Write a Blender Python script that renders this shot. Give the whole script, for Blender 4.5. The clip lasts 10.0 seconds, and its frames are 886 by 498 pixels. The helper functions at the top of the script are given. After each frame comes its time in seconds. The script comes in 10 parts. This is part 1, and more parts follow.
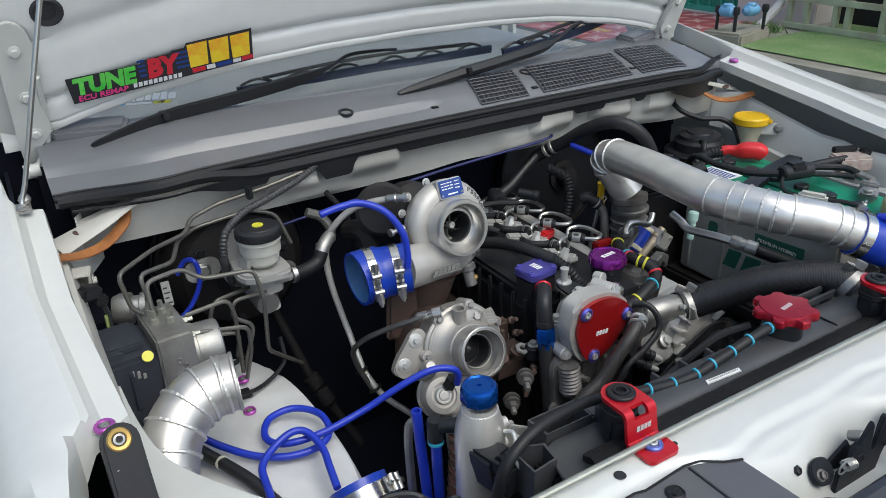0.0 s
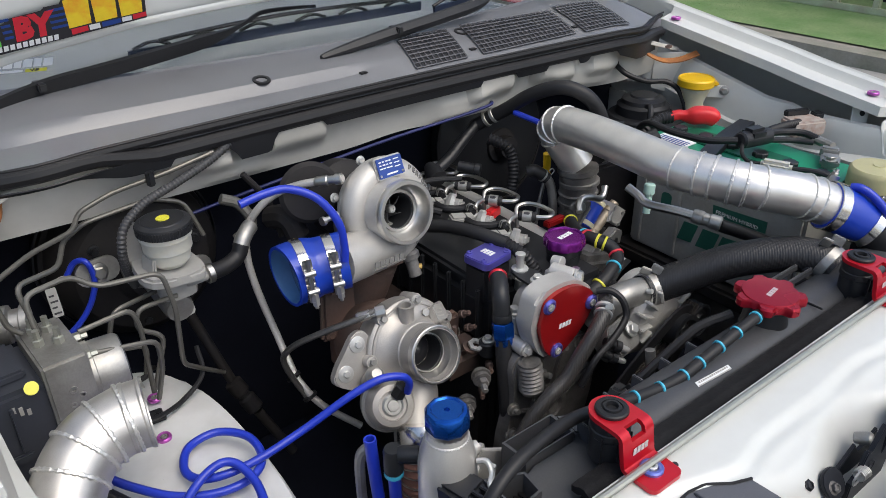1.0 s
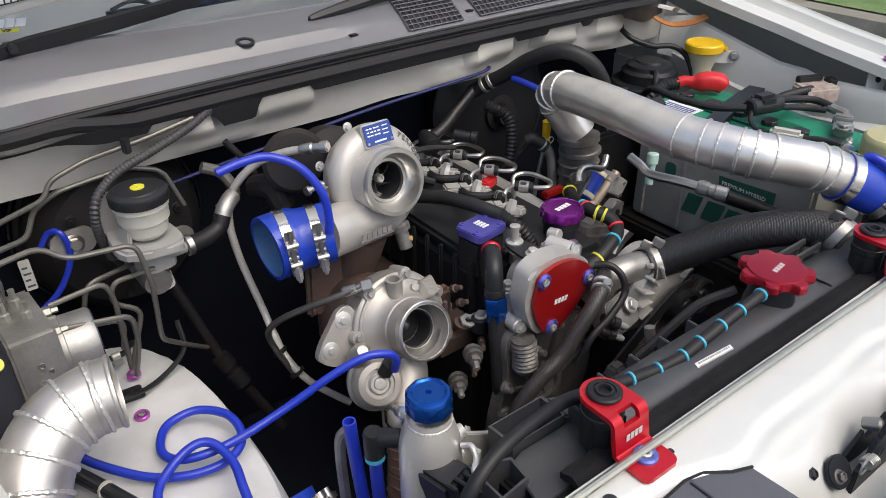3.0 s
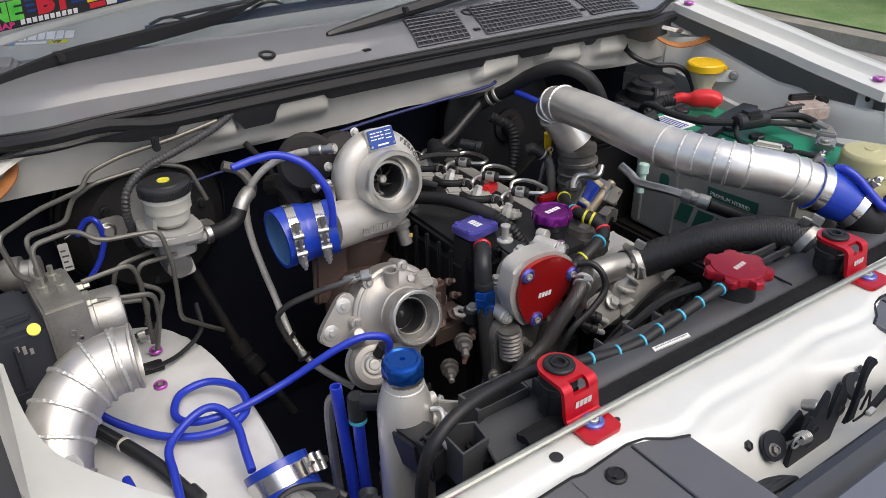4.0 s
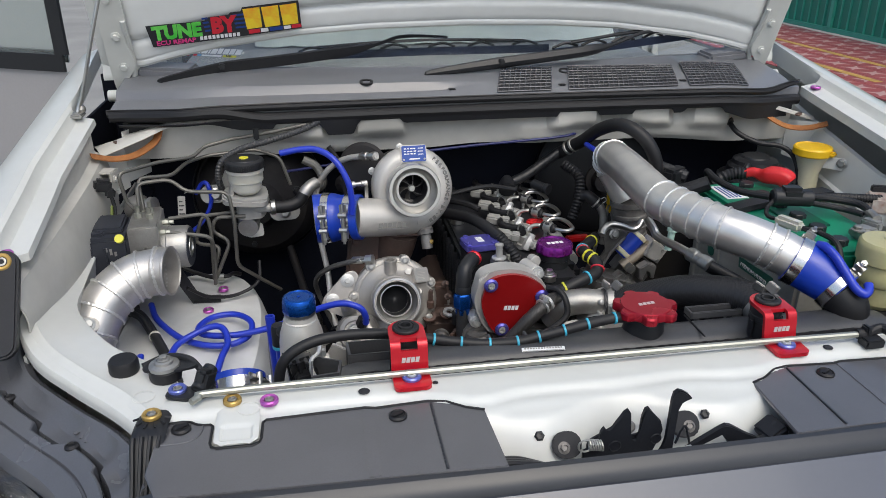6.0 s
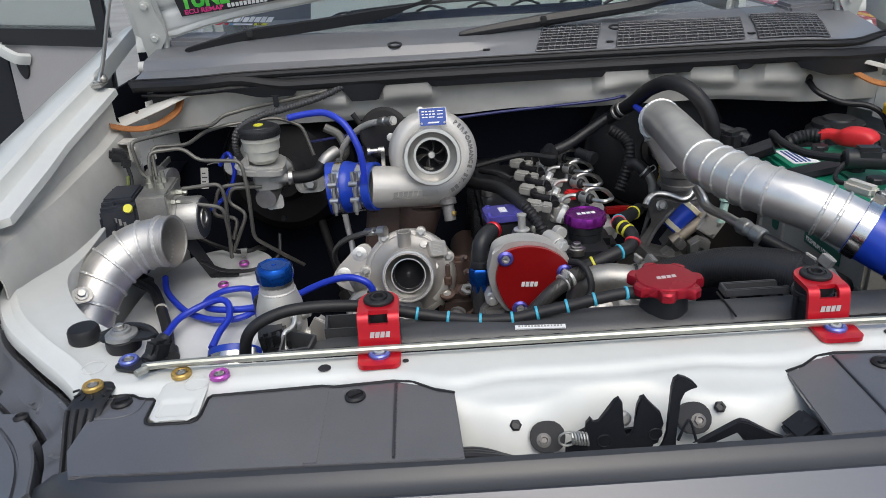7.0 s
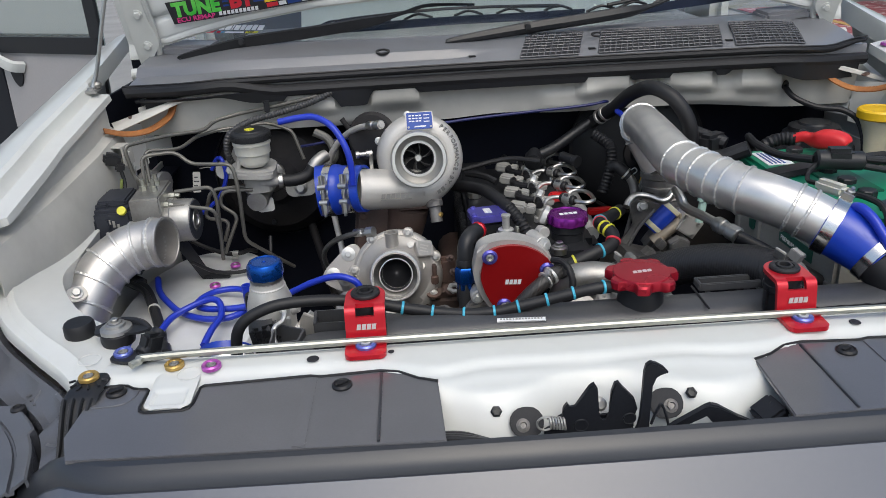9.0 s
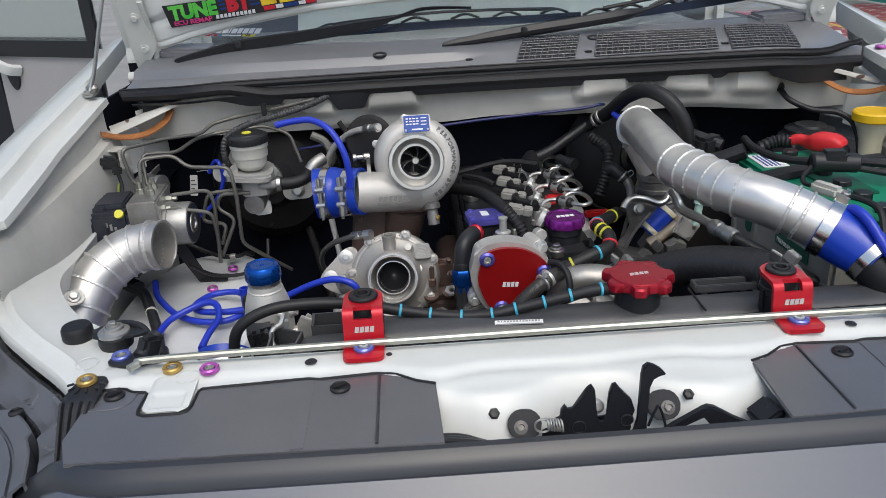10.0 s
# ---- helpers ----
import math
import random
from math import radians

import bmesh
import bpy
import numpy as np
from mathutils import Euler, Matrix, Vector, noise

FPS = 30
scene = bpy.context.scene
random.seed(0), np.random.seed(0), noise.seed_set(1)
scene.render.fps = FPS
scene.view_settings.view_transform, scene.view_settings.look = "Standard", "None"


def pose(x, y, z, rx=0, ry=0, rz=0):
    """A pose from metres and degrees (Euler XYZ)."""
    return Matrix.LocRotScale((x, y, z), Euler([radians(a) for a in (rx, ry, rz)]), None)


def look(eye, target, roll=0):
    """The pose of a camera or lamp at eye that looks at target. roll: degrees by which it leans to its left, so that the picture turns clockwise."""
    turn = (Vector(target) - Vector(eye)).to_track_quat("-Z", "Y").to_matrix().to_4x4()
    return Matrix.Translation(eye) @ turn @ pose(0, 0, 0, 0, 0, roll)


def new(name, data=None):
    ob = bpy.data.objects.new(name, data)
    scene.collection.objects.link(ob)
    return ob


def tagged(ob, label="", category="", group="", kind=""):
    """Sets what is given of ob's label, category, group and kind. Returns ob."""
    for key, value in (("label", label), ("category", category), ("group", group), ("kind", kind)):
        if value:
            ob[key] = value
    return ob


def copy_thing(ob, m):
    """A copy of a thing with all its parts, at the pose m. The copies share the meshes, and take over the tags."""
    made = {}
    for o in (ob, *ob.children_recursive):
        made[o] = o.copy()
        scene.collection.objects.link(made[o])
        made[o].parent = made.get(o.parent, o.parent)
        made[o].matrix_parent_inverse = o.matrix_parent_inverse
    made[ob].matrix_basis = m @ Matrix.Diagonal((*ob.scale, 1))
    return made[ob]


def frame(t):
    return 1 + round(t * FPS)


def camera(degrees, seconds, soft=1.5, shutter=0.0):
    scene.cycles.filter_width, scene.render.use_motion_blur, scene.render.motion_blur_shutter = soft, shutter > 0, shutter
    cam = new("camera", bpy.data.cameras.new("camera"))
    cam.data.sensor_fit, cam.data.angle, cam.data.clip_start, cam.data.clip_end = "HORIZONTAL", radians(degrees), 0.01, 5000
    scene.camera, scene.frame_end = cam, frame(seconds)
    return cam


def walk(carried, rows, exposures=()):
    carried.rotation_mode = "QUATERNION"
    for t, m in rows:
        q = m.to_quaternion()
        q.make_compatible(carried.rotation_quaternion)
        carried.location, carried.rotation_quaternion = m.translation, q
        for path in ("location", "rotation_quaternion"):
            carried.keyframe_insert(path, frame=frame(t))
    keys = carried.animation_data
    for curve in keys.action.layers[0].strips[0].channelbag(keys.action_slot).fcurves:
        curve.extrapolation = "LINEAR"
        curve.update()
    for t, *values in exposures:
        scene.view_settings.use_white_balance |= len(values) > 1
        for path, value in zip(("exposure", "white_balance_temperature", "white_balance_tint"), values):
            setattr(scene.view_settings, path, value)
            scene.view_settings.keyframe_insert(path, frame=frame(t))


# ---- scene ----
cam = camera(60.7, 10.0, soft=0.7)
PATH = [
    (0, (-0.754, -0.434, 1.566), (0.153, 1.119, 0.691), -2.1),
    (0.5, (-0.755, -0.335, 1.545), (0.256, 1.12, 0.617), -1.4),
    (1, (-0.71, -0.283, 1.532), (0.36, 1.103, 0.565), -0.7),
    (1.5, (-0.689, -0.259, 1.52), (0.392, 1.094, 0.52), -0.4),
    (2, (-0.677, -0.253, 1.511), (0.389, 1.095, 0.488), -0.4),
    (2.5, (-0.669, -0.261, 1.512), (0.379, 1.092, 0.476), -0.6),
    (3, (-0.666, -0.263, 1.51), (0.364, 1.104, 0.476), -0.8),
    (3.2, (-0.67, -0.264, 1.509), (0.357, 1.111, 0.483), -0.7),
    (4.3, (-0.673, -0.444, 1.529), (0.248, 1.049, 0.567), -1.1),
    (4.5, (-0.631, -0.485, 1.522), (0.253, 1.042, 0.581), -1.1),
    (5, (-0.499, -0.596, 1.529), (0.261, 1.026, 0.64), -1.5),
    (5.5, (-0.42, -0.724, 1.53), (0.195, 0.991, 0.704), -2.1),
    (5.8, (-0.372, -0.748, 1.518), (0.076, 1.031, 0.719), -0.4),
    (6, (-0.33, -0.74, 1.502), (-0.022, 1.066, 0.7), 0.1),
    (6.2, (-0.281, -0.721, 1.481), (-0.107, 1.099, 0.669), -0.0),
    (7.3, (-0.163, -0.664, 1.422), (-0.141, 1.159, 0.6), -3.3),
    (7.5, (-0.158, -0.678, 1.426), (-0.124, 1.141, 0.598), -3.3),
    (8, (-0.164, -0.699, 1.425), (-0.121, 1.127, 0.611), -3.2),
    (8.5, (-0.17, -0.705, 1.424), (-0.122, 1.127, 0.622), -3.1),
    (9, (-0.169, -0.705, 1.424), (-0.12, 1.13, 0.63), -3.1),
    (9.5, (-0.169, -0.705, 1.425), (-0.118, 1.131, 0.635), -3.1),
    (10, (-0.17, -0.707, 1.425), (-0.112, 1.13, 0.637), -3.1),
]
walk(cam, [(t, look(eye, target, roll)) for t, eye, target, roll in PATH],
     [(0, -0.05, 6250, 3), (1, 0.06, 6450, 7), (1.5, 0.14, 6600, 9), (3.2, 0.18, 6750, 9), (4.5, 0.06, 6750, 9), (5.5, -0.08, 6500, 6), (7.5, -0.10, 6350, 6), (10, -0.10, 6350, 6)])

# ---- world and light ----
world = bpy.data.worlds.new("sky")
scene.world = world
world.use_nodes = True
wn = world.node_tree
sky = wn.nodes.new("ShaderNodeTexSky")
sky.sky_type, sky.sun_disc = "NISHITA", False
sky.sun_elevation, sky.sun_rotation = radians(57), radians(168)
sky.air_density, sky.dust_density, sky.ozone_density = 1.0, 4.0, 1.0
wn.links.new(sky.outputs[0], wn.nodes["Background"].inputs[0])
wn.nodes["Background"].inputs[1].default_value = 0.185
sun = new("sun", bpy.data.lights.new("sun", "SUN"))
sun.data.energy, sun.data.angle, sun.data.color = 1.1, radians(50), (1.0, 0.985, 0.96)
sun.rotation_euler = (radians(33), 0, radians(12))
scene.view_settings.exposure = 0.0


# ---- materials ----
def mat(name, color, rough=0.5, metal=0.0, var=0.12, scale=9.0, fine=180.0, bump=0.0, coat=0.0, rvar=0.08, second=None, spread=0.5, trans=0.0, sss=0.0, spec=0.5):
    """A surface with stains at one scale and grain with relief at another; second: a colour that shows in patches."""
    m = bpy.data.materials.new(name)
    m.use_nodes = True
    nt = m.node_tree
    b = nt.nodes["Principled BSDF"]
    tc = nt.nodes.new("ShaderNodeTexCoord")
    big = nt.nodes.new("ShaderNodeTexNoise")
    big.inputs["Scale"].default_value, big.inputs["Detail"].default_value = scale, 5.0
    small = nt.nodes.new("ShaderNodeTexNoise")
    small.inputs["Scale"].default_value, small.inputs["Detail"].default_value = fine, 3.0
    nt.links.new(tc.outputs["Object"], big.inputs["Vector"])
    nt.links.new(tc.outputs["Object"], small.inputs["Vector"])
    ramp = nt.nodes.new("ShaderNodeValToRGB")
    lo = second or tuple(c * (1 - var) for c in color)
    ramp.color_ramp.elements[0].position, ramp.color_ramp.elements[0].color = spread - 0.18, (*lo, 1)
    ramp.color_ramp.elements[1].position, ramp.color_ramp.elements[1].color = spread + 0.18, (*color, 1)
    nt.links.new(big.outputs["Fac"], ramp.inputs["Fac"])
    mix = nt.nodes.new("ShaderNodeMixRGB")
    mix.blend_type, mix.inputs["Fac"].default_value = "MULTIPLY", min(1.0, var * 2)
    nt.links.new(ramp.outputs["Color"], mix.inputs["Color1"])
    g = nt.nodes.new("ShaderNodeMapRange")
    g.inputs["To Min"].default_value, g.inputs["To Max"].default_value = 0.6, 1.25
    nt.links.new(small.outputs["Fac"], g.inputs["Value"])
    nt.links.new(g.outputs["Result"], mix.inputs["Color2"])
    nt.links.new(mix.outputs["Color"], b.inputs["Base Color"])
    r = nt.nodes.new("ShaderNodeMapRange")
    r.inputs["To Min"].default_value, r.inputs["To Max"].default_value = max(0.02, rough - rvar), rough + rvar
    nt.links.new(big.outputs["Fac"], r.inputs["Value"])
    nt.links.new(r.outputs["Result"], b.inputs["Roughness"])
    b.inputs["Metallic"].default_value = metal
    b.inputs["Specular IOR Level"].default_value = spec
    b.inputs["Coat Weight"].default_value = coat
    b.inputs["Coat Roughness"].default_value = 0.06
    b.inputs["Transmission Weight"].default_value = trans
    b.inputs["Subsurface Weight"].default_value = sss
    b.inputs["Subsurface Radius"].default_value = (0.012, 0.010, 0.006)
    if bump:
        bp = nt.nodes.new("ShaderNodeBump")
        bp.inputs["Strength"].default_value, bp.inputs["Distance"].default_value = bump, 0.0007
        nt.links.new(small.outputs["Fac"], bp.inputs["Height"])
        nt.links.new(bp.outputs["Normal"], b.inputs["Normal"])
    return m


WHITE = mat("white_paint", (0.630, 0.642, 0.620), 0.34, coat=0.5, var=0.05, scale=6, fine=60, rvar=0.08, second=(0.57, 0.575, 0.55), spread=0.34)
INNER = mat("inner_white_paint", (0.60, 0.61, 0.585), 0.42, coat=0.2, var=0.10, scale=7, fine=40, rvar=0.1)
DUSTY = mat("dusty_white_paint", (0.72, 0.72, 0.685), 0.5, var=0.12, scale=9, fine=25, rvar=0.12, second=(0.50, 0.49, 0.45), spread=0.36)
BLACK = mat("black_plastic", (0.018, 0.019, 0.022), 0.42, var=0.2, bump=0.15, fine=500, spec=0.4)
COVER = mat("grey_black_cover_plastic", (0.115, 0.115, 0.125), 0.24, var=0.16, bump=0.05, fine=700, scale=6, rvar=0.08, coat=0.5)
COWL = mat("weathered_cowl_plastic", (0.180, 0.184, 0.200), 0.34, var=0.14, bump=0.12, fine=600, scale=5, second=(0.145, 0.149, 0.163), coat=0.2)
GLOSS = mat("glossy_dark_grey_paint", (0.085, 0.094, 0.122), 0.30, coat=0.25, var=0.05, scale=3, rvar=0.03)
ROLL = mat("satin_black_edge_plastic", (0.034, 0.037, 0.045), 0.33, var=0.15, bump=0.05, fine=600)
RUBBER = mat("black_rubber", (0.014, 0.014, 0.016), 0.5, var=0.2, bump=0.1, fine=300, spec=0.4)
DARK = mat("dark_engine_paint", (0.019, 0.019, 0.023), 0.6, var=0.3, bump=0.3, fine=120, second=(0.024, 0.021, 0.019), spec=0.25)
# near-black: the shade deep in the bay is put into this colour
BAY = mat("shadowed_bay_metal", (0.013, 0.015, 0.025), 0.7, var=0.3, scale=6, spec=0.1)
CAST2 = mat("greyed_cast_aluminium", (0.44, 0.42, 0.395), 0.40, 0.5, var=0.14, bump=0.4, fine=900, scale=18, second=(0.34, 0.325, 0.30), spread=0.42)
CAST = mat("cast_aluminium", (0.55, 0.535, 0.51), 0.42, 0.45, var=0.12, bump=0.6, fine=900, scale=18, second=(0.45, 0.435, 0.41), spread=0.42)
CASTDULL = mat("dull_cast_aluminium", (0.42, 0.415, 0.40), 0.45, 0.8, var=0.18, bump=0.35, fine=300, scale=20, second=(0.24, 0.23, 0.21), spread=0.4)
ALU = mat("polished_aluminium", (0.66, 0.64, 0.615), 0.42, 0.85, var=0.16, fine=900, scale=26, rvar=0.14, bump=0.05, second=(0.50, 0.48, 0.455), spread=0.45)
PIPEALU = mat("brushed_pipe_aluminium", (0.80, 0.775, 0.74), 0.33, 0.80, var=0.12, fine=900, scale=30, rvar=0.12, bump=0.05, second=(0.68, 0.665, 0.64), spread=0.45)
WELD = mat("weld_bead", (0.76, 0.75, 0.73), 0.32, 0.75, var=0.15, bump=0.6, fine=500)
STEEL = mat("bright_steel", (0.54, 0.53, 0.51), 0.32, 1.0, var=0.1)
CHROME = mat("clamp_steel", (0.72, 0.71, 0.69), 0.20, 1.0, var=0.05, rvar=0.05)
LINE = mat("coated_brake_line", (0.16, 0.155, 0.14), 0.38, 0.5, var=0.2)
BRAID = mat("braided_steel", (0.74, 0.72, 0.69), 0.36, 0.35, var=0.4, bump=1.0, fine=800)
BRAIDD = mat("dark_braided_steel", (0.20, 0.195, 0.19), 0.38, 0.6, var=0.4, bump=1.0, fine=900)
BRAIDB = mat("braided_black_nylon", (0.035, 0.035, 0.038), 0.5, var=0.4, bump=1.0, fine=800)
ZINC = mat("zinc_plated_rod", (0.48, 0.485, 0.43), 0.42, 0.85, var=0.2)
RUST = mat("heat_browned_iron", (0.15, 0.088, 0.068), 0.62, 0.25, var=0.3, bump=0.5, fine=220, second=(0.065, 0.052, 0.048))
SURFRUST = mat("surface_rust", (0.42, 0.17, 0.05), 0.7, var=0.4, bump=0.4, scale=30, second=(0.24, 0.09, 0.03))
WRAP = mat("brown_heat_wrap", (0.22, 0.10, 0.075), 0.75, var=0.35, bump=0.8, fine=600)
BLUE = mat("blue_silicone", (0.010, 0.048, 0.44), 0.33, var=0.10, coat=0.15)
BLUEIN = mat("pale_blue_hose_lining", (0.055, 0.15, 0.34), 0.5, var=0.2)
VAC = mat("blue_vacuum_hose", (0.016, 0.040, 0.46), 0.34, var=0.06)
CAPRED = mat("dark_red_anodised", (0.36, 0.010, 0.026), 0.26, 0.5, var=0.06)
MACH = mat("machined_aluminium", (0.66, 0.65, 0.63), 0.36, 1.0, var=0.06)
TANKP = mat("dusty_black_tank_plastic", (0.045, 0.047, 0.053), 0.40, var=0.25, scale=14, bump=0.1, fine=400, second=(0.065, 0.066, 0.070))
MODULE = mat("blue_black_module_plastic", (0.030, 0.034, 0.046), 0.42, var=0.15, bump=0.1, fine=400)
RED = mat("red_anodised", (0.56, 0.010, 0.024), 0.30, 0.35, var=0.06, coat=0.2)
DEEPRED = mat("deep_red_anodised", (0.36, 0.010, 0.012), 0.30, 0.35, var=0.10, coat=0.15)
PURPLE = mat("purple_anodised", (0.22, 0.02, 0.26), 0.24, 0.7, var=0.06)
PINK = mat("pink_purple_anodised", (0.52, 0.12, 0.50), 0.3, 0.6, var=0.06)
VIOLET = mat("violet_blue_anodised", (0.13, 0.12, 0.50), 0.30, 0.6, var=0.06)
BLUEAN = mat("blue_anodised", (0.01, 0.09, 0.42), 0.18, 0.8, var=0.06)
BLUEWASH = mat("blue_violet_anodised", (0.16, 0.20, 0.58), 0.3, 0.6, var=0.06)
GOLD = mat("gold_anodised", (0.50, 0.33, 0.10), 0.34, 0.55, var=0.08)
GREEN = mat("green_battery_plastic", (0.012, 0.24, 0.13), 0.38, var=0.1)
BATGREY = mat("grey_battery_case", (0.34, 0.34, 0.33), 0.42, var=0.15, scale=12, second=(0.27, 0.265, 0.24))
YELLOW = mat("yellow_plastic", (0.80, 0.50, 0.015), 0.4, var=0.06)
IVORY = mat("ivory_translucent_plastic", (0.70, 0.66, 0.48), 0.42, var=0.1, sss=0.3)
CREAM = mat("yellowed_reservoir_plastic", (0.48, 0.455, 0.25), 0.42, var=0.1, sss=0.3)
# milky plastic, dimmed for the shade around the brake reservoir
MILK = mat("milky_plastic", (0.53, 0.525, 0.475), 0.42, var=0.12, sss=0.25)
# darkened metal: the shade inside the turbo inlets is put into it
BORE = mat("shaded_bore_metal", (0.028, 0.029, 0.033), 0.35, 0.0, var=0.2)
LCAST = mat("light_cast_alloy", (0.56, 0.55, 0.53), 0.42, 0.4, var=0.14, bump=0.5, fine=800, scale=18, second=(0.42, 0.41, 0.39), spread=0.38)
TOWERP = mat("scuffed_tower_paint", (0.60, 0.61, 0.615), 0.5, var=0.14, scale=14, fine=30, rvar=0.12, second=(0.47, 0.475, 0.475), spread=0.36)
BOLTZ = mat("bright_zinc_bolt", (0.62, 0.62, 0.60), 0.34, 0.55, var=0.15, fine=400)
FOAM = mat("open_cell_foam", (0.020, 0.020, 0.022), 0.9, var=0.5, bump=1.0, fine=420, spec=0.2)
DARKCAST = mat("oily_shaded_cast_alloy", (0.23, 0.222, 0.215), 0.46, 0.45, var=0.3, bump=0.6, fine=260, scale=22, second=(0.075, 0.070, 0.066), spread=0.45)
# raised cast letters: the shadow along their edges is in the colour
LETTER = mat("edge_shaded_letters", (0.24, 0.235, 0.225), 0.6, 0.2, var=0.2)
# white plastic greyed down: the shade on the reservoir base is painted in
WHITEP = mat("shaded_white_plastic", (0.36, 0.355, 0.34), 0.45, var=0.12, scale=20)
LGREY = mat("light_grey_plastic", (0.52, 0.52, 0.50), 0.45, var=0.1)
NAVY = mat("navy_hose", (0.010, 0.016, 0.11), 0.45, var=0.1)
# grey-beige paint, dulled further for the shade under the cowl
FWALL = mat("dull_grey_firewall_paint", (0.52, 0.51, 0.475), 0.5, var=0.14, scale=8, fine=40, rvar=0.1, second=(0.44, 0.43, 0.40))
BLADE = mat("blue_black_wiper_rubber", (0.016, 0.026, 0.060), 0.45, var=0.2)
GLASSBAND = mat("pale_screen_band", (0.66, 0.72, 0.69), 0.7, var=0.08, scale=14)
LATCH = mat("black_steel", (0.020, 0.022, 0.028), 0.45, 0.0, var=0.25, bump=0.15, fine=300, spec=0.2)
LAMP = mat("dark_lamp_housing", (0.105, 0.110, 0.126), 0.25, var=0.15, bump=0.1, fine=500)
# white door paint greyed: the shade on the door's face is in the colour
DOORP = mat("shaded_white_door_paint", (0.34, 0.33, 0.335), 0.25, coat=0.6, var=0.06, scale=3)
HOOD = mat("pale_bonnet_paint", (0.75, 0.765, 0.755), 0.40, coat=0.3, var=0.06, scale=5, fine=40, rvar=0.08)
REDRUB = mat("red_terminal_rubber", (0.62, 0.02, 0.025), 0.42, var=0.08)
CYAN = mat("cyan_band", (0.06, 0.42, 0.60), 0.45, var=0.05)
YBAND = mat("yellow_band", (0.65, 0.62, 0.05), 0.45, var=0.05)
RBAND = mat("red_band", (0.6, 0.03, 0.05), 0.45, var=0.05)
MARK = mat("faded_laser_mark", (0.55, 0.50, 0.50), 0.5, var=0.15, fine=900)
SPRING = mat("dull_spring_wire", (0.50, 0.50, 0.48), 0.42, 0.7, var=0.15)
PAPER = mat("white_label", (0.75, 0.76, 0.77), 0.5, var=0.05)
# print black; also painted in for the dark inside holes and slots
INK_HOLE = mat("black_ink_and_hole_dark", (0.02, 0.02, 0.025), 0.5, var=0.05)
LABELBLUE = mat("blue_label", (0.016, 0.055, 0.27), 0.4, 0.2, var=0.05)
STKGREEN = mat("green_ink", (0.06, 0.52, 0.05), 0.4, var=0.1, scale=40, second=(0.20, 0.70, 0.12))
STKRED = mat("red_ink", (0.62, 0.02, 0.04), 0.4, var=0.1)
STKYEL = mat("yellow_ink", (0.85, 0.62, 0.03), 0.4, var=0.1, scale=60, second=(0.80, 0.25, 0.02), spread=0.42)
STKPINK = mat("pink_ink", (0.70, 0.05, 0.25), 0.4, var=0.1)
DECALWHITE = mat("bright_white_vinyl", (0.90, 0.90, 0.90), 0.35, var=0.03)
DASH = mat("grey_dashboard_trim", (0.34, 0.345, 0.36), 0.6, var=0.12, scale=4)
CABIN = mat("dark_cabin_trim", (0.16, 0.165, 0.175), 0.7, var=0.2)
ASPHALT = mat("worn_concrete", (0.34, 0.33, 0.31), 0.85, var=0.2, bump=0.5, fine=60, scale=1.2, second=(0.25, 0.245, 0.23))
KERB = mat("mossy_concrete", (0.34, 0.32, 0.28), 0.85, var=0.3, bump=0.5, fine=60, scale=3, second=(0.20, 0.20, 0.15))
GRASSM = mat("grass_blades", (0.13, 0.24, 0.075), 0.7, var=0.45, scale=2.6, fine=40, second=(0.23, 0.31, 0.14))
TILER = mat("red_paving_tile", (0.36, 0.085, 0.085), 0.55, var=0.2, scale=8, second=(0.28, 0.06, 0.065))
TILEP = mat("pale_paving_inlay", (0.55, 0.36, 0.34), 0.55, var=0.15)
PAINTY = mat("yellow_line_paint", (0.62, 0.40, 0.10), 0.6, var=0.3)
GATEG = mat("green_gate_sheet", (0.015, 0.20, 0.14), 0.45, var=0.12, scale=3)
GATEL = mat("green_gate_frame", (0.05, 0.34, 0.25), 0.4, var=0.1)
WALLP = mat("plaster_wall", (0.60, 0.56, 0.52), 0.8, var=0.1, scale=3, bump=0.2, fine=80)
FENCEP = mat("pale_green_fence_paint", (0.47, 0.54, 0.36), 0.55, var=0.3, scale=5, second=(0.36, 0.33, 0.24))
METER = mat("blue_meter_plastic", (0.16, 0.38, 0.62), 0.45, var=0.15)


def knitted(name, color):
    """Rubber with an embossed weave."""
    m = mat(name, color, 0.42, var=0.2)
    nt = m.node_tree
    b = nt.nodes["Principled BSDF"]
    tc = nt.nodes.new("ShaderNodeTexCoord")
    last = None
    for k, turn in enumerate((35, -55)):
        mp = nt.nodes.new("ShaderNodeMapping")
        mp.inputs["Rotation"].default_value = (radians(20), radians(-15), radians(turn))
        w = nt.nodes.new("ShaderNodeTexWave")
        w.inputs["Scale"].default_value, w.inputs["Distortion"].default_value = 95.0, 0.3
        nt.links.new(tc.outputs["Object"], mp.inputs["Vector"])
        nt.links.new(mp.outputs["Vector"], w.inputs["Vector"])
        bp = nt.nodes.new("ShaderNodeBump")
        bp.inputs["Strength"].default_value, bp.inputs["Distance"].default_value = 0.35, 0.0006
        nt.links.new(w.outputs["Fac"], bp.inputs["Height"])
        if last:
            nt.links.new(last.outputs["Normal"], bp.inputs["Normal"])
        last = bp
    nt.links.new(last.outputs["Normal"], b.inputs["Normal"])
    return m


WORNBELT = mat("worn_belt_rubber", (0.040, 0.034, 0.030), 0.7, var=0.3, spec=0.2)
SLEEVE = mat("grey_conduit_plastic", (0.055, 0.055, 0.058), 0.5, var=0.15)
KNIT = knitted("embossed_black_rubber", (0.020, 0.020, 0.022))
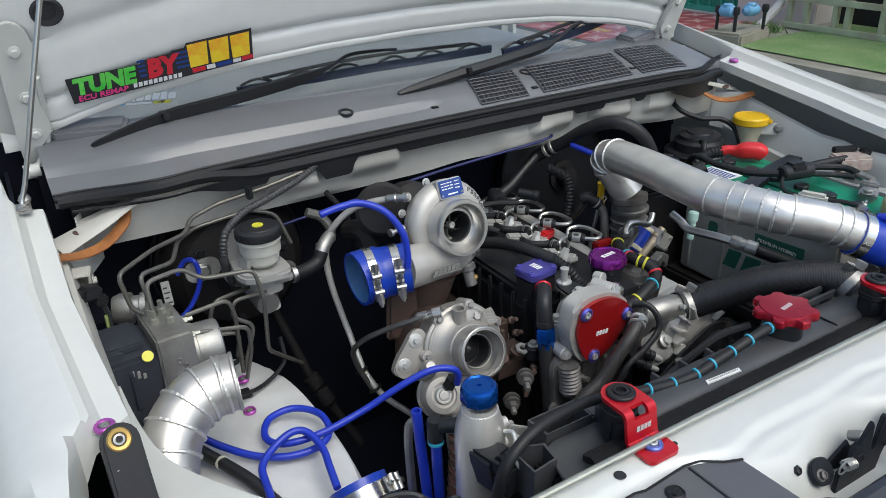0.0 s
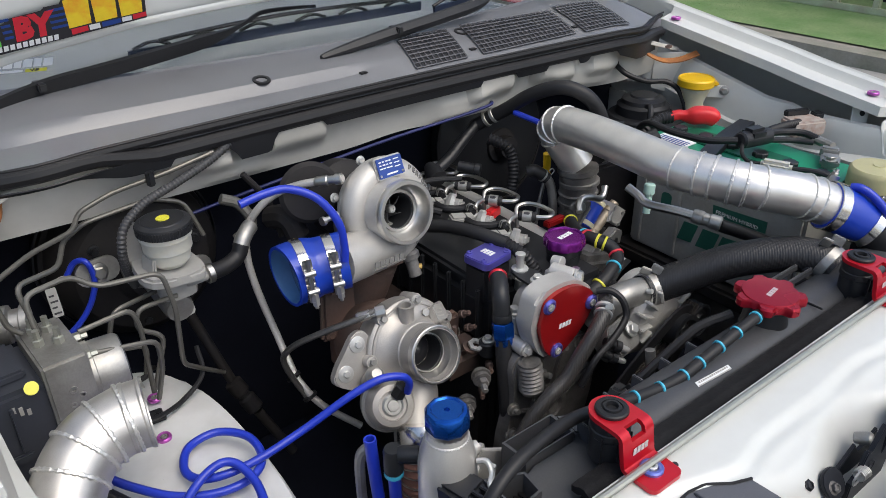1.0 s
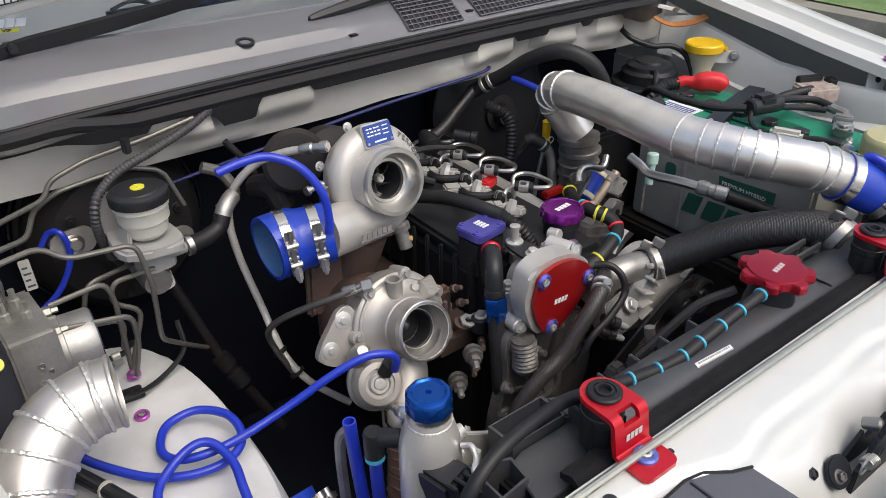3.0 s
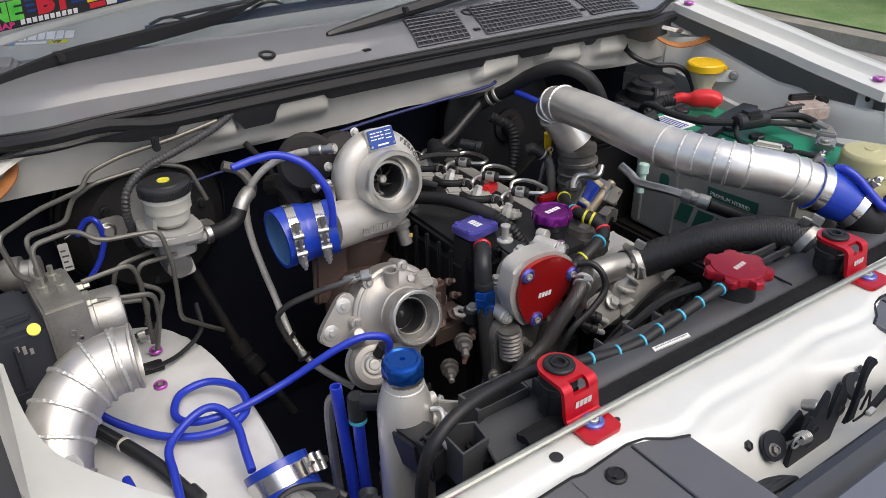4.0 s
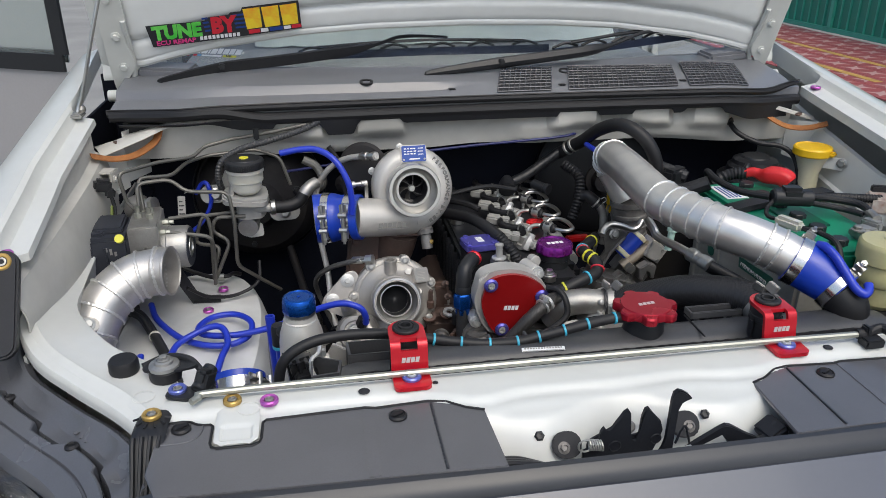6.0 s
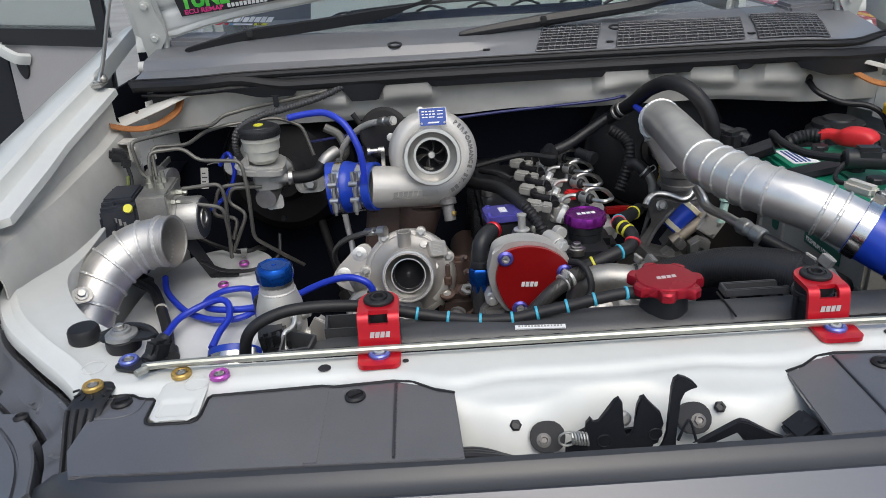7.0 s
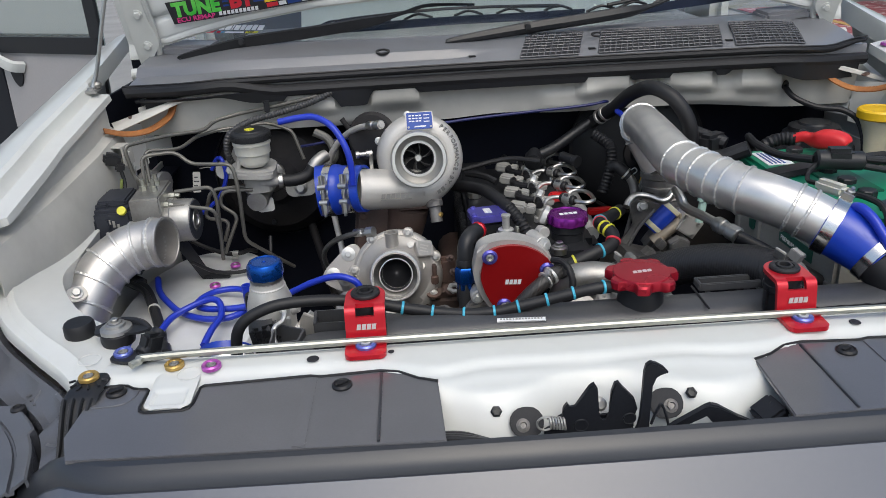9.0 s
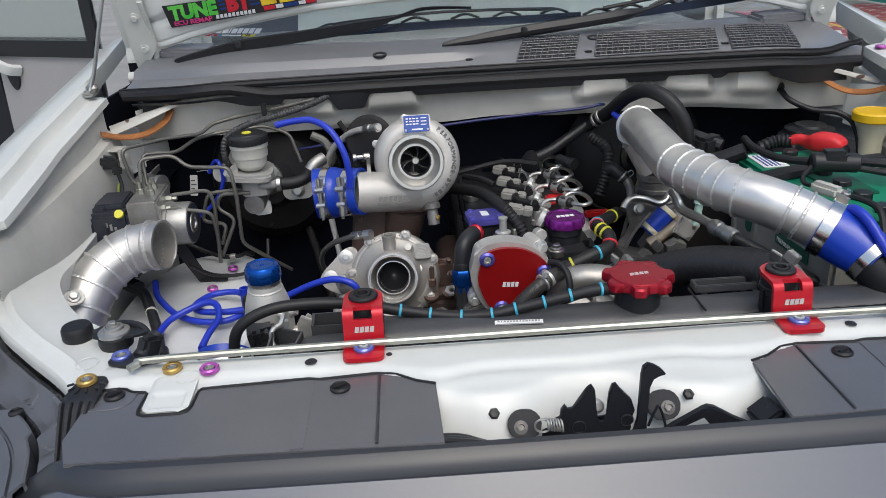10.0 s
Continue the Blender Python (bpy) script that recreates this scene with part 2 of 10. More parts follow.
WOVEN = knitted("woven_sleeve", (0.040, 0.038, 0.037))


def glass(name, color, rough=0.0):
    m = bpy.data.materials.new(name)
    m.use_nodes = True
    b = m.node_tree.nodes["Principled BSDF"]
    b.inputs["Base Color"].default_value = (*color, 1)
    b.inputs["Roughness"].default_value, b.inputs["Transmission Weight"].default_value, b.inputs["IOR"].default_value = rough, 1.0, 1.45
    return m


GLASS = glass("tinted_windscreen_glass", (0.86, 0.90, 0.90))
CLEAR = glass("clear_lens", (0.9, 0.92, 0.93))

# ---- mesh helpers ----
WORLD = {}


# names of parts whose separate pieces each become an object
APART = {"housing_bolt", "plate_bolt", "flange_bolt", "stud", "ring_boss", "casing_bolt", "cover_rib", "wire_tie", "rivet", "valve_bolt", "hinge_bolt", "port_plug",
         "pipe_nut", "outlet_bolt", "body_bolt", "plate_screw", "drain_hole", "pressed_ring", "cowl_clip", "cowl_end_cap", "bonnet_hole", "pressed_rib", "adjuster",
         "reflector", "shelf_hole", "fin", "bay_panel", "crossmember_web", "gold_bar", "mount", "case_label", "cable", "grid_bar", "tank_rib", "boss", "trim_panel", "flange_nut", "blue_stripe", "red_stripe", "white_stripe"}


def islands(bm):
    """The separate pieces of a bmesh as lists of vertices; pieces whose boxes touch count as one."""
    todo, groups = set(bm.verts), []
    while todo:
        stack = [todo.pop()]
        got = []
        while stack:
            v = stack.pop()
            got.append(v)
            for e in v.link_edges:
                o = e.other_vert(v)
                if o in todo:
                    todo.discard(o)
                    stack.append(o)
        lo = [min(v.co[i] for v in got) for i in range(3)]
        hi = [max(v.co[i] for v in got) for i in range(3)]
        groups.append([got, lo, hi])
    merged = True
    while merged:
        merged = False
        for i in range(len(groups)):
            for j in range(i + 1, len(groups)):
                a, b = groups[i], groups[j]
                if all(a[1][k] <= b[2][k] and b[1][k] <= a[2][k] for k in range(3)):
                    groups[i] = [a[0] + b[0], [min(a[1][k], b[1][k]) for k in range(3)], [max(a[2][k], b[2][k]) for k in range(3)]]
                    del groups[j]
                    merged = True
                    break
            if merged:
                break
    return [sorted(g[0], key=lambda v: v.index) for g in groups]


def part(name, bm, material, parent=None, label="", sharp=32):
    """Links a bmesh, given in world places, as one mesh object, under a thing or a part."""
    if name in APART:
        bm.verts.index_update()
        found = sorted(islands(bm), key=lambda g: g[0].index)
        if len(found) > 1:
            last = None
            for g in found:
                b2 = B()
                to = {v: b2.verts.new(v.co) for v in g}
                for f in {f for v in g for f in v.link_faces}:
                    b2.faces.new([to[v] for v in f.verts])
                last = link_mesh(name, b2, material, parent, label, sharp)
            bm.free()
            return last
    return link_mesh(name, bm, material, parent, label, sharp)


def link_mesh(name, bm, material, parent, label, sharp):
    bmesh.ops.recalc_face_normals(bm, faces=bm.faces)
    cs = [v.co for v in bm.verts]
    c = Vector([(min(p[i] for p in cs) + max(p[i] for p in cs)) / 2 for i in range(3)])
    bmesh.ops.translate(bm, verts=bm.verts, vec=-c)
    me = bpy.data.meshes.new(name)
    bm.to_mesh(me)
    bm.free()
    me.materials.append(material)
    me.polygons.foreach_set("use_smooth", [True] * len(me.polygons))
    me.set_sharp_from_angle(angle=radians(sharp))
    ob = new(name, me)
    ob.location = c - (WORLD[parent] if parent else Vector((0, 0, 0)))
    if parent:
        ob.parent = parent
    WORLD[ob] = c
    if label:
        ob["label"] = label
    return ob


def thing(name, at, label, category, group="", kind=""):
    ob = new(name)
    ob.location = at
    ob.empty_display_size = 0.02
    WORLD[ob] = Vector(at)
    return tagged(ob, label, category, group, kind)


def single(name, bm, material, label, category, group="", kind=""):
    return tagged(part(name, bm, material), label, category, group, kind)


def B():
    return bmesh.new()


def skin(bm, rings, close=True, cap0=True, cap1=True):
    for a, b in zip(rings, rings[1:]):
        n = len(a)
        for i in range(n if close else n - 1):
            j = (i + 1) % n
            bm.faces.new((a[i], a[j], b[j], b[i]))
    if cap0:
        bm.faces.new(rings[0][::-1])
    if cap1:
        bm.faces.new(rings[-1])


def frame_of(d, up=(0, 0, 1)):
    """Two unit vectors across d."""
    d = Vector(d).normalized()
    u = Vector(up) - d * d.dot(Vector(up))
    if u.length < 0.05:
        u = Vector((1, 0, 0)) - d * d.x
    u.normalize()
    return d.cross(u).normalized(), u, d


def lathe(bm, o, axis, prof, seg=28, loop=False):
    """Turns a profile of (radius, distance along the axis)."""
    s, u, d = frame_of(axis)
    o = Vector(o)
    rings = []
    for r, h in prof:
        r = max(r, 1e-4)
        rings.append([bm.verts.new(o + d * h + (s * math.cos(a) + u * math.sin(a)) * r) for a in (2 * math.pi * i / seg for i in range(seg))])
    if loop:
        rings.append(rings[0])
        skin(bm, rings, True, False, False)
    else:
        skin(bm, rings)
    return bm


def cyl(bm, a, b, r, r2=None, seg=18, ch=0.0):
    a, b = Vector(a), Vector(b)
    L = (b - a).length
    r2 = r if r2 is None else r2
    prof = [(r, 0), (r2, L)] if not ch else [(r - ch, 0), (r, ch), (r2, L - ch), (r2 - ch, L)]
    return lathe(bm, a, b - a, prof, seg)


def spline(pts, sub=7):
    """Points along a smooth line through pts."""
    p = [Vector(q) for q in pts]
    if len(p) == 2:
        return [p[0].lerp(p[1], i / sub) for i in range(sub + 1)]
    p = [p[0] * 2 - p[1], *p, p[-1] * 2 - p[-2]]
    out = []
    for i in range(1, len(p) - 2):
        a, b, c, d = p[i - 1:i + 3]
        for k in range(sub):
            t = k / sub
            out.append(0.5 * ((2 * b) + (c - a) * t + (2 * a - 5 * b + 4 * c - d) * t * t + (3 * b - a - 3 * c + d) * t ** 3))
    out.append(p[-2])
    return out


def sweep(bm, line, r, seg=12, caps=True, shape=None):
    """A pipe along a line of points; r: a radius or a function of (share of the way, metres)."""
    line = [Vector(q) for q in line]
    n = len(line)
    tang = [(line[min(i + 1, n - 1)] - line[max(i - 1, 0)]).normalized() for i in range(n)]
    s, u, d = frame_of(tang[0])
    rings, way = [], 0.0
    for i, q in enumerate(line):
        if i:
            way += (q - line[i - 1]).length
        t = tang[i]
        u = (u - t * u.dot(t)).normalized()
        s = t.cross(u)
        rr = r(i / (n - 1), way) if callable(r) else r
        if shape:
            rings.append([bm.verts.new(q + s * x * rr + u * y * rr) for x, y in shape])
        else:
            rings.append([bm.verts.new(q + (s * math.cos(a) + u * math.sin(a)) * rr) for a in (2 * math.pi * k / seg for k in range(seg))])
    skin(bm, rings, True, caps, caps)
    return bm


def bent(pts, rad=0.012, sub=4):
    """A line of straight runs with rounded corners."""
    p = [Vector(q) for q in pts]
    out = [p[0]]
    for a, b, c in zip(p, p[1:], p[2:]):
        k = min(rad, (a - b).length * 0.45, (c - b).length * 0.45)
        s, e = b + (a - b).normalized() * k, b + (c - b).normalized() * k
        for i in range(sub + 1):
            t = i / sub
            out.append(s * (1 - t) ** 2 + b * 2 * t * (1 - t) + e * t * t)
    out.append(p[-1])
    return out


def tube(bm, pts, r, seg=12, sub=7, caps=True):
    return sweep(bm, spline(pts, sub), r, seg, caps)


def ribbed(bm, pts, r, pitch=0.006, depth=0.0016, seg=12):
    """A corrugated hose."""
    line = spline(pts, 12)
    total = sum((b - a).length for a, b in zip(line, line[1:]))
    k = max(8, int(total / pitch * 4))
    res, acc, j = [line[0]], 0.0, 0
    want = total / k
    walked = 0.0
    for a, b in zip(line, line[1:]):
        L = (b - a).length
        while walked + L >= want * len(res) and len(res) <= k:
            f = (want * len(res) - walked) / L
            res.append(a.lerp(b, min(1, f)))
        walked += L
    return sweep(bm, res, lambda s, m: r - depth * (0.5 - 0.5 * math.cos(2 * math.pi * m / pitch)), seg)


def hollow(bm, line, r, wall, seg=32):
    """A pipe with a bore: outside, rim and inside; r may be a function."""
    f = r if callable(r) else (lambda s, m: r)
    line = [Vector(q) for q in line]
    a = len(bm.verts)
    sweep(bm, line, f, seg, False)
    sweep(bm, line, lambda s, m: f(s, m) - wall, seg, False)
    bm.verts.ensure_lookup_table()
    n = len(line)
    for k in (0, n - 1):
        o, i = a + k * seg, a + (n + k) * seg
        for j in range(seg):
            q = (j + 1) % seg
            bm.faces.new((bm.verts[o + j], bm.verts[o + q], bm.verts[i + q], bm.verts[i + j]))
    return bm


def box(bm, c, s, rot=(0, 0, 0), bev=0.002, seg=2):
    m = pose(*c, *rot) @ Matrix.Diagonal((*s, 1))
    g = bmesh.ops.create_cube(bm, size=1.0, matrix=m)
    if bev:
        es = {e for v in g["verts"] for e in v.link_edges}
        bmesh.ops.bevel(bm, geom=list(es), offset=min(bev, min(s) * 0.45), segments=seg, affect="EDGES", clamp_overlap=True)
    return bm


def prism(bm, poly, h, m=None, bev=0.0):
    """A polygon in the plane of m, raised by h."""
    m = m or Matrix()
    lo = [bm.verts.new(m @ Vector((x, y, 0))) for x, y in poly]
    hi = [bm.verts.new(m @ Vector((x, y, h))) for x, y in poly]
    n = len(poly)
    f = [bm.faces.new(lo[::-1]), bm.faces.new(hi)]
    f += [bm.faces.new((lo[i], lo[(i + 1) % n], hi[(i + 1) % n], hi[i])) for i in range(n)]
    if bev:
        es = list(f[1].edges)
        bmesh.ops.bevel(bm, geom=es, offset=bev, segments=2, affect="EDGES", clamp_overlap=True)
    return bm


def smooth_poly(pts, sub=5):
    """A closed smooth outline through pts."""
    p = [Vector((*q, 0)) for q in pts]
    n, out = len(p), []
    for i in range(n):
        a, b, c, d = p[i - 1], p[i], p[(i + 1) % n], p[(i + 2) % n]
        for k in range(sub):
            t = k / sub
            q = 0.5 * ((2 * b) + (c - a) * t + (2 * a - 5 * b + 4 * c - d) * t * t + (3 * b - a - 3 * c + d) * t ** 3)
            out.append((q.x, q.y))
    return out


def rounded(w, h, r, k=4):
    out = []
    for cx, cy, a0 in ((w / 2 - r, h / 2 - r, 0), (-w / 2 + r, h / 2 - r, 90), (-w / 2 + r, -h / 2 + r, 180), (w / 2 - r, -h / 2 + r, 270)):
        out += [(cx + r * math.cos(radians(a0 + 90 * i / k)), cy + r * math.sin(radians(a0 + 90 * i / k))) for i in range(k + 1)]
    return out


def sheet(bm, f, us, vs, thick=0.0):
    """A panel: f(u, v) gives its points; thick: its thickness, to the back."""
    g = [[bm.verts.new(f(u, v)) for v in vs] for u in us]
    fs = []
    for a, b in zip(g, g[1:]):
        for i in range(len(vs) - 1):
            fs.append(bm.faces.new((a[i], b[i], b[i + 1], a[i + 1])))
    if thick:
        bmesh.ops.recalc_face_normals(bm, faces=fs)
        bmesh.ops.solidify(bm, geom=fs, thickness=thick)
    return bm


def lin(a, b, n):
    return [a + (b - a) * i / n for i in range(n + 1)]


def interp(x, xs, ys):
    return float(np.interp(x, xs, ys))


def ease(a, b, x):
    t = min(1.0, max(0.0, (x - a) / (b - a)))
    return t * t * (3 - 2 * t)


def facing(o, normal, up=(0, 0, 1)):
    """A pose whose z points along normal and whose y points up."""
    n = Vector(normal).normalized()
    y = Vector(up) - n * n.dot(Vector(up))
    y.normalize()
    x = y.cross(n)
    m = Matrix((x, y, n)).transposed().to_4x4()
    m.translation = o
    return m


def words(text, size, m, depth=0.0006, shear=0.0, align="LEFT", squeeze=1.0, bold=0.0):
    """Letters of the built-in font as a bmesh, at the pose m."""
    cu = bpy.data.curves.new("letters", "FONT")
    cu.body, cu.size, cu.extrude, cu.shear, cu.align_x, cu.resolution_u = text, size, depth, shear, align, 2
    cu.offset = bold
    ob = bpy.data.objects.new("letters", cu)
    scene.collection.objects.link(ob)
    bpy.context.view_layer.update()
    me = bpy.data.meshes.new_from_object(ob.evaluated_get(bpy.context.evaluated_depsgraph_get()))
    bm = B()
    bm.from_mesh(me)
    bpy.data.objects.remove(ob)
    bpy.data.curves.remove(cu)
    bpy.data.meshes.remove(me)
    bmesh.ops.transform(bm, matrix=m @ Matrix.Diagonal((squeeze, 1, 1, 1)), verts=bm.verts)
    return bm


def join(bm, other):
    """Adds another bmesh to bm."""
    me = bpy.data.meshes.new("tmp")
    other.to_mesh(me)
    other.free()
    bm.from_mesh(me)
    bpy.data.meshes.remove(me)
    return bm


def hexbolt(bm, o, axis, r=0.006, h=0.005):
    """A flanged hexagon bolt head."""
    lathe(bm, o, axis, [(r * 1.45, 0), (r * 1.45, h * 0.25), (r * 1.1, h * 0.35)], 18)
    lathe(bm, o, axis, [(r, h * 0.3), (r, h * 0.9), (r * 0.85, h)], 6)
    return bm


# ---- the truck's body ----
truck = thing("pickup_truck", (0, 1.2, 0), "white pickup truck parked with its bonnet raised", "truck")


def flange_z(y):
    return interp(y, (-0.3, 0.0, 0.25, 0.42, 0.75, 1.0, 1.3), (0.98, 1.045, 1.092, 1.112, 1.162, 1.20, 1.24))


def fender(side):
    def f(u, v):
        y = v
        z = flange_z(y)
        wide = interp(y, (-0.1, 0.15, 0.5, 1.2), (0.04, 0.025, 0.0, 0.0))
        k = [(0.728, -0.022), (0.730, -0.004), (0.748, 0.0), (0.763, 0.001), (0.768, 0.006), (0.773, 0.017), (0.781, 0.021), (0.800, 0.019), (0.836, 0.006), (0.868, -0.032), (0.886, -0.10), (0.895, -0.30), (0.885, -0.62)]
        x, dz = k[u]
        if side < 0 and u < 3:
            x, dz = x + 0.008, dz * 0.6
        least = interp(y, (0.10, 0.20, 0.246, 0.258, 0.268), (0.830, 0.806, 0.790, 0.752, 0.728))
        end = 0.742 if side < 0 else 0.782
        if y > end - 0.01:
            x = max(x, interp(y, (end - 0.004, end + 0.004, 1.10), (0.730, 0.776, 0.800)))
        if x < least:
            dz -= 0.9 * (least - x) * ease(0.268, 0.22, y)
            x = least
        return Vector((side * (x - wide), y, z + dz))
    bm = B()
    sheet(bm, f, list(range(13)), lin(0.10, 0.22, 6) + [0.24, 0.250, 0.258, 0.264, 0.270] + lin(0.30, 0.70, 12) + ([0.738, 0.746, 0.765] if side < 0 else [0.74, 0.778, 0.786]) + lin(0.82, 1.10, 8), 0.002)
    return part("fender", bm, WHITE, truck, "white painted front fender")


for side in (-1, 1):
    fender(side)


# front crossmember: flat top, a dished middle for the latch
VALLEY = ((-0.24, -0.19, -0.155, -0.129, -0.09, 0.0, 0.09, 0.14, 0.19, 0.24), (-0.012, -0.030, -0.038, -0.026, -0.025, -0.027, -0.021, -0.031, -0.030, -0.012))
BRIM = ((-0.24, -0.158, -0.11, -0.072, -0.044, 0.0, 0.043, 0.083, 0.118, 0.16, 0.24), (-0.050, -0.060, -0.070, -0.063, -0.051, -0.043, -0.055, -0.071, -0.080, -0.074, -0.055))


def soft(x, xs, ys):
    return sum(interp(x + d, xs, ys) for d in (-0.016, -0.008, 0.0, 0.008, 0.016)) / 5


def cross_z(x, y):
    v, e = soft(x, *VALLEY), soft(x, *BRIM)
    z = 1.0 - 0.0065 * ease(v + 0.007, v - 0.006, y) - 0.005 * ease(v, e, y) - 0.056 * ease(e + 0.008, e - 0.046, y)
    z += 0.0022 * math.exp(-((y - v + 0.016) / 0.007) ** 2) * ease(0.24, 0.15, abs(x))
    z -= 0.003 * math.exp(-((abs(x) - 0.30) / 0.05) ** 2 - ((y + 0.012) / 0.008) ** 2)
    return z - 0.012 * ease(0.018, 0.028, y)


bm = B()
sheet(bm, lambda x, y: Vector((x, y, cross_z(x, y))), lin(-0.52, 0.52, 208), [0.030, 0.027, 0.024, 0.020, 0.016, 0.010] + lin(0.0, -0.145, 48), 0.002)
for x in (-0.4365, 0.4365):
    def tab(u, v):
        w = 0.0235 - 0.009 * ease(0.85, 1.0, v) ** 2
        y = 0.004 - 0.070 * v
        pocket = 0.0022 * ease(0.55, 0.60, v) * ease(0.93, 0.88, v) * ease(0.75, 0.65, abs(u))
        return Vector((x + u * w, y, 1.0006 - 0.0055 * v - pocket - 0.002 * abs(u) ** 6))
    sheet(bm, tab, lin(-1, 1, 16), lin(0, 1, 28), 0.002)
crossmember = part("front_crossmember", bm, WHITE, truck, "white painted front crossmember with dished middle")
bm = B()
box(bm, (0, 0.027, 0.962), (1.04, 0.003, 0.066), bev=0)
box(bm, (0, -0.11, 0.80), (1.10, 0.004, 0.26), bev=0)
part("crossmember_web", bm, DUSTY, truck)
# black discs laid on for the dark of the drain holes
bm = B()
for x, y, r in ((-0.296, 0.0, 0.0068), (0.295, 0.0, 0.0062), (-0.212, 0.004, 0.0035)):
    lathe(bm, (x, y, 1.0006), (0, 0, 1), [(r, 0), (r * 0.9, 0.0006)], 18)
part("drain_hole", bm, INK_HOLE, crossmember)
bm = B()
for x, y in ((-0.425, -0.012), (-0.545, 0.03)):
    lathe(bm, (x, y, 1.0004), (0, 0, 1), [(0.0125, 0), (0.0125, 0.0005), (0.0120, 0.0005), (0.0120, 0)], 24, True)
part("pressed_ring", bm, DUSTY, crossmember)


# corner and apron shelf on each side
IN = [(-0.50, 0.030, 0.990), (-0.515, 0.070, 0.997), (-0.555, 0.115, 0.998), (-0.605, 0.160, 0.998), (-0.655, 0.235, 0.994), (-0.690, 0.315, 0.985), (-0.705, 0.42, 0.975), (-0.712, 0.56, 0.985), (-0.716, 0.74, 1.02)]
OUT = [(-0.505, -0.052, 0.988), (-0.534, -0.030, 0.996), (-0.577, 0.020, 1.000), (-0.639, 0.080, 1.003), (-0.702, 0.148, 1.008), (-0.744, 0.240, 1.014), (-0.742, 0.34, 1.000), (-0.742, 0.52, 0.985), (-0.742, 0.74, 1.02)]


def apron(side):
    n = len(IN) - 1
    ins, outs = spline(IN, 6), spline(OUT, 6)
    wall = B()
    us = list(range(len(ins)))
    prof = [(0, -0.30, 0.04), (0, -0.10, 0.012), (0, -0.012, 0.003), (0.02, -0.001, 0), (0.08, 0, 0), (0.5, 0, 0), (0.66, 0, 0), (0.72, 0.0014, 0), (0.77, -0.0004, 0), (0.83, -0.0046, 0), (0.90, -0.0056, 0), (0.96, -0.0075, 0), (0.99, -0.0115, 0), (1.0, -0.017, 0), (1.0, -0.024, 0)]

    def f(u, v):
        a, b = ins[u], outs[u]
        k, dz, back = prof[v]
        p = a.lerp(b, k)
        if back:
            p = p + Vector((-back, 0.0, 0))
        return Vector((-side * p.x, p.y, p.z + dz))
    sheet(wall, f, us, list(range(len(prof))), 0.002)
    ob = part("apron_shelf", wall, WHITE, truck, "white painted inner wing shelf")
    # shelf holes as black discs, their inner dark painted on
    holes = B()
    for x, y in ((-0.712, 0.243), (-0.600, 0.130)):
        k = 0.997 if y < 0.3 else 1.018
        lathe(holes, (-side * x, y, k + 0.001), (0, 0, 1), [(0.008, -0.002), (0.0075, 0.0008)], 16)
    part("shelf_hole", holes, INK_HOLE, ob)
    # upper inner wing between the shelf and the fender's flange
    bm = B()

    def g(u, v):
        y = u
        zt = flange_z(y) - 0.012
        gap = interp(y, (0.22, 0.32, 0.50, 0.70, 0.92), (0.020, 0.038, 0.064, 0.050, 0.028))
        zb = interp(y, (0.2, 0.35, 0.55, 0.8, 0.95), (1.03, 0.99, 0.96, 0.98, 1.0)) - 0.05
        inner = 0.736 - 0.024 * ease(0.45, 0.40, y)
        k = [(inner + 0.020, zt - gap - 0.06), (inner + 0.019, zt - gap - 0.008), (inner + 0.013, zt - gap - 0.001), (inner + 0.005, zt - gap - 0.004), (inner, zt - gap - 0.014)]
        if v < 5:
            x, z = k[v]
        else:
            s = (v - 4) / 8
            x, z = inner - 0.012 * math.sin(s * math.pi) - 0.008 * ease(0.6, 1, s) + 0.007 * ease(0.455, 0.440, y) * math.sin(s * math.pi), zt - gap - 0.014 + (zb - zt + gap + 0.014) * s
        if side < 0:
            crease = zt - interp(y, (0.22, 0.32, 0.60, 0.96), (0.012, 0.022, 0.046, 0.050))
            top = zt + 0.008
            if v < 5:
                x, z = ((0.746, top), (0.745, crease + 0.006), (0.7435, crease + 0.001), (0.738, crease - 0.002), (0.729, crease - 0.006))[v]
            else:
                x, z = 0.727 - 0.010 * math.sin(s * math.pi), crease - 0.006 + (zb - crease + 0.006) * s
        return Vector((side * x, y, z))
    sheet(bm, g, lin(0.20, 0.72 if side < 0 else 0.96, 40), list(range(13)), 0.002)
    # right panel gets the brighter white to make up for its shade
    part("inner_wing", bm, FWALL if side < 0 else WHITE, truck, "inner wing panel in white paint")
    bm = B()
    box(bm, (side * 0.722, 0.58, 0.80), (0.004, 0.80, 0.36), bev=0)
    part("lower_inner_wing", bm, DUSTY if side > 0 else INNER, truck)
    # unseen floor added to keep daylight out of the gap under the flange
    bm = B()
    box(bm, (side * 0.80, 0.60, 0.80), (0.155, 0.96, 0.006), bev=0)
    part("wing_gap_light_stop", bm, BAY, truck)
    return ob


# black box added for the dark gap behind the left hinge
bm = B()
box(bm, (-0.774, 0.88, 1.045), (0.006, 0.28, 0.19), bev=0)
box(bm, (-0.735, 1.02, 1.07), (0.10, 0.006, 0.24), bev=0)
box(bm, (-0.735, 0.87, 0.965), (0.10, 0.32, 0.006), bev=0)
part("hinge_gap_dark", bm, BAY, truck)
apron(-1)
apron(1)


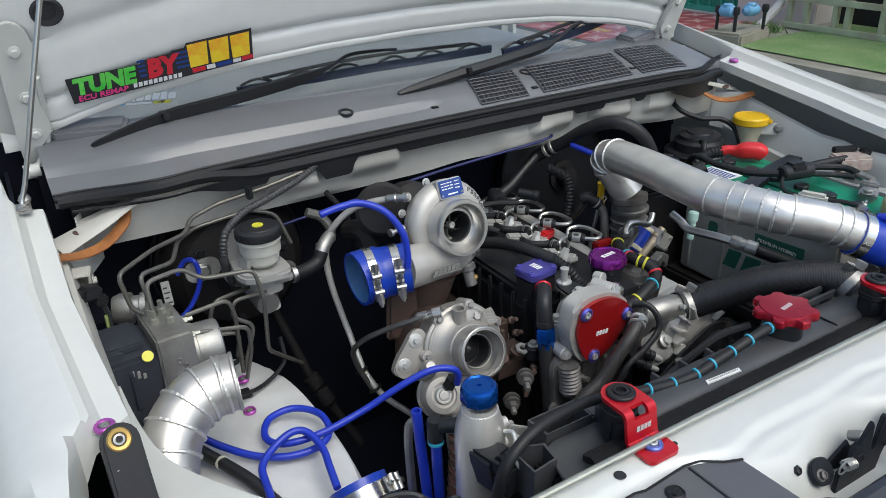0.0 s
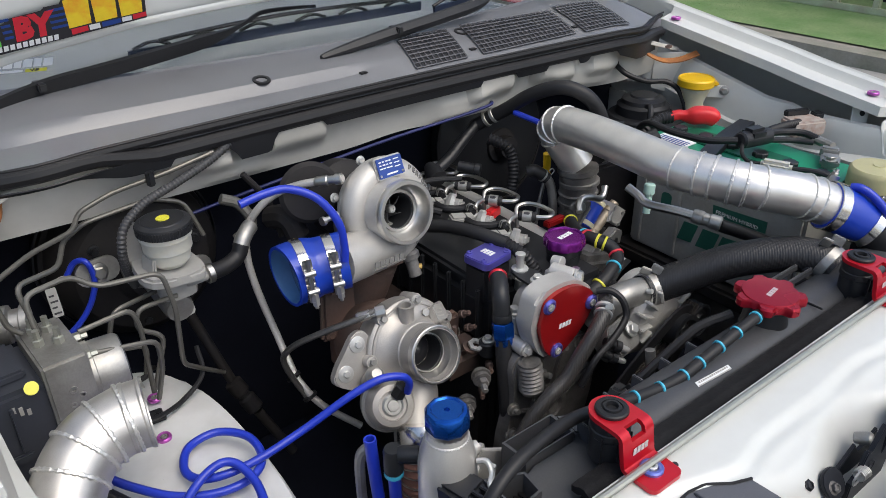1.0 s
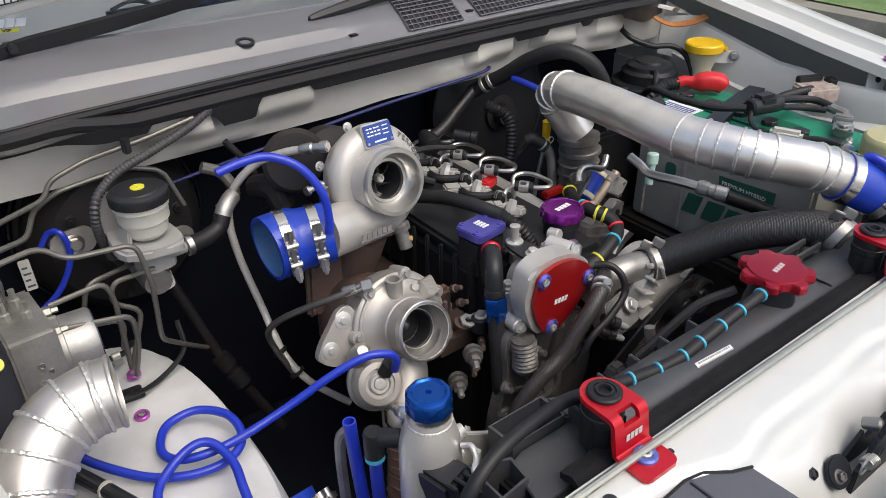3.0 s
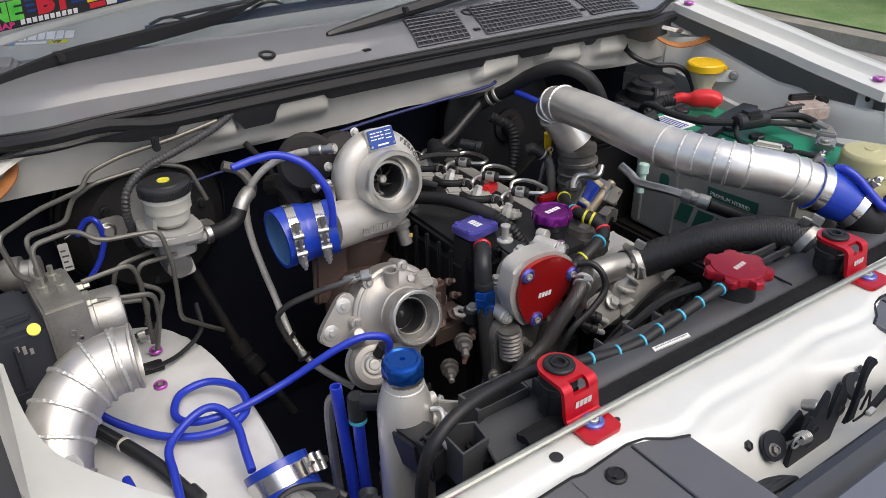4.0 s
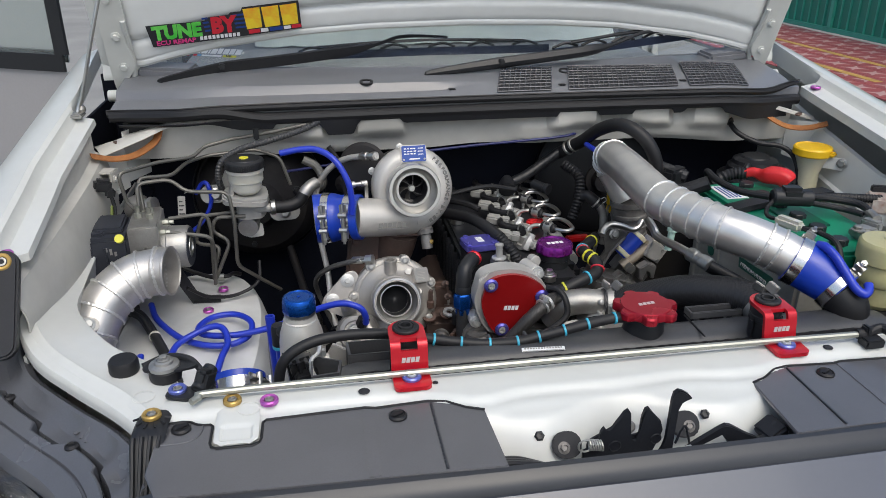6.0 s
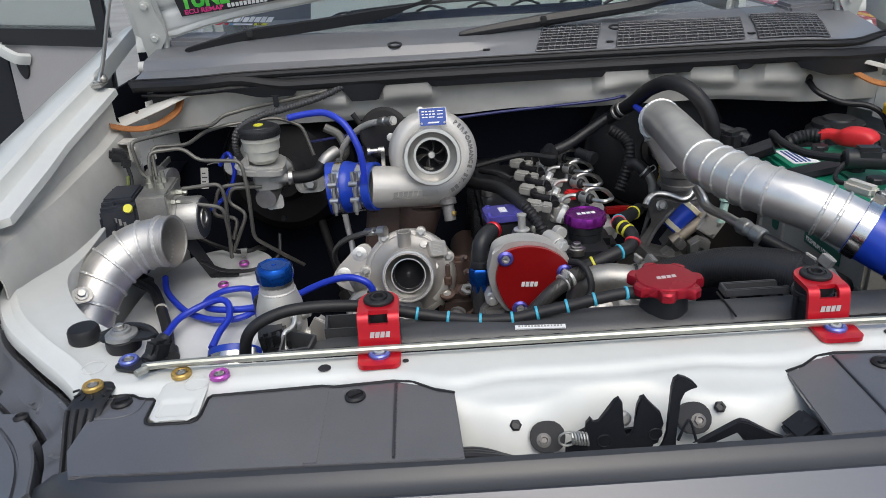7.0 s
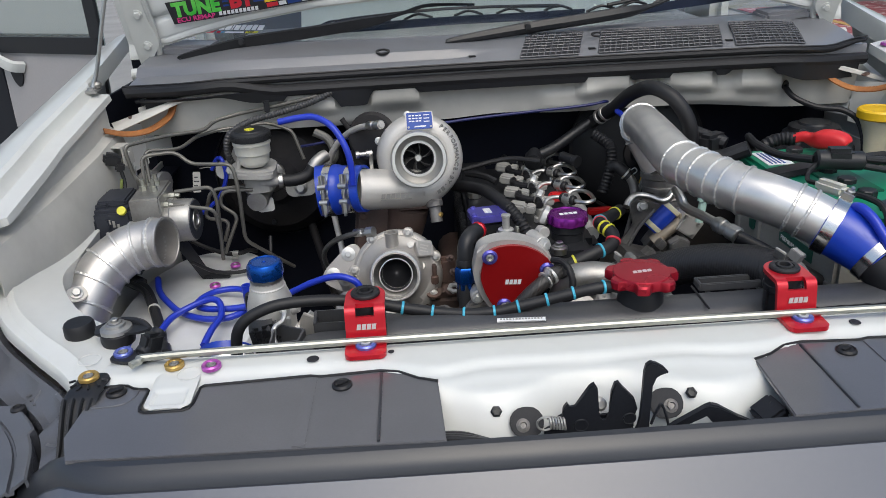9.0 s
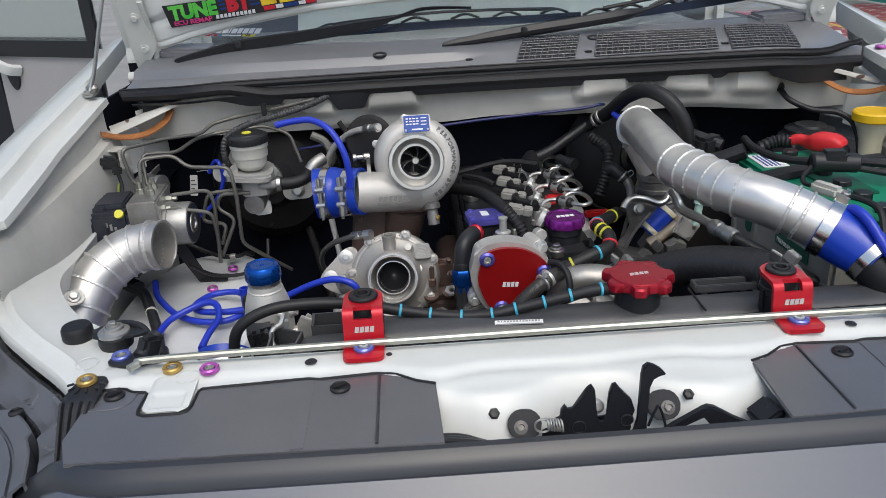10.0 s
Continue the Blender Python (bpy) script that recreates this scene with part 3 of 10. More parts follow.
# suspension tower tops
def tower(side):
    bm = B()

    def f(a, r):
        c, n = math.cos(a), math.sin(a)
        x = math.copysign(abs(c) ** 0.80, c) * r * 0.134
        y = math.copysign(abs(n) ** 0.80, n) * r * 0.290
        z = 0.842 + 0.006 * math.cos(r * 3) - 0.22 * max(0, r - 0.88) ** 1.6 * 6
        z -= 0.0035 * math.exp(-((y - 0.13 - 0.35 * x) / 0.008) ** 2) * ease(-0.02, 0.05, x) + 0.0025 * math.exp(-((y - 0.20) / 0.010) ** 2)
        z += 0.003 * math.exp(-((x - 0.04) / 0.03) ** 2 - ((y - 0.02) / 0.05) ** 2)
        if r > 1.0:
            z -= (r - 1.0) * 0.9
        return Vector((side * 0.572 + x, 0.455 + y, z))
    sheet(bm, f, lin(0, 2 * math.pi, 72), [0.001, 0.12, 0.25, 0.38, 0.5, 0.6, 0.7, 0.76, 0.82, 0.86, 0.9, 0.94, 0.97, 1.0, 1.03, 1.1])
    bmesh.ops.remove_doubles(bm, verts=bm.verts, dist=1e-5)
    ob = part("suspension_tower", bm, TOWERP, truck, "dusty white suspension tower with scuffs")
    return ob


tower(-1)

# bay floor, sides and dash panel, near-black to hold the bay's shade
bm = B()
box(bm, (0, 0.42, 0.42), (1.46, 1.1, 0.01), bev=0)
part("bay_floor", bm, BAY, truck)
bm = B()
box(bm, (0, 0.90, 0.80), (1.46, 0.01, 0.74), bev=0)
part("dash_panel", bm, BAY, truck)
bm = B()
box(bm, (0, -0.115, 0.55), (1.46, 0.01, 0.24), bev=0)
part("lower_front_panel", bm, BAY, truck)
for side in (-1, 1):
    bm = B()
    lathe(bm, (side * 0.715, 0.50, 0.355), (side, 0, 0), [(0.21, 0), (0.33, 0.004), (0.352, 0.03), (0.355, 0.08), (0.352, 0.14), (0.33, 0.168), (0.21, 0.172)], 40, True)
    wheel = part("tyre", bm, RUBBER, truck, "black tyre on the ground")
    bm = B()
    lathe(bm, (side * 0.715, 0.50, 0.355), (side, 0, 0), [(0.212, 0.01), (0.212, 0.16), (0.18, 0.15), (0.08, 0.13), (0.0, 0.13)], 28)
    part("rim", bm, CASTDULL, wheel)



# firewall's upper box section with its pressed bulges
def wall_y(x, k):
    """k from 0 at the lip to 1 at the lower edge."""
    y = 0.742 + 0.010 * abs(x / 0.7) ** 3
    bulge = 0.0
    for c, w in ((-0.366, 0.050), (-0.205, 0.050), (0.200, 0.050), (0.360, 0.050), (0.500, 0.045)):
        bulge += 0.022 * ease(w + 0.012, w - 0.008, abs(x - c)) * ease(0.80, 0.42, k)
    for c, w in ((-0.31, 0.05), (0.13, 0.05), (0.44, 0.09)):
        bulge += 0.010 * ease(w + 0.03, w - 0.02, abs(x - c)) * ease(0.35, 0.60, k) * ease(1.02, 0.85, k)
    return y - bulge + 0.012 * k


def wall_z(x, k):
    top = 1.156 - 0.05 * ease(0.50, 0.76, abs(x))
    low = 1.069 - 0.018 * ease(0.35, 0.60, x) + 0.006 * ease(0.12, 0.0, abs(x))
    return top + (low - top) * k


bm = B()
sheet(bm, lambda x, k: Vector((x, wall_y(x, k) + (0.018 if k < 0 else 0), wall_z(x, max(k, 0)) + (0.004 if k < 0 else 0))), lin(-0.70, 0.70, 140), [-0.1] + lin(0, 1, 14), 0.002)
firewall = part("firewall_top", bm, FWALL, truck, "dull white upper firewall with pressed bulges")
# ledge coloured near-black for the dark below the firewall
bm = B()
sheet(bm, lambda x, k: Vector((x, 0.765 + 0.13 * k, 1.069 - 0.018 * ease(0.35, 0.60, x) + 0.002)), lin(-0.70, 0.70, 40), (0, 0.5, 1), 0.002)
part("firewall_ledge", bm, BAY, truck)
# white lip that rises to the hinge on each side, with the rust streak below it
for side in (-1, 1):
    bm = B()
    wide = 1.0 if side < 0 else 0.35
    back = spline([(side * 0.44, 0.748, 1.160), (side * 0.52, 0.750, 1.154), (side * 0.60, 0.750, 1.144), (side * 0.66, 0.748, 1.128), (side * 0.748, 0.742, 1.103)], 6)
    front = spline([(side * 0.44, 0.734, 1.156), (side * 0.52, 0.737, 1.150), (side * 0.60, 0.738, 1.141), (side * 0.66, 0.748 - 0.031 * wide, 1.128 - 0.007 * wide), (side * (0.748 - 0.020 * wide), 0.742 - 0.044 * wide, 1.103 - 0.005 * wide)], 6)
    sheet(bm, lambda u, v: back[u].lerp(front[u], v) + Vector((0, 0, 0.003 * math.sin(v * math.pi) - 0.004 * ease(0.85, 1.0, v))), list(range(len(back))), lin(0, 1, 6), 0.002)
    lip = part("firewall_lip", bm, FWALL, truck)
    bm = B()
    lathe(bm, (side * 0.702, 0.728, 1.1130), (side * -0.3, -0.1, 0.93), [(0.0075, 0), (0.0075, 0.0012), (0.003, 0.0018)], 14)
    part("lip_bolt", bm, RUST, lip)
    bm = B()
    line = spline([(side * 0.627, 0.748, 1.130), (side * 0.637, 0.736, 1.109), (side * 0.671, 0.716, 1.091), (side * 0.706, 0.696, 1.091), (side * 0.738, 0.676, 1.104)], 8)
    sweep(bm, line, 1.0, shape=[(-0.009, -0.0012), (0.009, -0.0012), (0.009, 0.0012), (-0.009, 0.0012)])
    part("rusty_seam", bm, SURFRUST, truck, "seam brown with surface rust")
    bm = B()
    sheet(bm, lambda k, h: Vector((side * (0.745 - 0.045 * k), 0.70 + 0.06 * k, 1.10 - 0.005 * k - (0.10 - 0.02 * k) * h + 0.008 * math.sin(h * 3.1))), lin(0, 1, 6), lin(0, 1, 6), 0.002)
    sheet(bm, lambda k, h: Vector((side * (0.70 - 0.03 * k), 0.762 + 0.06 * k, 1.125 - 0.10 * h)), lin(0, 1, 4), lin(0, 1, 4), 0.002)
    part("hinge_pillar", bm, DUSTY, truck)


# cowl panel
def cowl_front(x):
    return 0.722 + 0.012 * (1 - (x / 0.5) ** 2) + 0.06 * ease(0.55, 0.72, abs(x))


CV = [(0.0, -0.022), (0.0, -0.003), (0.006, 0.0), (0.030, 0.001), (0.042, -0.004), (0.055, -0.003), (0.30, 0.004), (0.335, 0.014), (0.365, 0.020), (0.42, 0.022), (0.70, 0.029), (0.92, 0.034), (0.96, 0.030), (1.0, 0.034)]
CW = [-0.022, -0.003, 0.0, 0.001, -0.004, -0.002, 0.012, 0.0135, 0.015, 0.017, 0.027, 0.034, 0.030, 0.034]


def cowl_rise(x, v):
    return CW[v] + (CV[v][1] - CW[v]) * ease(0.03, -0.10, x)


def cowl_rear(x):
    return 0.892 + 0.115 * (x / 0.7) ** 2


def cowl(x, v):
    k, dz = CV[v][0], cowl_rise(x, v)
    y0 = cowl_front(x)
    return Vector((x, y0 + (cowl_rear(x) - y0) * k, 1.176 + dz - 0.012 * ease(0.5, 0.72, abs(x))))


bm = B()
sheet(bm, cowl, lin(-0.72, 0.72, 72), list(range(len(CV))), 0.003)
cowl_panel = part("cowl_panel", bm, COWL, truck, "weathered black plastic cowl panel")
bm = B()
line = [Vector((x, cowl_front(x) - 0.006, 1.172 - 0.012 * ease(0.5, 0.72, abs(x)) + 0.014 * ease(0.62, 0.71, x))) for x in lin(-0.720, 0.712, 60)]
sweep(bm, line, lambda s, m: 0.0072 - 0.004 * ease(0.97, 1.0, s), 10)
sweep(bm, [q + Vector((0, -0.0035, 0.0066)) for q in line], 0.0018, 6)
line = [Vector((x, cowl_front(x) - 0.006, 1.150 - 0.012 * ease(0.5, 0.72, abs(x)) + 0.016 * ease(0.42, 0.52, -x))) for x in lin(-0.715, 0.715, 60)]
sweep(bm, line, 0.0115, 10)
part("bonnet_seal", bm, RUBBER, truck, "black rubber bonnet seal")


def flap(x, v):
    low = 1.1315 - 0.016 * ease(0.50, 0.58, x) + 0.016 * ease(0.46, 0.54, -x) - 0.018 * ease(0.034, 0.024, abs(x + 0.285))
    for c in (-0.366, -0.205, 0.200, 0.360, 0.470):
        low += 0.010 * ease(0.046, 0.038, abs(x - c))
    return Vector((x, cowl_front(x) - 0.0145 + 0.004 * v, 1.152 - 0.012 * ease(0.5, 0.72, abs(x)) + (low - 1.152) * v))


bm = B()
sheet(bm, flap, lin(-0.70, 0.70, 200), (0, 0.5, 1), 0.002)
part("cowl_flap", bm, BLACK, truck, "black plastic flap below the bonnet seal")
bm = B()
box(bm, (0, 0.815, 1.146), (1.22, 0.09, 0.03), bev=0.01)
for side in (-1, 1):
    box(bm, (side * 0.655, 0.805, 1.106), (0.09, 0.07, 0.085), bev=0.012)
part("cowl_underside", bm, BLACK, truck)


def cowl_z(x, y):
    y0 = cowl_front(x)
    k = (y - y0) / (cowl_rear(x) - y0)
    return 1.176 - 0.012 * ease(0.5, 0.72, abs(x)) + interp(k, [c[0] + i * 1e-6 for i, c in enumerate(CV)], [cowl_rise(x, i) for i in range(len(CV))])


# air intake grids, each over a black sheet for the dark inside
GRID = (((0.036, 0.148), (0.750, 0.852), 10, 8), ((0.186, 0.425), (0.750, 0.856), 22, 8), ((0.452, 0.585), (0.748, 0.872), 12, 9))
for (x0, x1), (y0, y1), nx, ny in GRID:
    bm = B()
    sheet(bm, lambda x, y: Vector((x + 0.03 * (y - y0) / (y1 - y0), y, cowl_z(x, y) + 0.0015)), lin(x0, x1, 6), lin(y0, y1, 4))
    pit = part("intake_dark_sheet", bm, INK_HOLE, cowl_panel, "black sheet for the dark inside the air intake")
    for i in range(nx + 1):
        x = x0 + (x1 - x0) * i / nx
        bm = B()
        sweep(bm, [Vector((x + 0.03 * (y - y0) / (y1 - y0), y, cowl_z(x, y) + 0.0035)) for y in lin(y0, y1, 4)], 0.0012, 4)
        part("grid_bar", bm, COVER, pit)
    for j in range(ny + 1):
        y = y0 + (y1 - y0) * j / ny
        bm = B()
        sweep(bm, [Vector((x + 0.03 * (y - y0) / (y1 - y0), y, cowl_z(x, y) + 0.0035)) for x in lin(x0, x1, 5)], 0.0012, 4)
        part("grid_bar", bm, COVER, pit)
bm = B()
for x, y in ((-0.225, 0.800), (0.205, 0.838)):
    lathe(bm, (x, y, cowl_z(x, y)), (0, -0.2, 1), [(0.014, -0.001), (0.014, 0.002), (0.009, 0.002), (0.008, -0.004)], 18)
for x, y in ((-0.053, 0.778), (0.178, 0.772), (0.447, 0.775)):
    box(bm, (x, y, cowl_z(x, y) + 0.001), (0.014, 0.010, 0.003), bev=0.001)
part("cowl_clip", bm, RUBBER, cowl_panel)
bm = B()
for side in (-1, 1):
    box(bm, (side * 0.63, 0.955, 1.205), (0.12, 0.05, 0.022), (8, 0, side * 18), 0.006)
part("cowl_end_cap", bm, COWL, cowl_panel)

# windscreen, scuttle and dark cabin behind
def screen(x, k):
    return Vector((x * (1 - 0.10 * k), cowl_rear(x) - 0.012 + 0.56 * k, 1.200 + 0.41 * k))


def screen_z(x, y):
    return 1.200 + 0.41 * (y - cowl_rear(x) + 0.012) / 0.56


bm = B()
sheet(bm, screen, lin(-0.70, 0.70, 24), lin(0, 1, 8), 0.005)
windscreen = part("windscreen", bm, GLASS, truck, "raked windscreen glass with a decal at its foot")
windscreen.visible_shadow = False
bm = B()
box(bm, (0, 1.45, 1.10), (1.40, 0.85, 0.06), bev=0.03)
part("dashboard", bm, DASH, truck, "grey plastic dashboard")
# made-up pale sheet that gives the windscreen its bright band
bm = B()
sheet(bm, lambda x, v: Vector((x, 1.70 + 0.16 * v, 1.1340 + 0.002 * math.sin(x * 60) + 0.17 * v)), lin(-0.50, 0.66, 60), lin(0, 1, 5), 0.003)
single("sunshade", bm, GLASSBAND, "pale sheet added on the dashboard for the windscreen's bright band", "sunshade")
bm = B()
box(bm, (0, 1.9, 1.2), (1.5, 0.02, 0.9), bev=0)
box(bm, (0, 1.45, 0.7), (1.5, 0.9, 0.02), bev=0)
part("trim_panel", bm, CABIN, truck)
bm = B()
sheet(bm, lambda x, y: Vector((x, y, 1.60 + 0.06 * (1 - (x / 0.7) ** 2))), lin(-0.68, 0.68, 12), lin(1.42, 2.6, 6), 0.03)
for side in (-1, 1):
    tube(bm, [(side * 0.72, 1.02, 1.20), (side * 0.68, 1.25, 1.42), (side * 0.64, 1.46, 1.60)], 0.035, 10)
    box(bm, (side * 0.80, 2.15, 0.82), (0.06, 0.9, 0.72), bev=0.03)
box(bm, (0, 2.6, 1.0), (1.62, 0.05, 1.15), bev=0.03)
part("cab_shell", bm, WHITE, truck, "white painted cab")

# ---- raised bonnet ----
HU = Vector((0, -0.37, 0.93)).normalized()


def hood_pt(x, s, off=0.0):
    """A point of the bonnet's inner face: s metres up from its hinge line; off: out of the face."""
    n = Vector((0, -0.93, -0.37))
    p = Vector((x, 0.985 - 0.02 * (x / 0.7) ** 2, 1.17)) + HU * s
    return p + n * off


def hood_edge(x):
    return interp(abs(x), (0.0, 0.2, 0.35, 0.53, 0.62, 0.69, 0.735), (0.126, 0.122, 0.112, 0.086, 0.066, 0.046, 0.020))


def bead(s, c, w, h):
    return h * math.exp(-((s - c) / w) ** 2)


def hood_f(x, v):
    e = hood_edge(x)
    k = v
    s = e + (1.05 - e) * k
    d = s - e
    off = -0.004 + 0.008 * ease(0.0, 0.005, d) - bead(d, 0.0155, 0.0022, 0.0022) - bead(d, 0.060, 0.0060, 0.0075) + 0.004 * ease(0.064, 0.080, d) + 0.004 * ease(0.17, 0.20, d) - bead(d, 0.165, 0.010, 0.005)
    off -= 0.02 * ease(0.67, 0.72, abs(x))
    return hood_pt(x, s, off)


bm = B()
ks = [0.0, 0.002, 0.005, 0.010, 0.0125, 0.0145, 0.0165, 0.0185, 0.022, 0.032, 0.042, 0.049, 0.054, 0.058, 0.0615, 0.065, 0.069, 0.074, 0.080, 0.09, 0.11, 0.13, 0.15, 0.165, 0.175, 0.185, 0.20, 0.22, 0.26, 0.35, 0.5, 0.75, 1.0]
sheet(bm, hood_f, lin(-0.735, 0.735, 70), ks)
hood = part("bonnet", bm, HOOD, truck, "raised bonnet with ribbed pale grey inner panel")
bm = B()
sheet(bm, lambda x, k: hood_pt(x, hood_edge(x) - 0.004 + (1.074 - hood_edge(x)) * k, (-0.035 + 0.015 * (x / 0.75) ** 4) * ease(0.0, 0.03, k) - 0.006), lin(-0.765, 0.765, 60), [0, 0.005, 0.01, 0.02, 0.03, 0.06] + lin(0.1, 1, 9), 0.002)
for side in (-1, 1):
    sheet(bm, lambda s, k: hood_pt(side * (0.735 + 0.03 * k), s, -0.018 - 0.004 * k), lin(0.02, 1.06, 12), (0, 1))
part("bonnet_skin", bm, WHITE, hood)
# bonnet holes: black dished discs in place of shaded openings
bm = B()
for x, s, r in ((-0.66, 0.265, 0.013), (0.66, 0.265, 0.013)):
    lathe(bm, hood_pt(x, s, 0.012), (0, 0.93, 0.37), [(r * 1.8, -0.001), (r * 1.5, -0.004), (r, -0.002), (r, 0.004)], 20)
part("bonnet_hole", bm, INK_HOLE, hood)
for side in (-1, 1):
    bm = B()
    prof = [(0.700, -0.02), (0.715, 0.02), (0.690, 0.06), (0.700, 0.12), (0.690, 0.16), (0.695, 0.24), (0.735, 0.24), (0.742, 0.10), (0.740, -0.01), (0.722, -0.04)]
    poly = smooth_poly([(side * (x - 0.72), s) for x, s in prof], 4)
    m = facing(hood_pt(side * 0.72, 0, 0.004), (0, -0.93, -0.37), HU)
    prism(bm, poly, 0.006, m, 0.001)
    hinge = part("bonnet_hinge", bm, INNER, hood, "pale grey pressed bonnet hinge")
    bm = B()
    for s in (0.055, 0.125, 0.205):
        hexbolt(bm, hood_pt(side * 0.715, s, 0.010), (0, -0.93, -0.37), 0.007, 0.007)
    part("hinge_bolt", bm, INNER, hinge)
    bm = B()
    tube(bm, [(side * 0.735, 0.92, 1.15), (side * 0.70, 0.955, 1.20), tuple(hood_pt(side * 0.695, 0.16, 0.012))], 0.006, 8)
    lathe(bm, (side * 0.735, 0.905, 1.165), (1, 0, 0), [(0.012, -0.012), (0.012, 0.012)], 14)
    part("hinge_arm", bm, INNER, hinge)
bm = B()
tube(bm, [(-0.762, 0.728, 1.172), (-0.758, 0.732, 1.184), (-0.746, 0.735, 1.215), (-0.704, 0.742, 1.345), (-0.612, 0.770, 1.62)], 0.0036, 10)
strut = single("bonnet_strut", bm, STEEL, "thin bright steel rod holding up the bonnet", "strut")
bm = B()
box(bm, (-0.766, 0.728, 1.168), (0.030, 0.034, 0.006), (0, 0, 0), 0.002)
hexbolt(bm, (-0.762, 0.718, 1.171), (0, 0, 1), 0.006, 0.005)
lathe(bm, (-0.757, 0.737, 1.172), (0, 0, 1), [(0.007, 0), (0.009, 0.006), (0.006, 0.012)], 12)
part("foot", bm, CASTDULL, strut)

# ---- front covers, grille, lights ----
LEFT = [(-0.520, -0.055), (-0.513, -0.0185), (-0.496, -0.0170), (-0.488, -0.0185), (-0.480, -0.0245), (-0.472, -0.0268), (-0.4655, -0.027), (-0.4630, -0.030), (-0.4630, -0.060), (-0.4610, -0.0665), (-0.455, -0.070), (-0.418, -0.070), (-0.4120, -0.0665), (-0.4100, -0.060), (-0.4095, -0.032), (-0.4060, -0.0280), (-0.297, -0.023), (-0.285, -0.026), (-0.225, -0.022), (-0.205, -0.026), (-0.184, -0.041), (-0.164, -0.049), (-0.160, -0.146), (-0.294, -0.142), (-0.506, -0.137), (-0.522, -0.10)]
for side in (-1, 1):
    bm = B()
    m = pose(0, 0, 0.990, 0, 0, 0)
    prism(bm, [(-side * x, y) for x, y in LEFT], 0.0035, m, 0.001)
    cover = tagged(part("radiator_cover", bm, COVER), "flat grey-black plastic cover over the radiator front", "cover", group="radiator covers")
    for x, w, h, m in ((0.295, 0.013, 0.0014, COVER), (0.222, 0.003, 0.003, ROLL)):
        bm = B()
        box(bm, (side * x, -0.0835, 0.9938), (w, 0.114, h), bev=0.0006)
        part("pressed_rib", bm, m, cover)
    bm = B()
    sweep(bm, spline([Vector((side * x, y, 0.9938)) for x, y in ((0.4735, -0.026), (0.4745, -0.040), (0.480, -0.049), (0.490, -0.0535), (0.504, -0.0545), (0.518, -0.0545))], 5), 0.0011, 6)
    part("pressed_arc", bm, COVER, cover)
    bm = B()
    edge = [(-side * x, y) for x, y in LEFT[1:22]]
    sweep(bm, [Vector((x, y, 0.9942)) for x, y in edge], 0.0015, 6)
    part("rubber_edge", bm, RUBBER, cover)
    for x, y in ((0.262, -0.045), (0.496, -0.030)):
        bm = B()
        lathe(bm, (side * x, y, 0.9935), (0, 0, 1), [(0.0105, 0), (0.0105, 0.002), (0.0085, 0.004), (0.0075, 0.0025), (0.0, 0.0025)], 20)
        box(bm, (side * x, y, 0.997), (0.013, 0.004, 0.002), (0, 0, 30), 0.0005)
        part("push_clip", bm, RUBBER, cover)

GP = [(-0.139, 0.970), (-0.1412, 0.9880), (-0.1450, 0.9920), (-0.1525, 0.9920), (-0.1600, 0.9870), (-0.1655, 0.9800), (-0.1672, 0.9752), (-0.1695, 0.9748), (-0.20, 0.9480), (-0.218, 0.936), (-0.225, 0.925), (-0.205, 0.922), (-0.19, 0.91)]
grille = thing("front_grille", (0, -0.2, 0.75), "dark grey front grille with a rolled upper edge and red letters", "grille")


def grille_f(a, b):
    def f(x, v):
        y, z = GP[v]
        bend = 0.10 * ease(0.46, 0.60, abs(x)) + 0.012 * (x / 0.5) ** 2
        return Vector((x, y + bend * 0.5, z - 0.06 * ease(0.50, 0.60, abs(x))))
    bm = B()
    sheet(bm, f, lin(-0.58, 0.58, 50), list(range(a, b)), 0.003)
    return bm


part("rolled_edge", grille_f(0, 8), ROLL, grille, "rolled dark grey upper edge")
part("grille_face", grille_f(7, 13), GLOSS, grille, "smooth dark grey face")
bm = B()
box(bm, (0, -0.165, 0.80), (1.06, 0.03, 0.24), bev=0.004)
part("grille_panel", bm, BLACK, grille)
for z in (0.905, 0.893):
    bm = B()
    tube(bm, [(-0.30, -0.186, z), (0.0, -0.190, z), (0.325, -0.186, z)], 0.0028, 8)
    part("chrome_strip", bm, CHROME, grille)
for k, x in enumerate((-0.27, -0.215, -0.135, -0.06, 0.02, 0.09, 0.165, 0.215, 0.275)):
    bm = B()
    box(bm, (x, -0.186, 0.842), (0.020 if k % 3 else 0.034, 0.014, 0.065), bev=0.003)
    part("red_letter_bar", bm, RED, grille)
for side in (-1, 1):
    bm = B()
    prism(bm, [(side * 0.335, -0.10), (side * 0.36, 0.03), (side * 0.53, 0.03), (side * 0.55, -0.10)], 0.01, facing((0, -0.195, 0.87), (0, -1, 0)))
    part("grille_corner", bm, GLOSS, grille)
bm = B()
sheet(bm, lambda x, z: Vector((x, -0.21 + 0.35 * (abs(x) / 0.88) ** 3 - 0.03 * math.sin((z - 0.4) * 9), z)), lin(-0.88, 0.88, 40), lin(0.38, 0.70, 8), 0.004)
part("front_bumper", bm, WHITE, truck, "white front bumper below the grille")
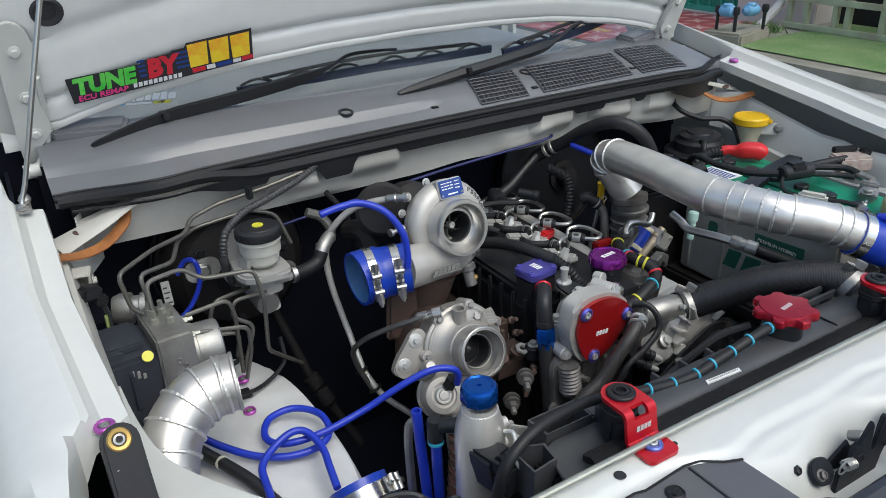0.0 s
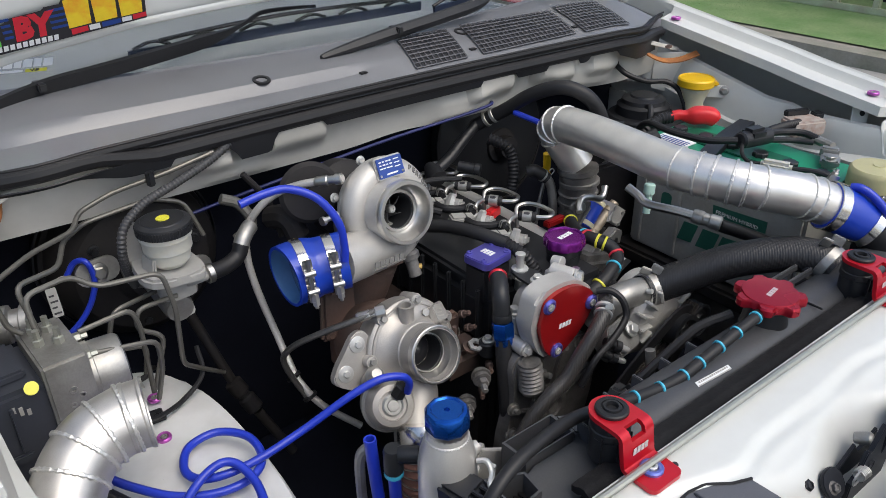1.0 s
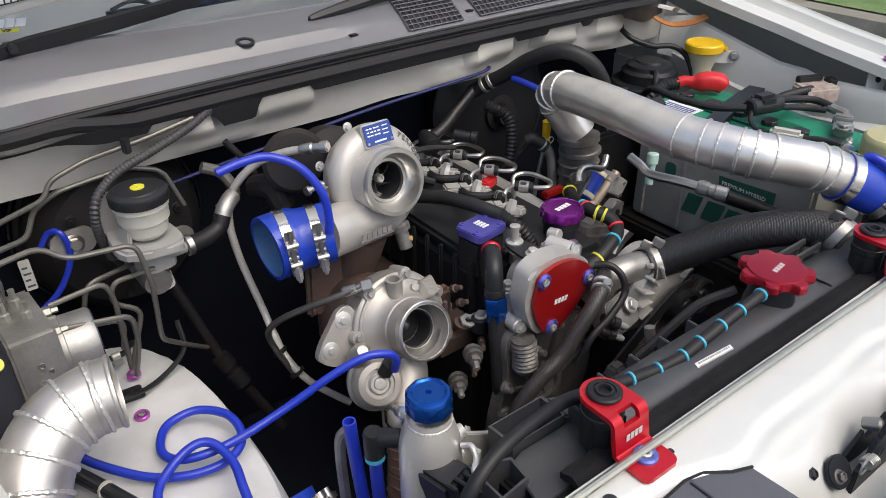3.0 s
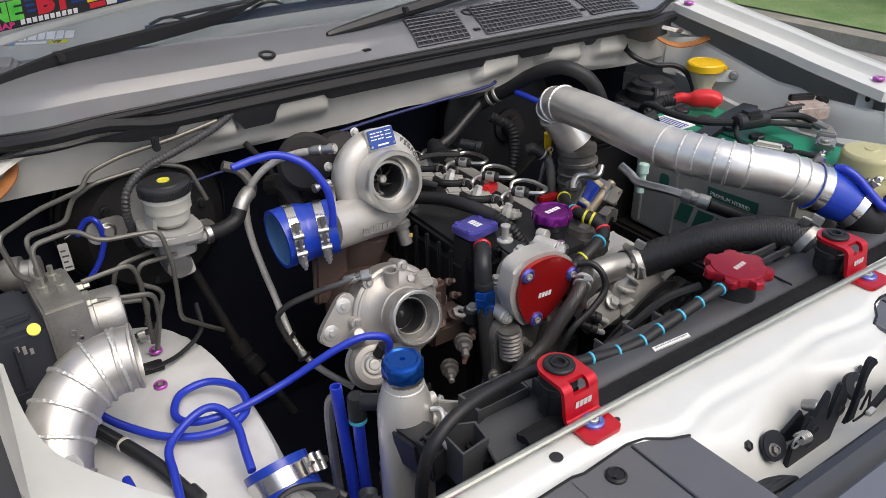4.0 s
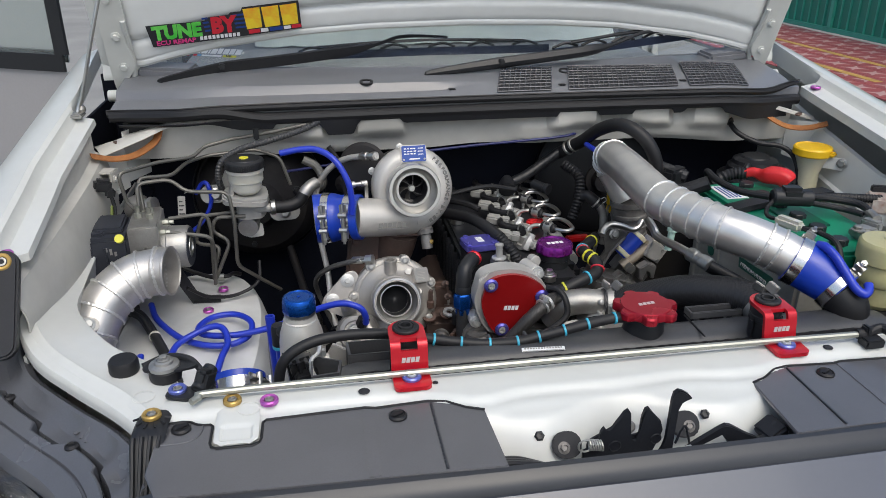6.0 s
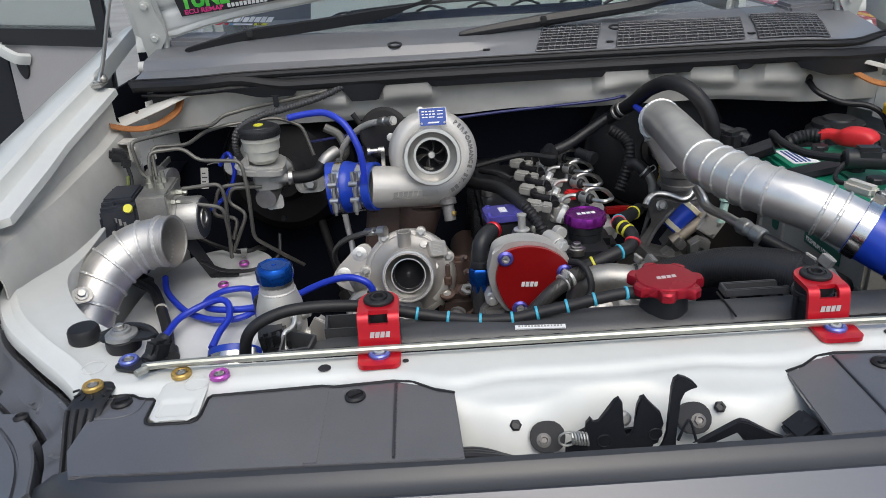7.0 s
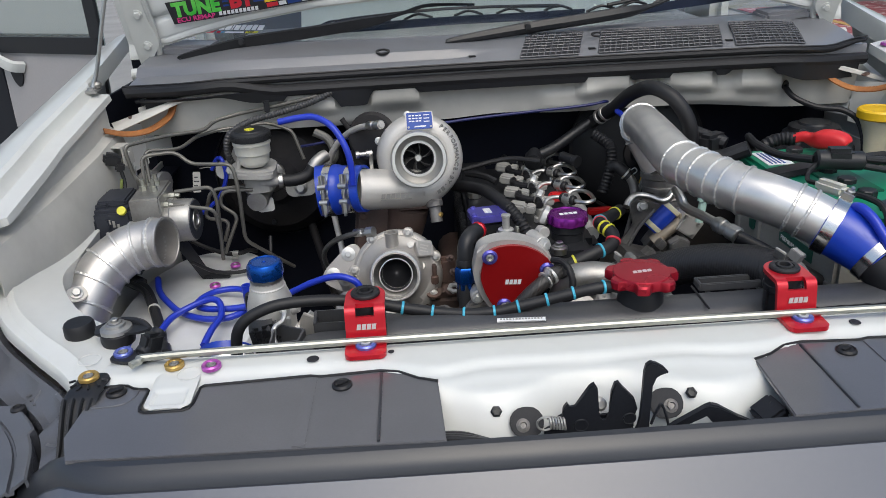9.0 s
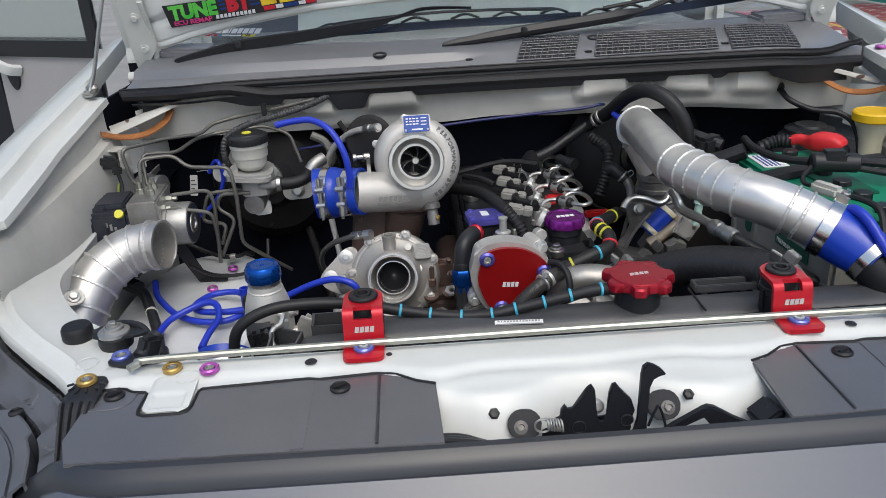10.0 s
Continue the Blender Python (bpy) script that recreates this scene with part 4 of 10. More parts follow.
for side in (-1, 1):
    light = thing("headlight", (side * 0.66, 0.0, 0.75), "dark headlight unit with a clear lens below the wing", "headlight", group="headlights")
    bm = B()
    poly = [(-0.78, 0.26), (-0.70, 0.165), (-0.60, 0.060), (-0.545, -0.005), (-0.525, -0.06), (-0.56, -0.110), (-0.66, -0.02), (-0.80, 0.14)]
    prism(bm, [(-side * x, y) for x, y in poly], 0.15, pose(0, 0, 0.745), 0.008)
    part("housing", bm, BLACK, light)
    bm = B()
    rim = spline([(-0.80, 0.300, 0), (-0.752, 0.236, 0), (-0.708, 0.148, 0), (-0.643, 0.078, 0), (-0.581, 0.018, 0), (-0.548, -0.030, 0), (-0.528, -0.085, 0)], 8)
    prof = [(-0.010, 0.930), (-0.008, 0.960), (0.000, 0.9665), (0.004, 0.965), (0.010, 0.956), (0.020, 0.950), (0.0285, 0.9505), (0.0298, 0.946), (0.0302, 0.918), (0.0350, 0.918), (0.0354, 0.950), (0.0362, 0.9560), (0.0385, 0.9575), (0.0570, 0.9530), (0.0580, 0.9490), (0.0600, 0.9490), (0.0612, 0.9530), (0.0820, 0.9450), (0.0836, 0.9400), (0.0850, 0.885)]
    step = [0, 10, 14, 15, 23, 24, 28, 29, 36, 37, 48]
    jog = [0.010, 0.010, 0.010, 0.0, 0.0, 0.010, 0.010, 0.0, 0.0, 0.006, 0.006]

    def bowl(u, v):
        off, z = prof[v]
        q = rim[u]
        if 0.028 < off < 0.040:
            off += interp(u, step, jog)
        rise = 0.012 * ease(30, 0, u) + 0.004 * math.sin(u * 0.9) * ease(0.004, 0.012, off) * ease(0.028, 0.020, off)
        return Vector((-side * (q.x - 0.79 * off), q.y - 0.62 * off, z + rise))
    sheet(bm, bowl, list(range(len(rim))), list(range(len(prof))), 0.003)
    part("moulded_top", bm, LAMP, light, "moulded dark grey housing top with ribs")
    bm = B()
    for x, y in ((-0.728, 0.122), (-0.625, 0.010)):
        lathe(bm, (-side * x, y, 0.950), (0, 0, 1), [(0.008, 0), (0.008, 0.008), (0.005, 0.010), (0.004, 0.008)], 14)
    part("adjuster", bm, RUBBER, light)
    bm = B()
    for i in range(3):
        box(bm, (-side * (-0.628 + 0.008 * i), 0.040 - 0.009 * i, 0.9535), (0.0045, 0.0055, 0.001), (0, 0, side * 35), 0)
    part("moulded_mark", bm, COVER, light)
    bm = B()
    line = spline([(-0.875, 0.240, 0), (-0.775, 0.095, 0), (-0.655, -0.030, 0), (-0.595, -0.125, 0)], 4)
    sheet(bm, lambda i, k: Vector((-side * line[i].x, line[i].y - 0.03 * math.sin(k * math.pi), 0.925 - 0.19 * k)), list(range(len(line))), lin(0, 1, 6), 0.004)
    part("lens", bm, CLEAR, light)
    bm = B()
    for x, y in ((-0.76, 0.05), (-0.66, -0.02)):
        lathe(bm, (-side * x, y, 0.85), (-side * -0.5, -0.85, 0), [(0.02, -0.03), (0.05, 0.0), (0.065, 0.03), (0.06, 0.03), (0.018, -0.02)], 20)
    part("reflector", bm, CHROME, light)


# ---- anodised washers with bolts ----
def washer(material, at, label, normal=(0, 0, 1), r=0.0104):
    w = thing("finishing_washer", at, label, "washer", group="anodised washers")
    bm = B()
    lathe(bm, at, normal, [(r, 0), (r, 0.0035), (r * 0.88, 0.0050), (r * 0.62, 0.0044), (r * 0.52, 0.0028), (r * 0.52, 0)], 28, True)
    part("ring", bm, material, w)
    bm = B()
    lathe(bm, at, normal, [(r * 0.50, 0.001), (r * 0.48, 0.0042), (r * 0.30, 0.0046), (r * 0.24, 0.0030), (0, 0.0030)], 14)
    part("bolt", bm, CASTDULL, w)
    return w


for m, at, text in (
        (GOLD, (-0.444, 0.003, 1.001), "gold anodised washer on the white crossmember"),
        (PINK, (-0.403, -0.004, 1.001), "pink anodised washer on the white crossmember"),
        (BLUEWASH, (-0.507, 0.031, 1.004), "blue anodised washer holding the rod bracket"),
                (PINK, (-0.745, 0.252, 1.094), "pink anodised washer on the wing flange"),
        (PINK, (0.746, 0.750, 1.163), "pink anodised washer on the wing flange"),
        (PINK, (0.742, 0.300, 1.101), "pink anodised washer on the wing flange"),
        (GOLD, (0.748, 0.262, 1.104), "gold anodised washer on the headlight bracket"),
        (PINK, (0.505, 0.085, 1.004), "pink anodised washer beside the bonnet stop")):
    washer(m, at, text)
for at in ((-0.527, 0.613, 0.846), (-0.545, 0.525, 0.848)):
    washer(PINK, at, "pink anodised washer on the suspension tower", r=0.0095)

# black headlight brackets with gold washers
for side in (-1, 1):
    br = thing("headlight_bracket", (side * 0.535, -0.05, 0.99), "ribbed black plastic headlight bracket", "bracket", group="headlight brackets")
    run = spline([(0.526, 0.008, 0.996), (0.526, -0.002, 1.0015), (0.527, -0.024, 1.003), (0.528, -0.042, 1.001), (0.529, -0.054, 0.993), (0.530, -0.072, 0.974), (0.532, -0.098, 0.944), (0.535, -0.124, 0.912)], 4)

    def strap(u, v):
        q = run[v]
        half = 0.0180 * math.sqrt(max(0.05, min(1.0, v / 5.0))) - 0.005 * ease(12, 26, v)
        return Vector((side * (q.x + u * half), q.y, q.z - 0.004 * abs(u) ** 6))
    bm = B()
    sheet(bm, strap, lin(-1, 1, 14), list(range(len(run))), 0.006)
    part("bracket_body", bm, BLACK, br)
    bm = B()
    for k in range(4):
        sweep(bm, [strap(-0.75 + 0.5 * k, v) + Vector((0, -0.0012, 0.0012)) for v in range(13, len(run))], 0.0024, 6)
    for k in range(6):
        a = radians(190 + 32 * k)
        sweep(bm, [Vector((side * 0.527 + 0.0135 * math.cos(a), -0.015 + 0.0135 * math.sin(a), 1.0040)), Vector((side * 0.527 + 0.020 * math.cos(a), -0.015 + 0.0205 * math.sin(a), 1.0030))], 0.0013, 5)
    part("rib", bm, BLACK, br)
    washer(GOLD, (side * 0.528, -0.014, 1.0035), "gold anodised washer on the black bracket", r=0.0104)
    br = thing("wing_bracket", (side * 0.73, 0.18, 1.06), "black plastic bracket at the wing's front end", "bracket", group="wing brackets")
    bm = B()
    prism(bm, rounded(0.036 if side < 0 else 0.052, 0.14, 0.0175), 0.014, facing((side * (0.737 if side < 0 else 0.762), 0.196 if side < 0 else 0.206, 1.048), (side * -0.10, -0.80, 0.60), (0, 0.6, 0.80)), 0.003)
    part("bracket_body", bm, LATCH, br)
    if side < 0:
        washer(GOLD, (-0.737, 0.220, 1.098), "gold anodised washer on the black wing bracket", (0.1, -0.80, 0.6), 0.0115)

# ---- bonnet stops and rod ----
for side in (-1, 1):
    bm = B()
    lathe(bm, (side * 0.578, 0.092, 0.999), (0, 0, 1), [(0.0165, 0), (0.0178, 0.003), (0.0174, 0.014), (0.0155, 0.0175), (0.0, 0.0185)], 28)
    single("bonnet_stop", bm, RUBBER, "round black rubber bonnet stop on the inner wing", "rubber stop", group="bonnet stops")
    mt = thing("stop_mount", (side * 0.527, 0.072, 1.0), "rubber mount with a grey steel cup and black bracket", "mount", group="stop mounts")
    bm = B()
    lathe(bm, (side * 0.527, 0.072, 0.998), (0, 0, 1), [(0.0180, 0), (0.0192, 0.005), (0.0186, 0.013), (0.016, 0.015)], 26)
    part("rubber", bm, RUBBER, mt)
    bm = B()
    lathe(bm, (side * 0.527, 0.072, 1.013), (0, 0, 1), [(0.0180, 0), (0.0174, 0.004), (0.0115, 0.006), (0.0110, 0.009), (0.008, 0.010), (0.007, 0.007), (0.0, 0.007)], 24)
    hexbolt(bm, (side * 0.527, 0.072, 1.022), (0, 0, 1), 0.005, 0.006)
    part("cup", bm, CASTDULL, mt)
    bm = B()
    tube(bm, [(side * 0.553, 0.078, 1.012), (side * 0.527, 0.090, 1.016), (side * 0.500, 0.082, 1.015), (side * 0.484, 0.066, 1.006)] + ([(0.47, 0.060, 1.006), (0.452, 0.040, 1.000)] if side > 0 else []), 0.0040, 8)
    prism(bm, smooth_poly([(side * 0.545, 0.062), (side * 0.551, 0.078), (side * 0.530, 0.094), (side * 0.498, 0.086), (side * 0.488, 0.068), (side * 0.510, 0.060)], 4), 0.003, pose(0, 0, 1.0115), 0.001)
    part("arm", bm, BLACK, mt)

rod = thing("prop_rod", (-0.48, 0.01, 1.01), "long zinc-plated bonnet prop rod lying on the crossmember", "rod")
bm = B()
tube(bm, [(-0.487, -0.004, 1.010), (-0.480, 0.004, 1.010), (-0.465, 0.010, 1.011), (-0.30, 0.013, 1.011), (0.0, 0.013, 1.011), (0.20, 0.011, 1.011), (0.345, 0.006, 1.012)], 0.0042, 10)
part("bar", bm, ZINC, rod)
bm = B()
tube(bm, [(0.338, 0.007, 1.012), (0.352, 0.006, 1.013), (0.372, 0.006, 1.018), (0.379, -0.018, 1.018), (0.398, -0.030, 1.018), (0.424, -0.020, 1.018), (0.434, 0.004, 1.018), (0.420, 0.010, 1.018), (0.408, 0.004, 1.018)], 0.0065, 10)
part("grip", bm, RUBBER, rod, "black rubber grip")
bm = B()
box(bm, (0.352, -0.004, 1.006), (0.026, 0.020, 0.012), bev=0.002)
box(bm, (0.350, 0.006, 1.014), (0.008, 0.014, 0.020), bev=0.002)
part("clip", bm, BLACK, rod)
bm = B()
prism(bm, smooth_poly([(-0.520, 0.024), (-0.512, 0.040), (-0.490, 0.036), (-0.470, 0.040), (-0.468, 0.022), (-0.490, 0.012), (-0.508, 0.016)], 4), 0.004, pose(0, 0, 1.0008), 0.001)
box(bm, (-0.4765, 0.034, 1.013), (0.016, 0.026, 0.028), (-22, 10, -28), 0.004)
cyl(bm, (-0.484, 0.022, 1.008), (-0.470, 0.050, 1.020), 0.0085, seg=14, ch=0.001)
part("pivot_bracket", bm, BLACK, rod)

# ---- red radiator mounts ----
def folded(bm, run, half, us, hole, th, o):
    """A bent plate: run gives its section as (y, z), half its half width there; hole(x, y, z) leaves cells out."""
    n = len(run)
    nor = []
    for i in range(n):
        a, b = run[max(i - 1, 0)], run[min(i + 1, n - 1)]
        d = Vector((0, b[0] - a[0], b[1] - a[1])).normalized()
        nor.append(Vector((0, -d.z, d.y)))
    cells = {}
    for i in range(n - 1):
        for j in range(len(us) - 1):
            w = (half(*run[i]) + half(*run[i + 1])) / 2
            cells[i, j] = not hole((us[j] + us[j + 1]) / 2 * w, (run[i][0] + run[i + 1][0]) / 2, (run[i][1] + run[i + 1][1]) / 2)
    made = {}

    def v(i, j, k):
        if (i, j, k) not in made:
            q = Vector(o) + Vector((us[j] * half(*run[i]), *run[i])) + nor[i] * (th / 2 if k else -th / 2)
            made[i, j, k] = bm.verts.new(q)
        return made[i, j, k]
    for (i, j), there in cells.items():
        if not there:
            continue
        bm.faces.new([v(i, j, 1), v(i, j + 1, 1), v(i + 1, j + 1, 1), v(i + 1, j, 1)])
        bm.faces.new([v(i, j, 0), v(i + 1, j, 0), v(i + 1, j + 1, 0), v(i, j + 1, 0)])
        for di, dj, a, b in ((-1, 0, (i, j), (i, j + 1)), (1, 0, (i + 1, j), (i + 1, j + 1)), (0, -1, (i, j), (i + 1, j)), (0, 1, (i, j + 1), (i + 1, j + 1))):
            if not cells.get((i + di, j + dj), False):
                bm.faces.new([v(*a, 0), v(*b, 0), v(*b, 1), v(*a, 1)])
    return bm


def radiator_mount(at):
    m = thing("radiator_mount", at, "red anodised radiator mount bracket with a rubber bush", "bracket", group="radiator mounts")
    x, y, z = at
    w = 0.0222
    run = [(q, 0.0025) for q in (-0.0210, -0.0206, -0.0194, -0.0172, -0.0140, -0.004, 0.006, 0.0105)]
    run += [(0.0138, 0.0030), (0.0160, 0.0046), (0.0172, 0.0075), (0.0184, 0.014), (0.0196, 0.021), (0.0207, 0.0270), (0.0212, 0.0298), (0.0218, 0.0330), (0.0230, 0.0358), (0.0252, 0.0378), (0.0280, 0.0385)]
    run += [(q, 0.0385) for q in (0.0300, 0.036, 0.045, 0.053, 0.059, 0.064, 0.0685, 0.0715, 0.0735, 0.0746, 0.0750)]

    def half(p, q):
        if q < 0.004 and p < -0.013:
            return w - 0.008 + math.sqrt(max(0.0, 0.008 ** 2 - (p + 0.013) ** 2))
        if p > 0.053:
            return max(0.0016, math.sqrt(max(0.0, w * w - (p - 0.053) ** 2)))
        return w
    bm = B()
    folded(bm, run, half, [-1, -0.97, -0.85, -0.70, -0.55, -0.46, -0.2, 0.2, 0.46, 0.55, 0.70, 0.85, 0.97, 1], lambda a, p, q: abs(a) < 0.0101 and q > 0.0296 and p < 0.0300, 0.005, at)
    plate = part("plate", bm, RED, m)
    bm = B()
    box(bm, (x, y + 0.0216, z + 0.0278), (0.0206, 0.0030, 0.0022), (8, 0, 0), 0.0008)
    part("slot_lip", bm, RED, plate)
    bm = B()
    lathe(bm, (x, y + 0.053, z + 0.0412), (0, 0, 1), [(0.0165, 0), (0.0168, 0.0012), (0.0165, 0.0028), (0.0150, 0.0040), (0.0108, 0.0042), (0.0102, 0.0030), (0.0092, 0.0030), (0.0086, 0.0052), (0.0062, 0.0054), (0.0052, 0.0010), (0.0, 0.0010)], 36)
    part("rubber_bush", bm, RUBBER, m)
    bm = B()
    lathe(bm, (x, y + 0.053, z + 0.0358), (0, 0, -1), [(0.0150, 0), (0.0195, 0.002), (0.0205, 0.006), (0.0195, 0.012), (0.0205, 0.013), (0.0205, 0.020), (0.0190, 0.022), (0.0190, 0.050)], 28)
    for a in (200, 250, 300, 340):
        c, n = math.cos(radians(a)), math.sin(radians(a))
        box(bm, (x + 0.0205 * c, y + 0.053 + 0.0205 * n, z + 0.004), (0.004, 0.0016, 0.034), (0, 0, a), 0.0005)
    part("tank_peg", bm, BLACK, m, "ribbed black plastic peg below the bush")
    bm = B()
    lathe(bm, (x, y, z + 0.005), (0, 0, 1), [(0.0115, 0), (0.0115, 0.0026), (0.0100, 0.0042), (0.0082, 0.0044), (0.0062, 0.0032), (0.0060, 0)], 28, True)
    part("bolt_washer", bm, BLUEWASH, m)
    bm = B()
    lathe(bm, (x, y, z + 0.005), (0, 0, 1), [(0.0058, 0), (0.0056, 0.0050), (0.0046, 0.0056), (0.0030, 0.0056), (0.0027, 0.0036), (0, 0.0036)], 14)
    part("bolt", bm, BOLTZ, m)
    bm = B()
    mm = facing((x + 0.001, y + 0.0158, z + 0.0195), (0, -0.985, 0.17))
    for k in range(4):
        prism(bm, [(-0.0110 + 0.0055 * k, -0.0032), (-0.0066 + 0.0055 * k, -0.0032), (-0.0054 + 0.0055 * k, 0.0032), (-0.0098 + 0.0055 * k, 0.0032)], 0.0004, mm)
        prism(bm, [(-0.0090 + 0.0055 * k, 0.0), (-0.0067 + 0.0055 * k, 0.0), (-0.0064 + 0.0055 * k, 0.0012), (-0.0087 + 0.0055 * k, 0.0012)], 0.0007, mm)
    part("printed_mark", bm, MARK, m)
    return m


mount = radiator_mount((-0.239, 0.011, 1.001))
copy_thing(mount, pose(0.239, 0.006, 1.001))

# ---- bonnet latch ----
latch = thing("bonnet_latch", (0.0, -0.09, 0.94), "black steel bonnet latch with a safety hook and spring", "latch")
bm = B()
prism(bm, [(-0.0638, 0.9320), (-0.0627, 0.9617), (-0.0496, 0.9686), (-0.0458, 0.9748), (-0.0447, 0.9859), (-0.0409, 0.9914), (-0.0376, 0.9865), (-0.0332, 0.9872), (-0.0256, 0.9997), (-0.0196, 1.0093), (-0.0153, 1.0121), (-0.0120, 1.0066), (-0.0104, 0.9859), (-0.0098, 0.9734), (-0.0065, 0.9679), (-0.0022, 0.9693), (0.0005, 0.9762), (0.0016, 1.0010), (0.0044, 1.0107), (0.0082, 1.0121), (0.0125, 1.0059), (0.0240, 0.9928), (0.0278, 0.9803), (0.0240, 0.9665), (0.0158, 0.9514), (0.0147, 0.9320)], 0.005, facing((0, -0.096, 0), (0, -1, 0)), 0.0012)
lp = part("latch_plate", bm, LATCH, latch)
for x, z, r in ((-0.0275, 0.966, 0.0075), (0.0200, 0.970, 0.0070)):
    bm = B()
    lathe(bm, (x, -0.1005, z), (0, -1, 0), [(r, 0), (r * 0.97, 0.0010), (r * 0.86, 0.0016), (r * 0.80, 0.0010), (0, 0.0010)], 20)
    part("pivot_rivet", bm, LATCH, lp)
bm = B()
prism(bm, rounded(0.007, 0.0035, 0.0016), 0.0006, facing((-0.0310, -0.1012, 0.9460), (0, -1, 0)))
part("slot", bm, INK_HOLE, lp)
bm = B()
prism(bm, [(-0.058, 0.925), (-0.050, 0.960), (-0.022, 0.976), (-0.012, 0.960), (0.006, 0.962), (0.028, 0.970), (0.034, 0.925)], 0.004, facing((0, -0.078, 0), (0, -1, 0)), 0.001)
part("back_plate", bm, LATCH, latch)
bm = B()
lathe(bm, (-0.0065, -0.085, 0.978), (0.15, -0.9, 0.4), [(0.006, -0.012), (0.0075, 0.0), (0.0070, 0.004), (0.004, 0.006)], 12)
part("catch", bm, CASTDULL, latch)
bm = B()
prism(bm, [(0.0220, 0.9541), (0.0262, 0.9638), (0.0284, 0.9748), (0.0290, 1.0010), (0.0294, 1.0250), (0.0310, 1.0340), (0.0352, 1.0372), (0.0412, 1.0350), (0.0478, 1.0306), (0.0527, 1.0250), (0.0521, 1.0232), (0.0452, 1.0240), (0.0402, 1.0208), (0.0383, 1.0110), (0.0374, 0.9748), (0.0386, 0.9541)], 0.005, facing((0, -0.104, 0), (0, -1, 0)), 0.0016)
part("safety_hook", bm, LATCH, latch)
bm = B()
coil = [Vector((-0.0595 + 0.0165 * t / 60, -0.103 + 0.0058 * math.cos(t * 2 * math.pi * 6 / 60), 0.9735 + 0.0058 * math.sin(t * 2 * math.pi * 6 / 60) - 0.003 * t / 60)) for t in range(61)]
sweep(bm, coil, 0.0011, 6)
tube(bm, [(-0.0595, -0.103, 0.9795), (-0.066, -0.104, 0.9800), (-0.0705, -0.104, 0.9760), (-0.0700, -0.104, 0.9690), (-0.0640, -0.104, 0.9655), (-0.058, -0.104, 0.9665)], 0.0011, 6)
part("spring", bm, SPRING, latch)
bm = B()
tube(bm, [(0.0300, -0.112, 0.9580), (0.0385, -0.112, 0.9575), (0.0540, -0.112, 0.9590), (0.0560, -0.112, 0.9640), (0.0480, -0.112, 0.9900), (0.0440, -0.112, 0.9880), (0.0380, -0.112, 0.9700)], 0.0014, 6)
part("hook_spring", bm, LATCH, latch)
for x, y, z in ((-0.083, -0.0880, 0.960), (0.063, -0.0890, 0.972)):
    bm = B()
    prism(bm, rounded(0.034, 0.030, 0.0145), 0.004, facing((x + (0.004 if x < 0 else -0.004), y, z + 0.004), (0, -0.76, 0.65)), 0.001)
    part("ear", bm, LATCH, latch)
    bm = B()
    lathe(bm, (x, y - 0.0040, z + 0.0035), (0, -0.76, 0.65), [(0.0070, 0), (0.0070, 0.0014), (0.0050, 0.0022)], 24)
    lathe(bm, (x, y - 0.0040, z + 0.0035), (0, -0.76, 0.65), [(0.0050, 0.002), (0.0050, 0.0058), (0.0034, 0.0062), (0.0028, 0.0045), (0, 0.0045)], 6)
    part("latch_bolt", bm, DARKCAST, latch)
bm = B()
box(bm, (0.0500, -0.118, 0.9655), (0.012, 0.006, 0.006), (0, -10, 0), 0.001)
part("lever_tip", bm, BOLTZ, latch)
bm = B()
prism(bm, [(0.0450, 0.9610), (0.0500, 0.9600), (0.0620, 0.9640), (0.0900, 0.9810), (0.1000, 0.9650), (0.1350, 0.9560), (0.1440, 0.9580), (0.1480, 0.9640), (0.1380, 0.9660), (0.1200, 0.9760), (0.1000, 0.9890), (0.0930, 0.9910), (0.0880, 0.9890), (0.0600, 0.9720)], 0.006, facing((0, -0.112, 0), (0, -1, 0)), 0.0015)
box(bm, (0.1530, -0.112, 0.9740), (0.026, 0.030, 0.014), (0, -32, 12), 0.003)
tube(bm, [(0.134, -0.116, 0.963), (0.146, -0.116, 0.970), (0.158, -0.110, 0.982)], 0.0045, 8)
part("release_lever", bm, LATCH, latch)
for x, y, z in ((-0.108, -0.079, 0.973), (0.087, -0.0815, 0.981)):
    bm = B()
    lathe(bm, (x, y, z), (0, -0.70, 0.71), [(0.0060, 0), (0.0060, 0.0010), (0.0050, 0.0016), (0.0042, 0.0030), (0.0028, 0.0032), (0.0026, 0.0020), (0, 0.0020)], 6)
    single("plastic_nut", bm, BLACK, "black plastic clip nut beside the bonnet latch", "clip", group="clip nuts")
bm = B()
for k in range(3):
    tube(bm, [(-0.185, -0.122 - 0.006 * k, 0.980), (-0.159, -0.122 - 0.006 * k, 0.981 + 0.002 * k), (-0.143, -0.122 - 0.006 * k, 0.979 + 0.002 * k), (-0.126, -0.123 - 0.005 * k, 0.973 + 0.003 * k), (-0.108, -0.124 - 0.004 * k, 0.965 + 0.003 * k), (-0.07, -0.130, 0.945), (0.15, -0.130, 0.94)], 0.0042, 8)
single("latch_cable", bm, RUBBER, "black release cables running under the grille edge", "cable")

# ---- wipers ----


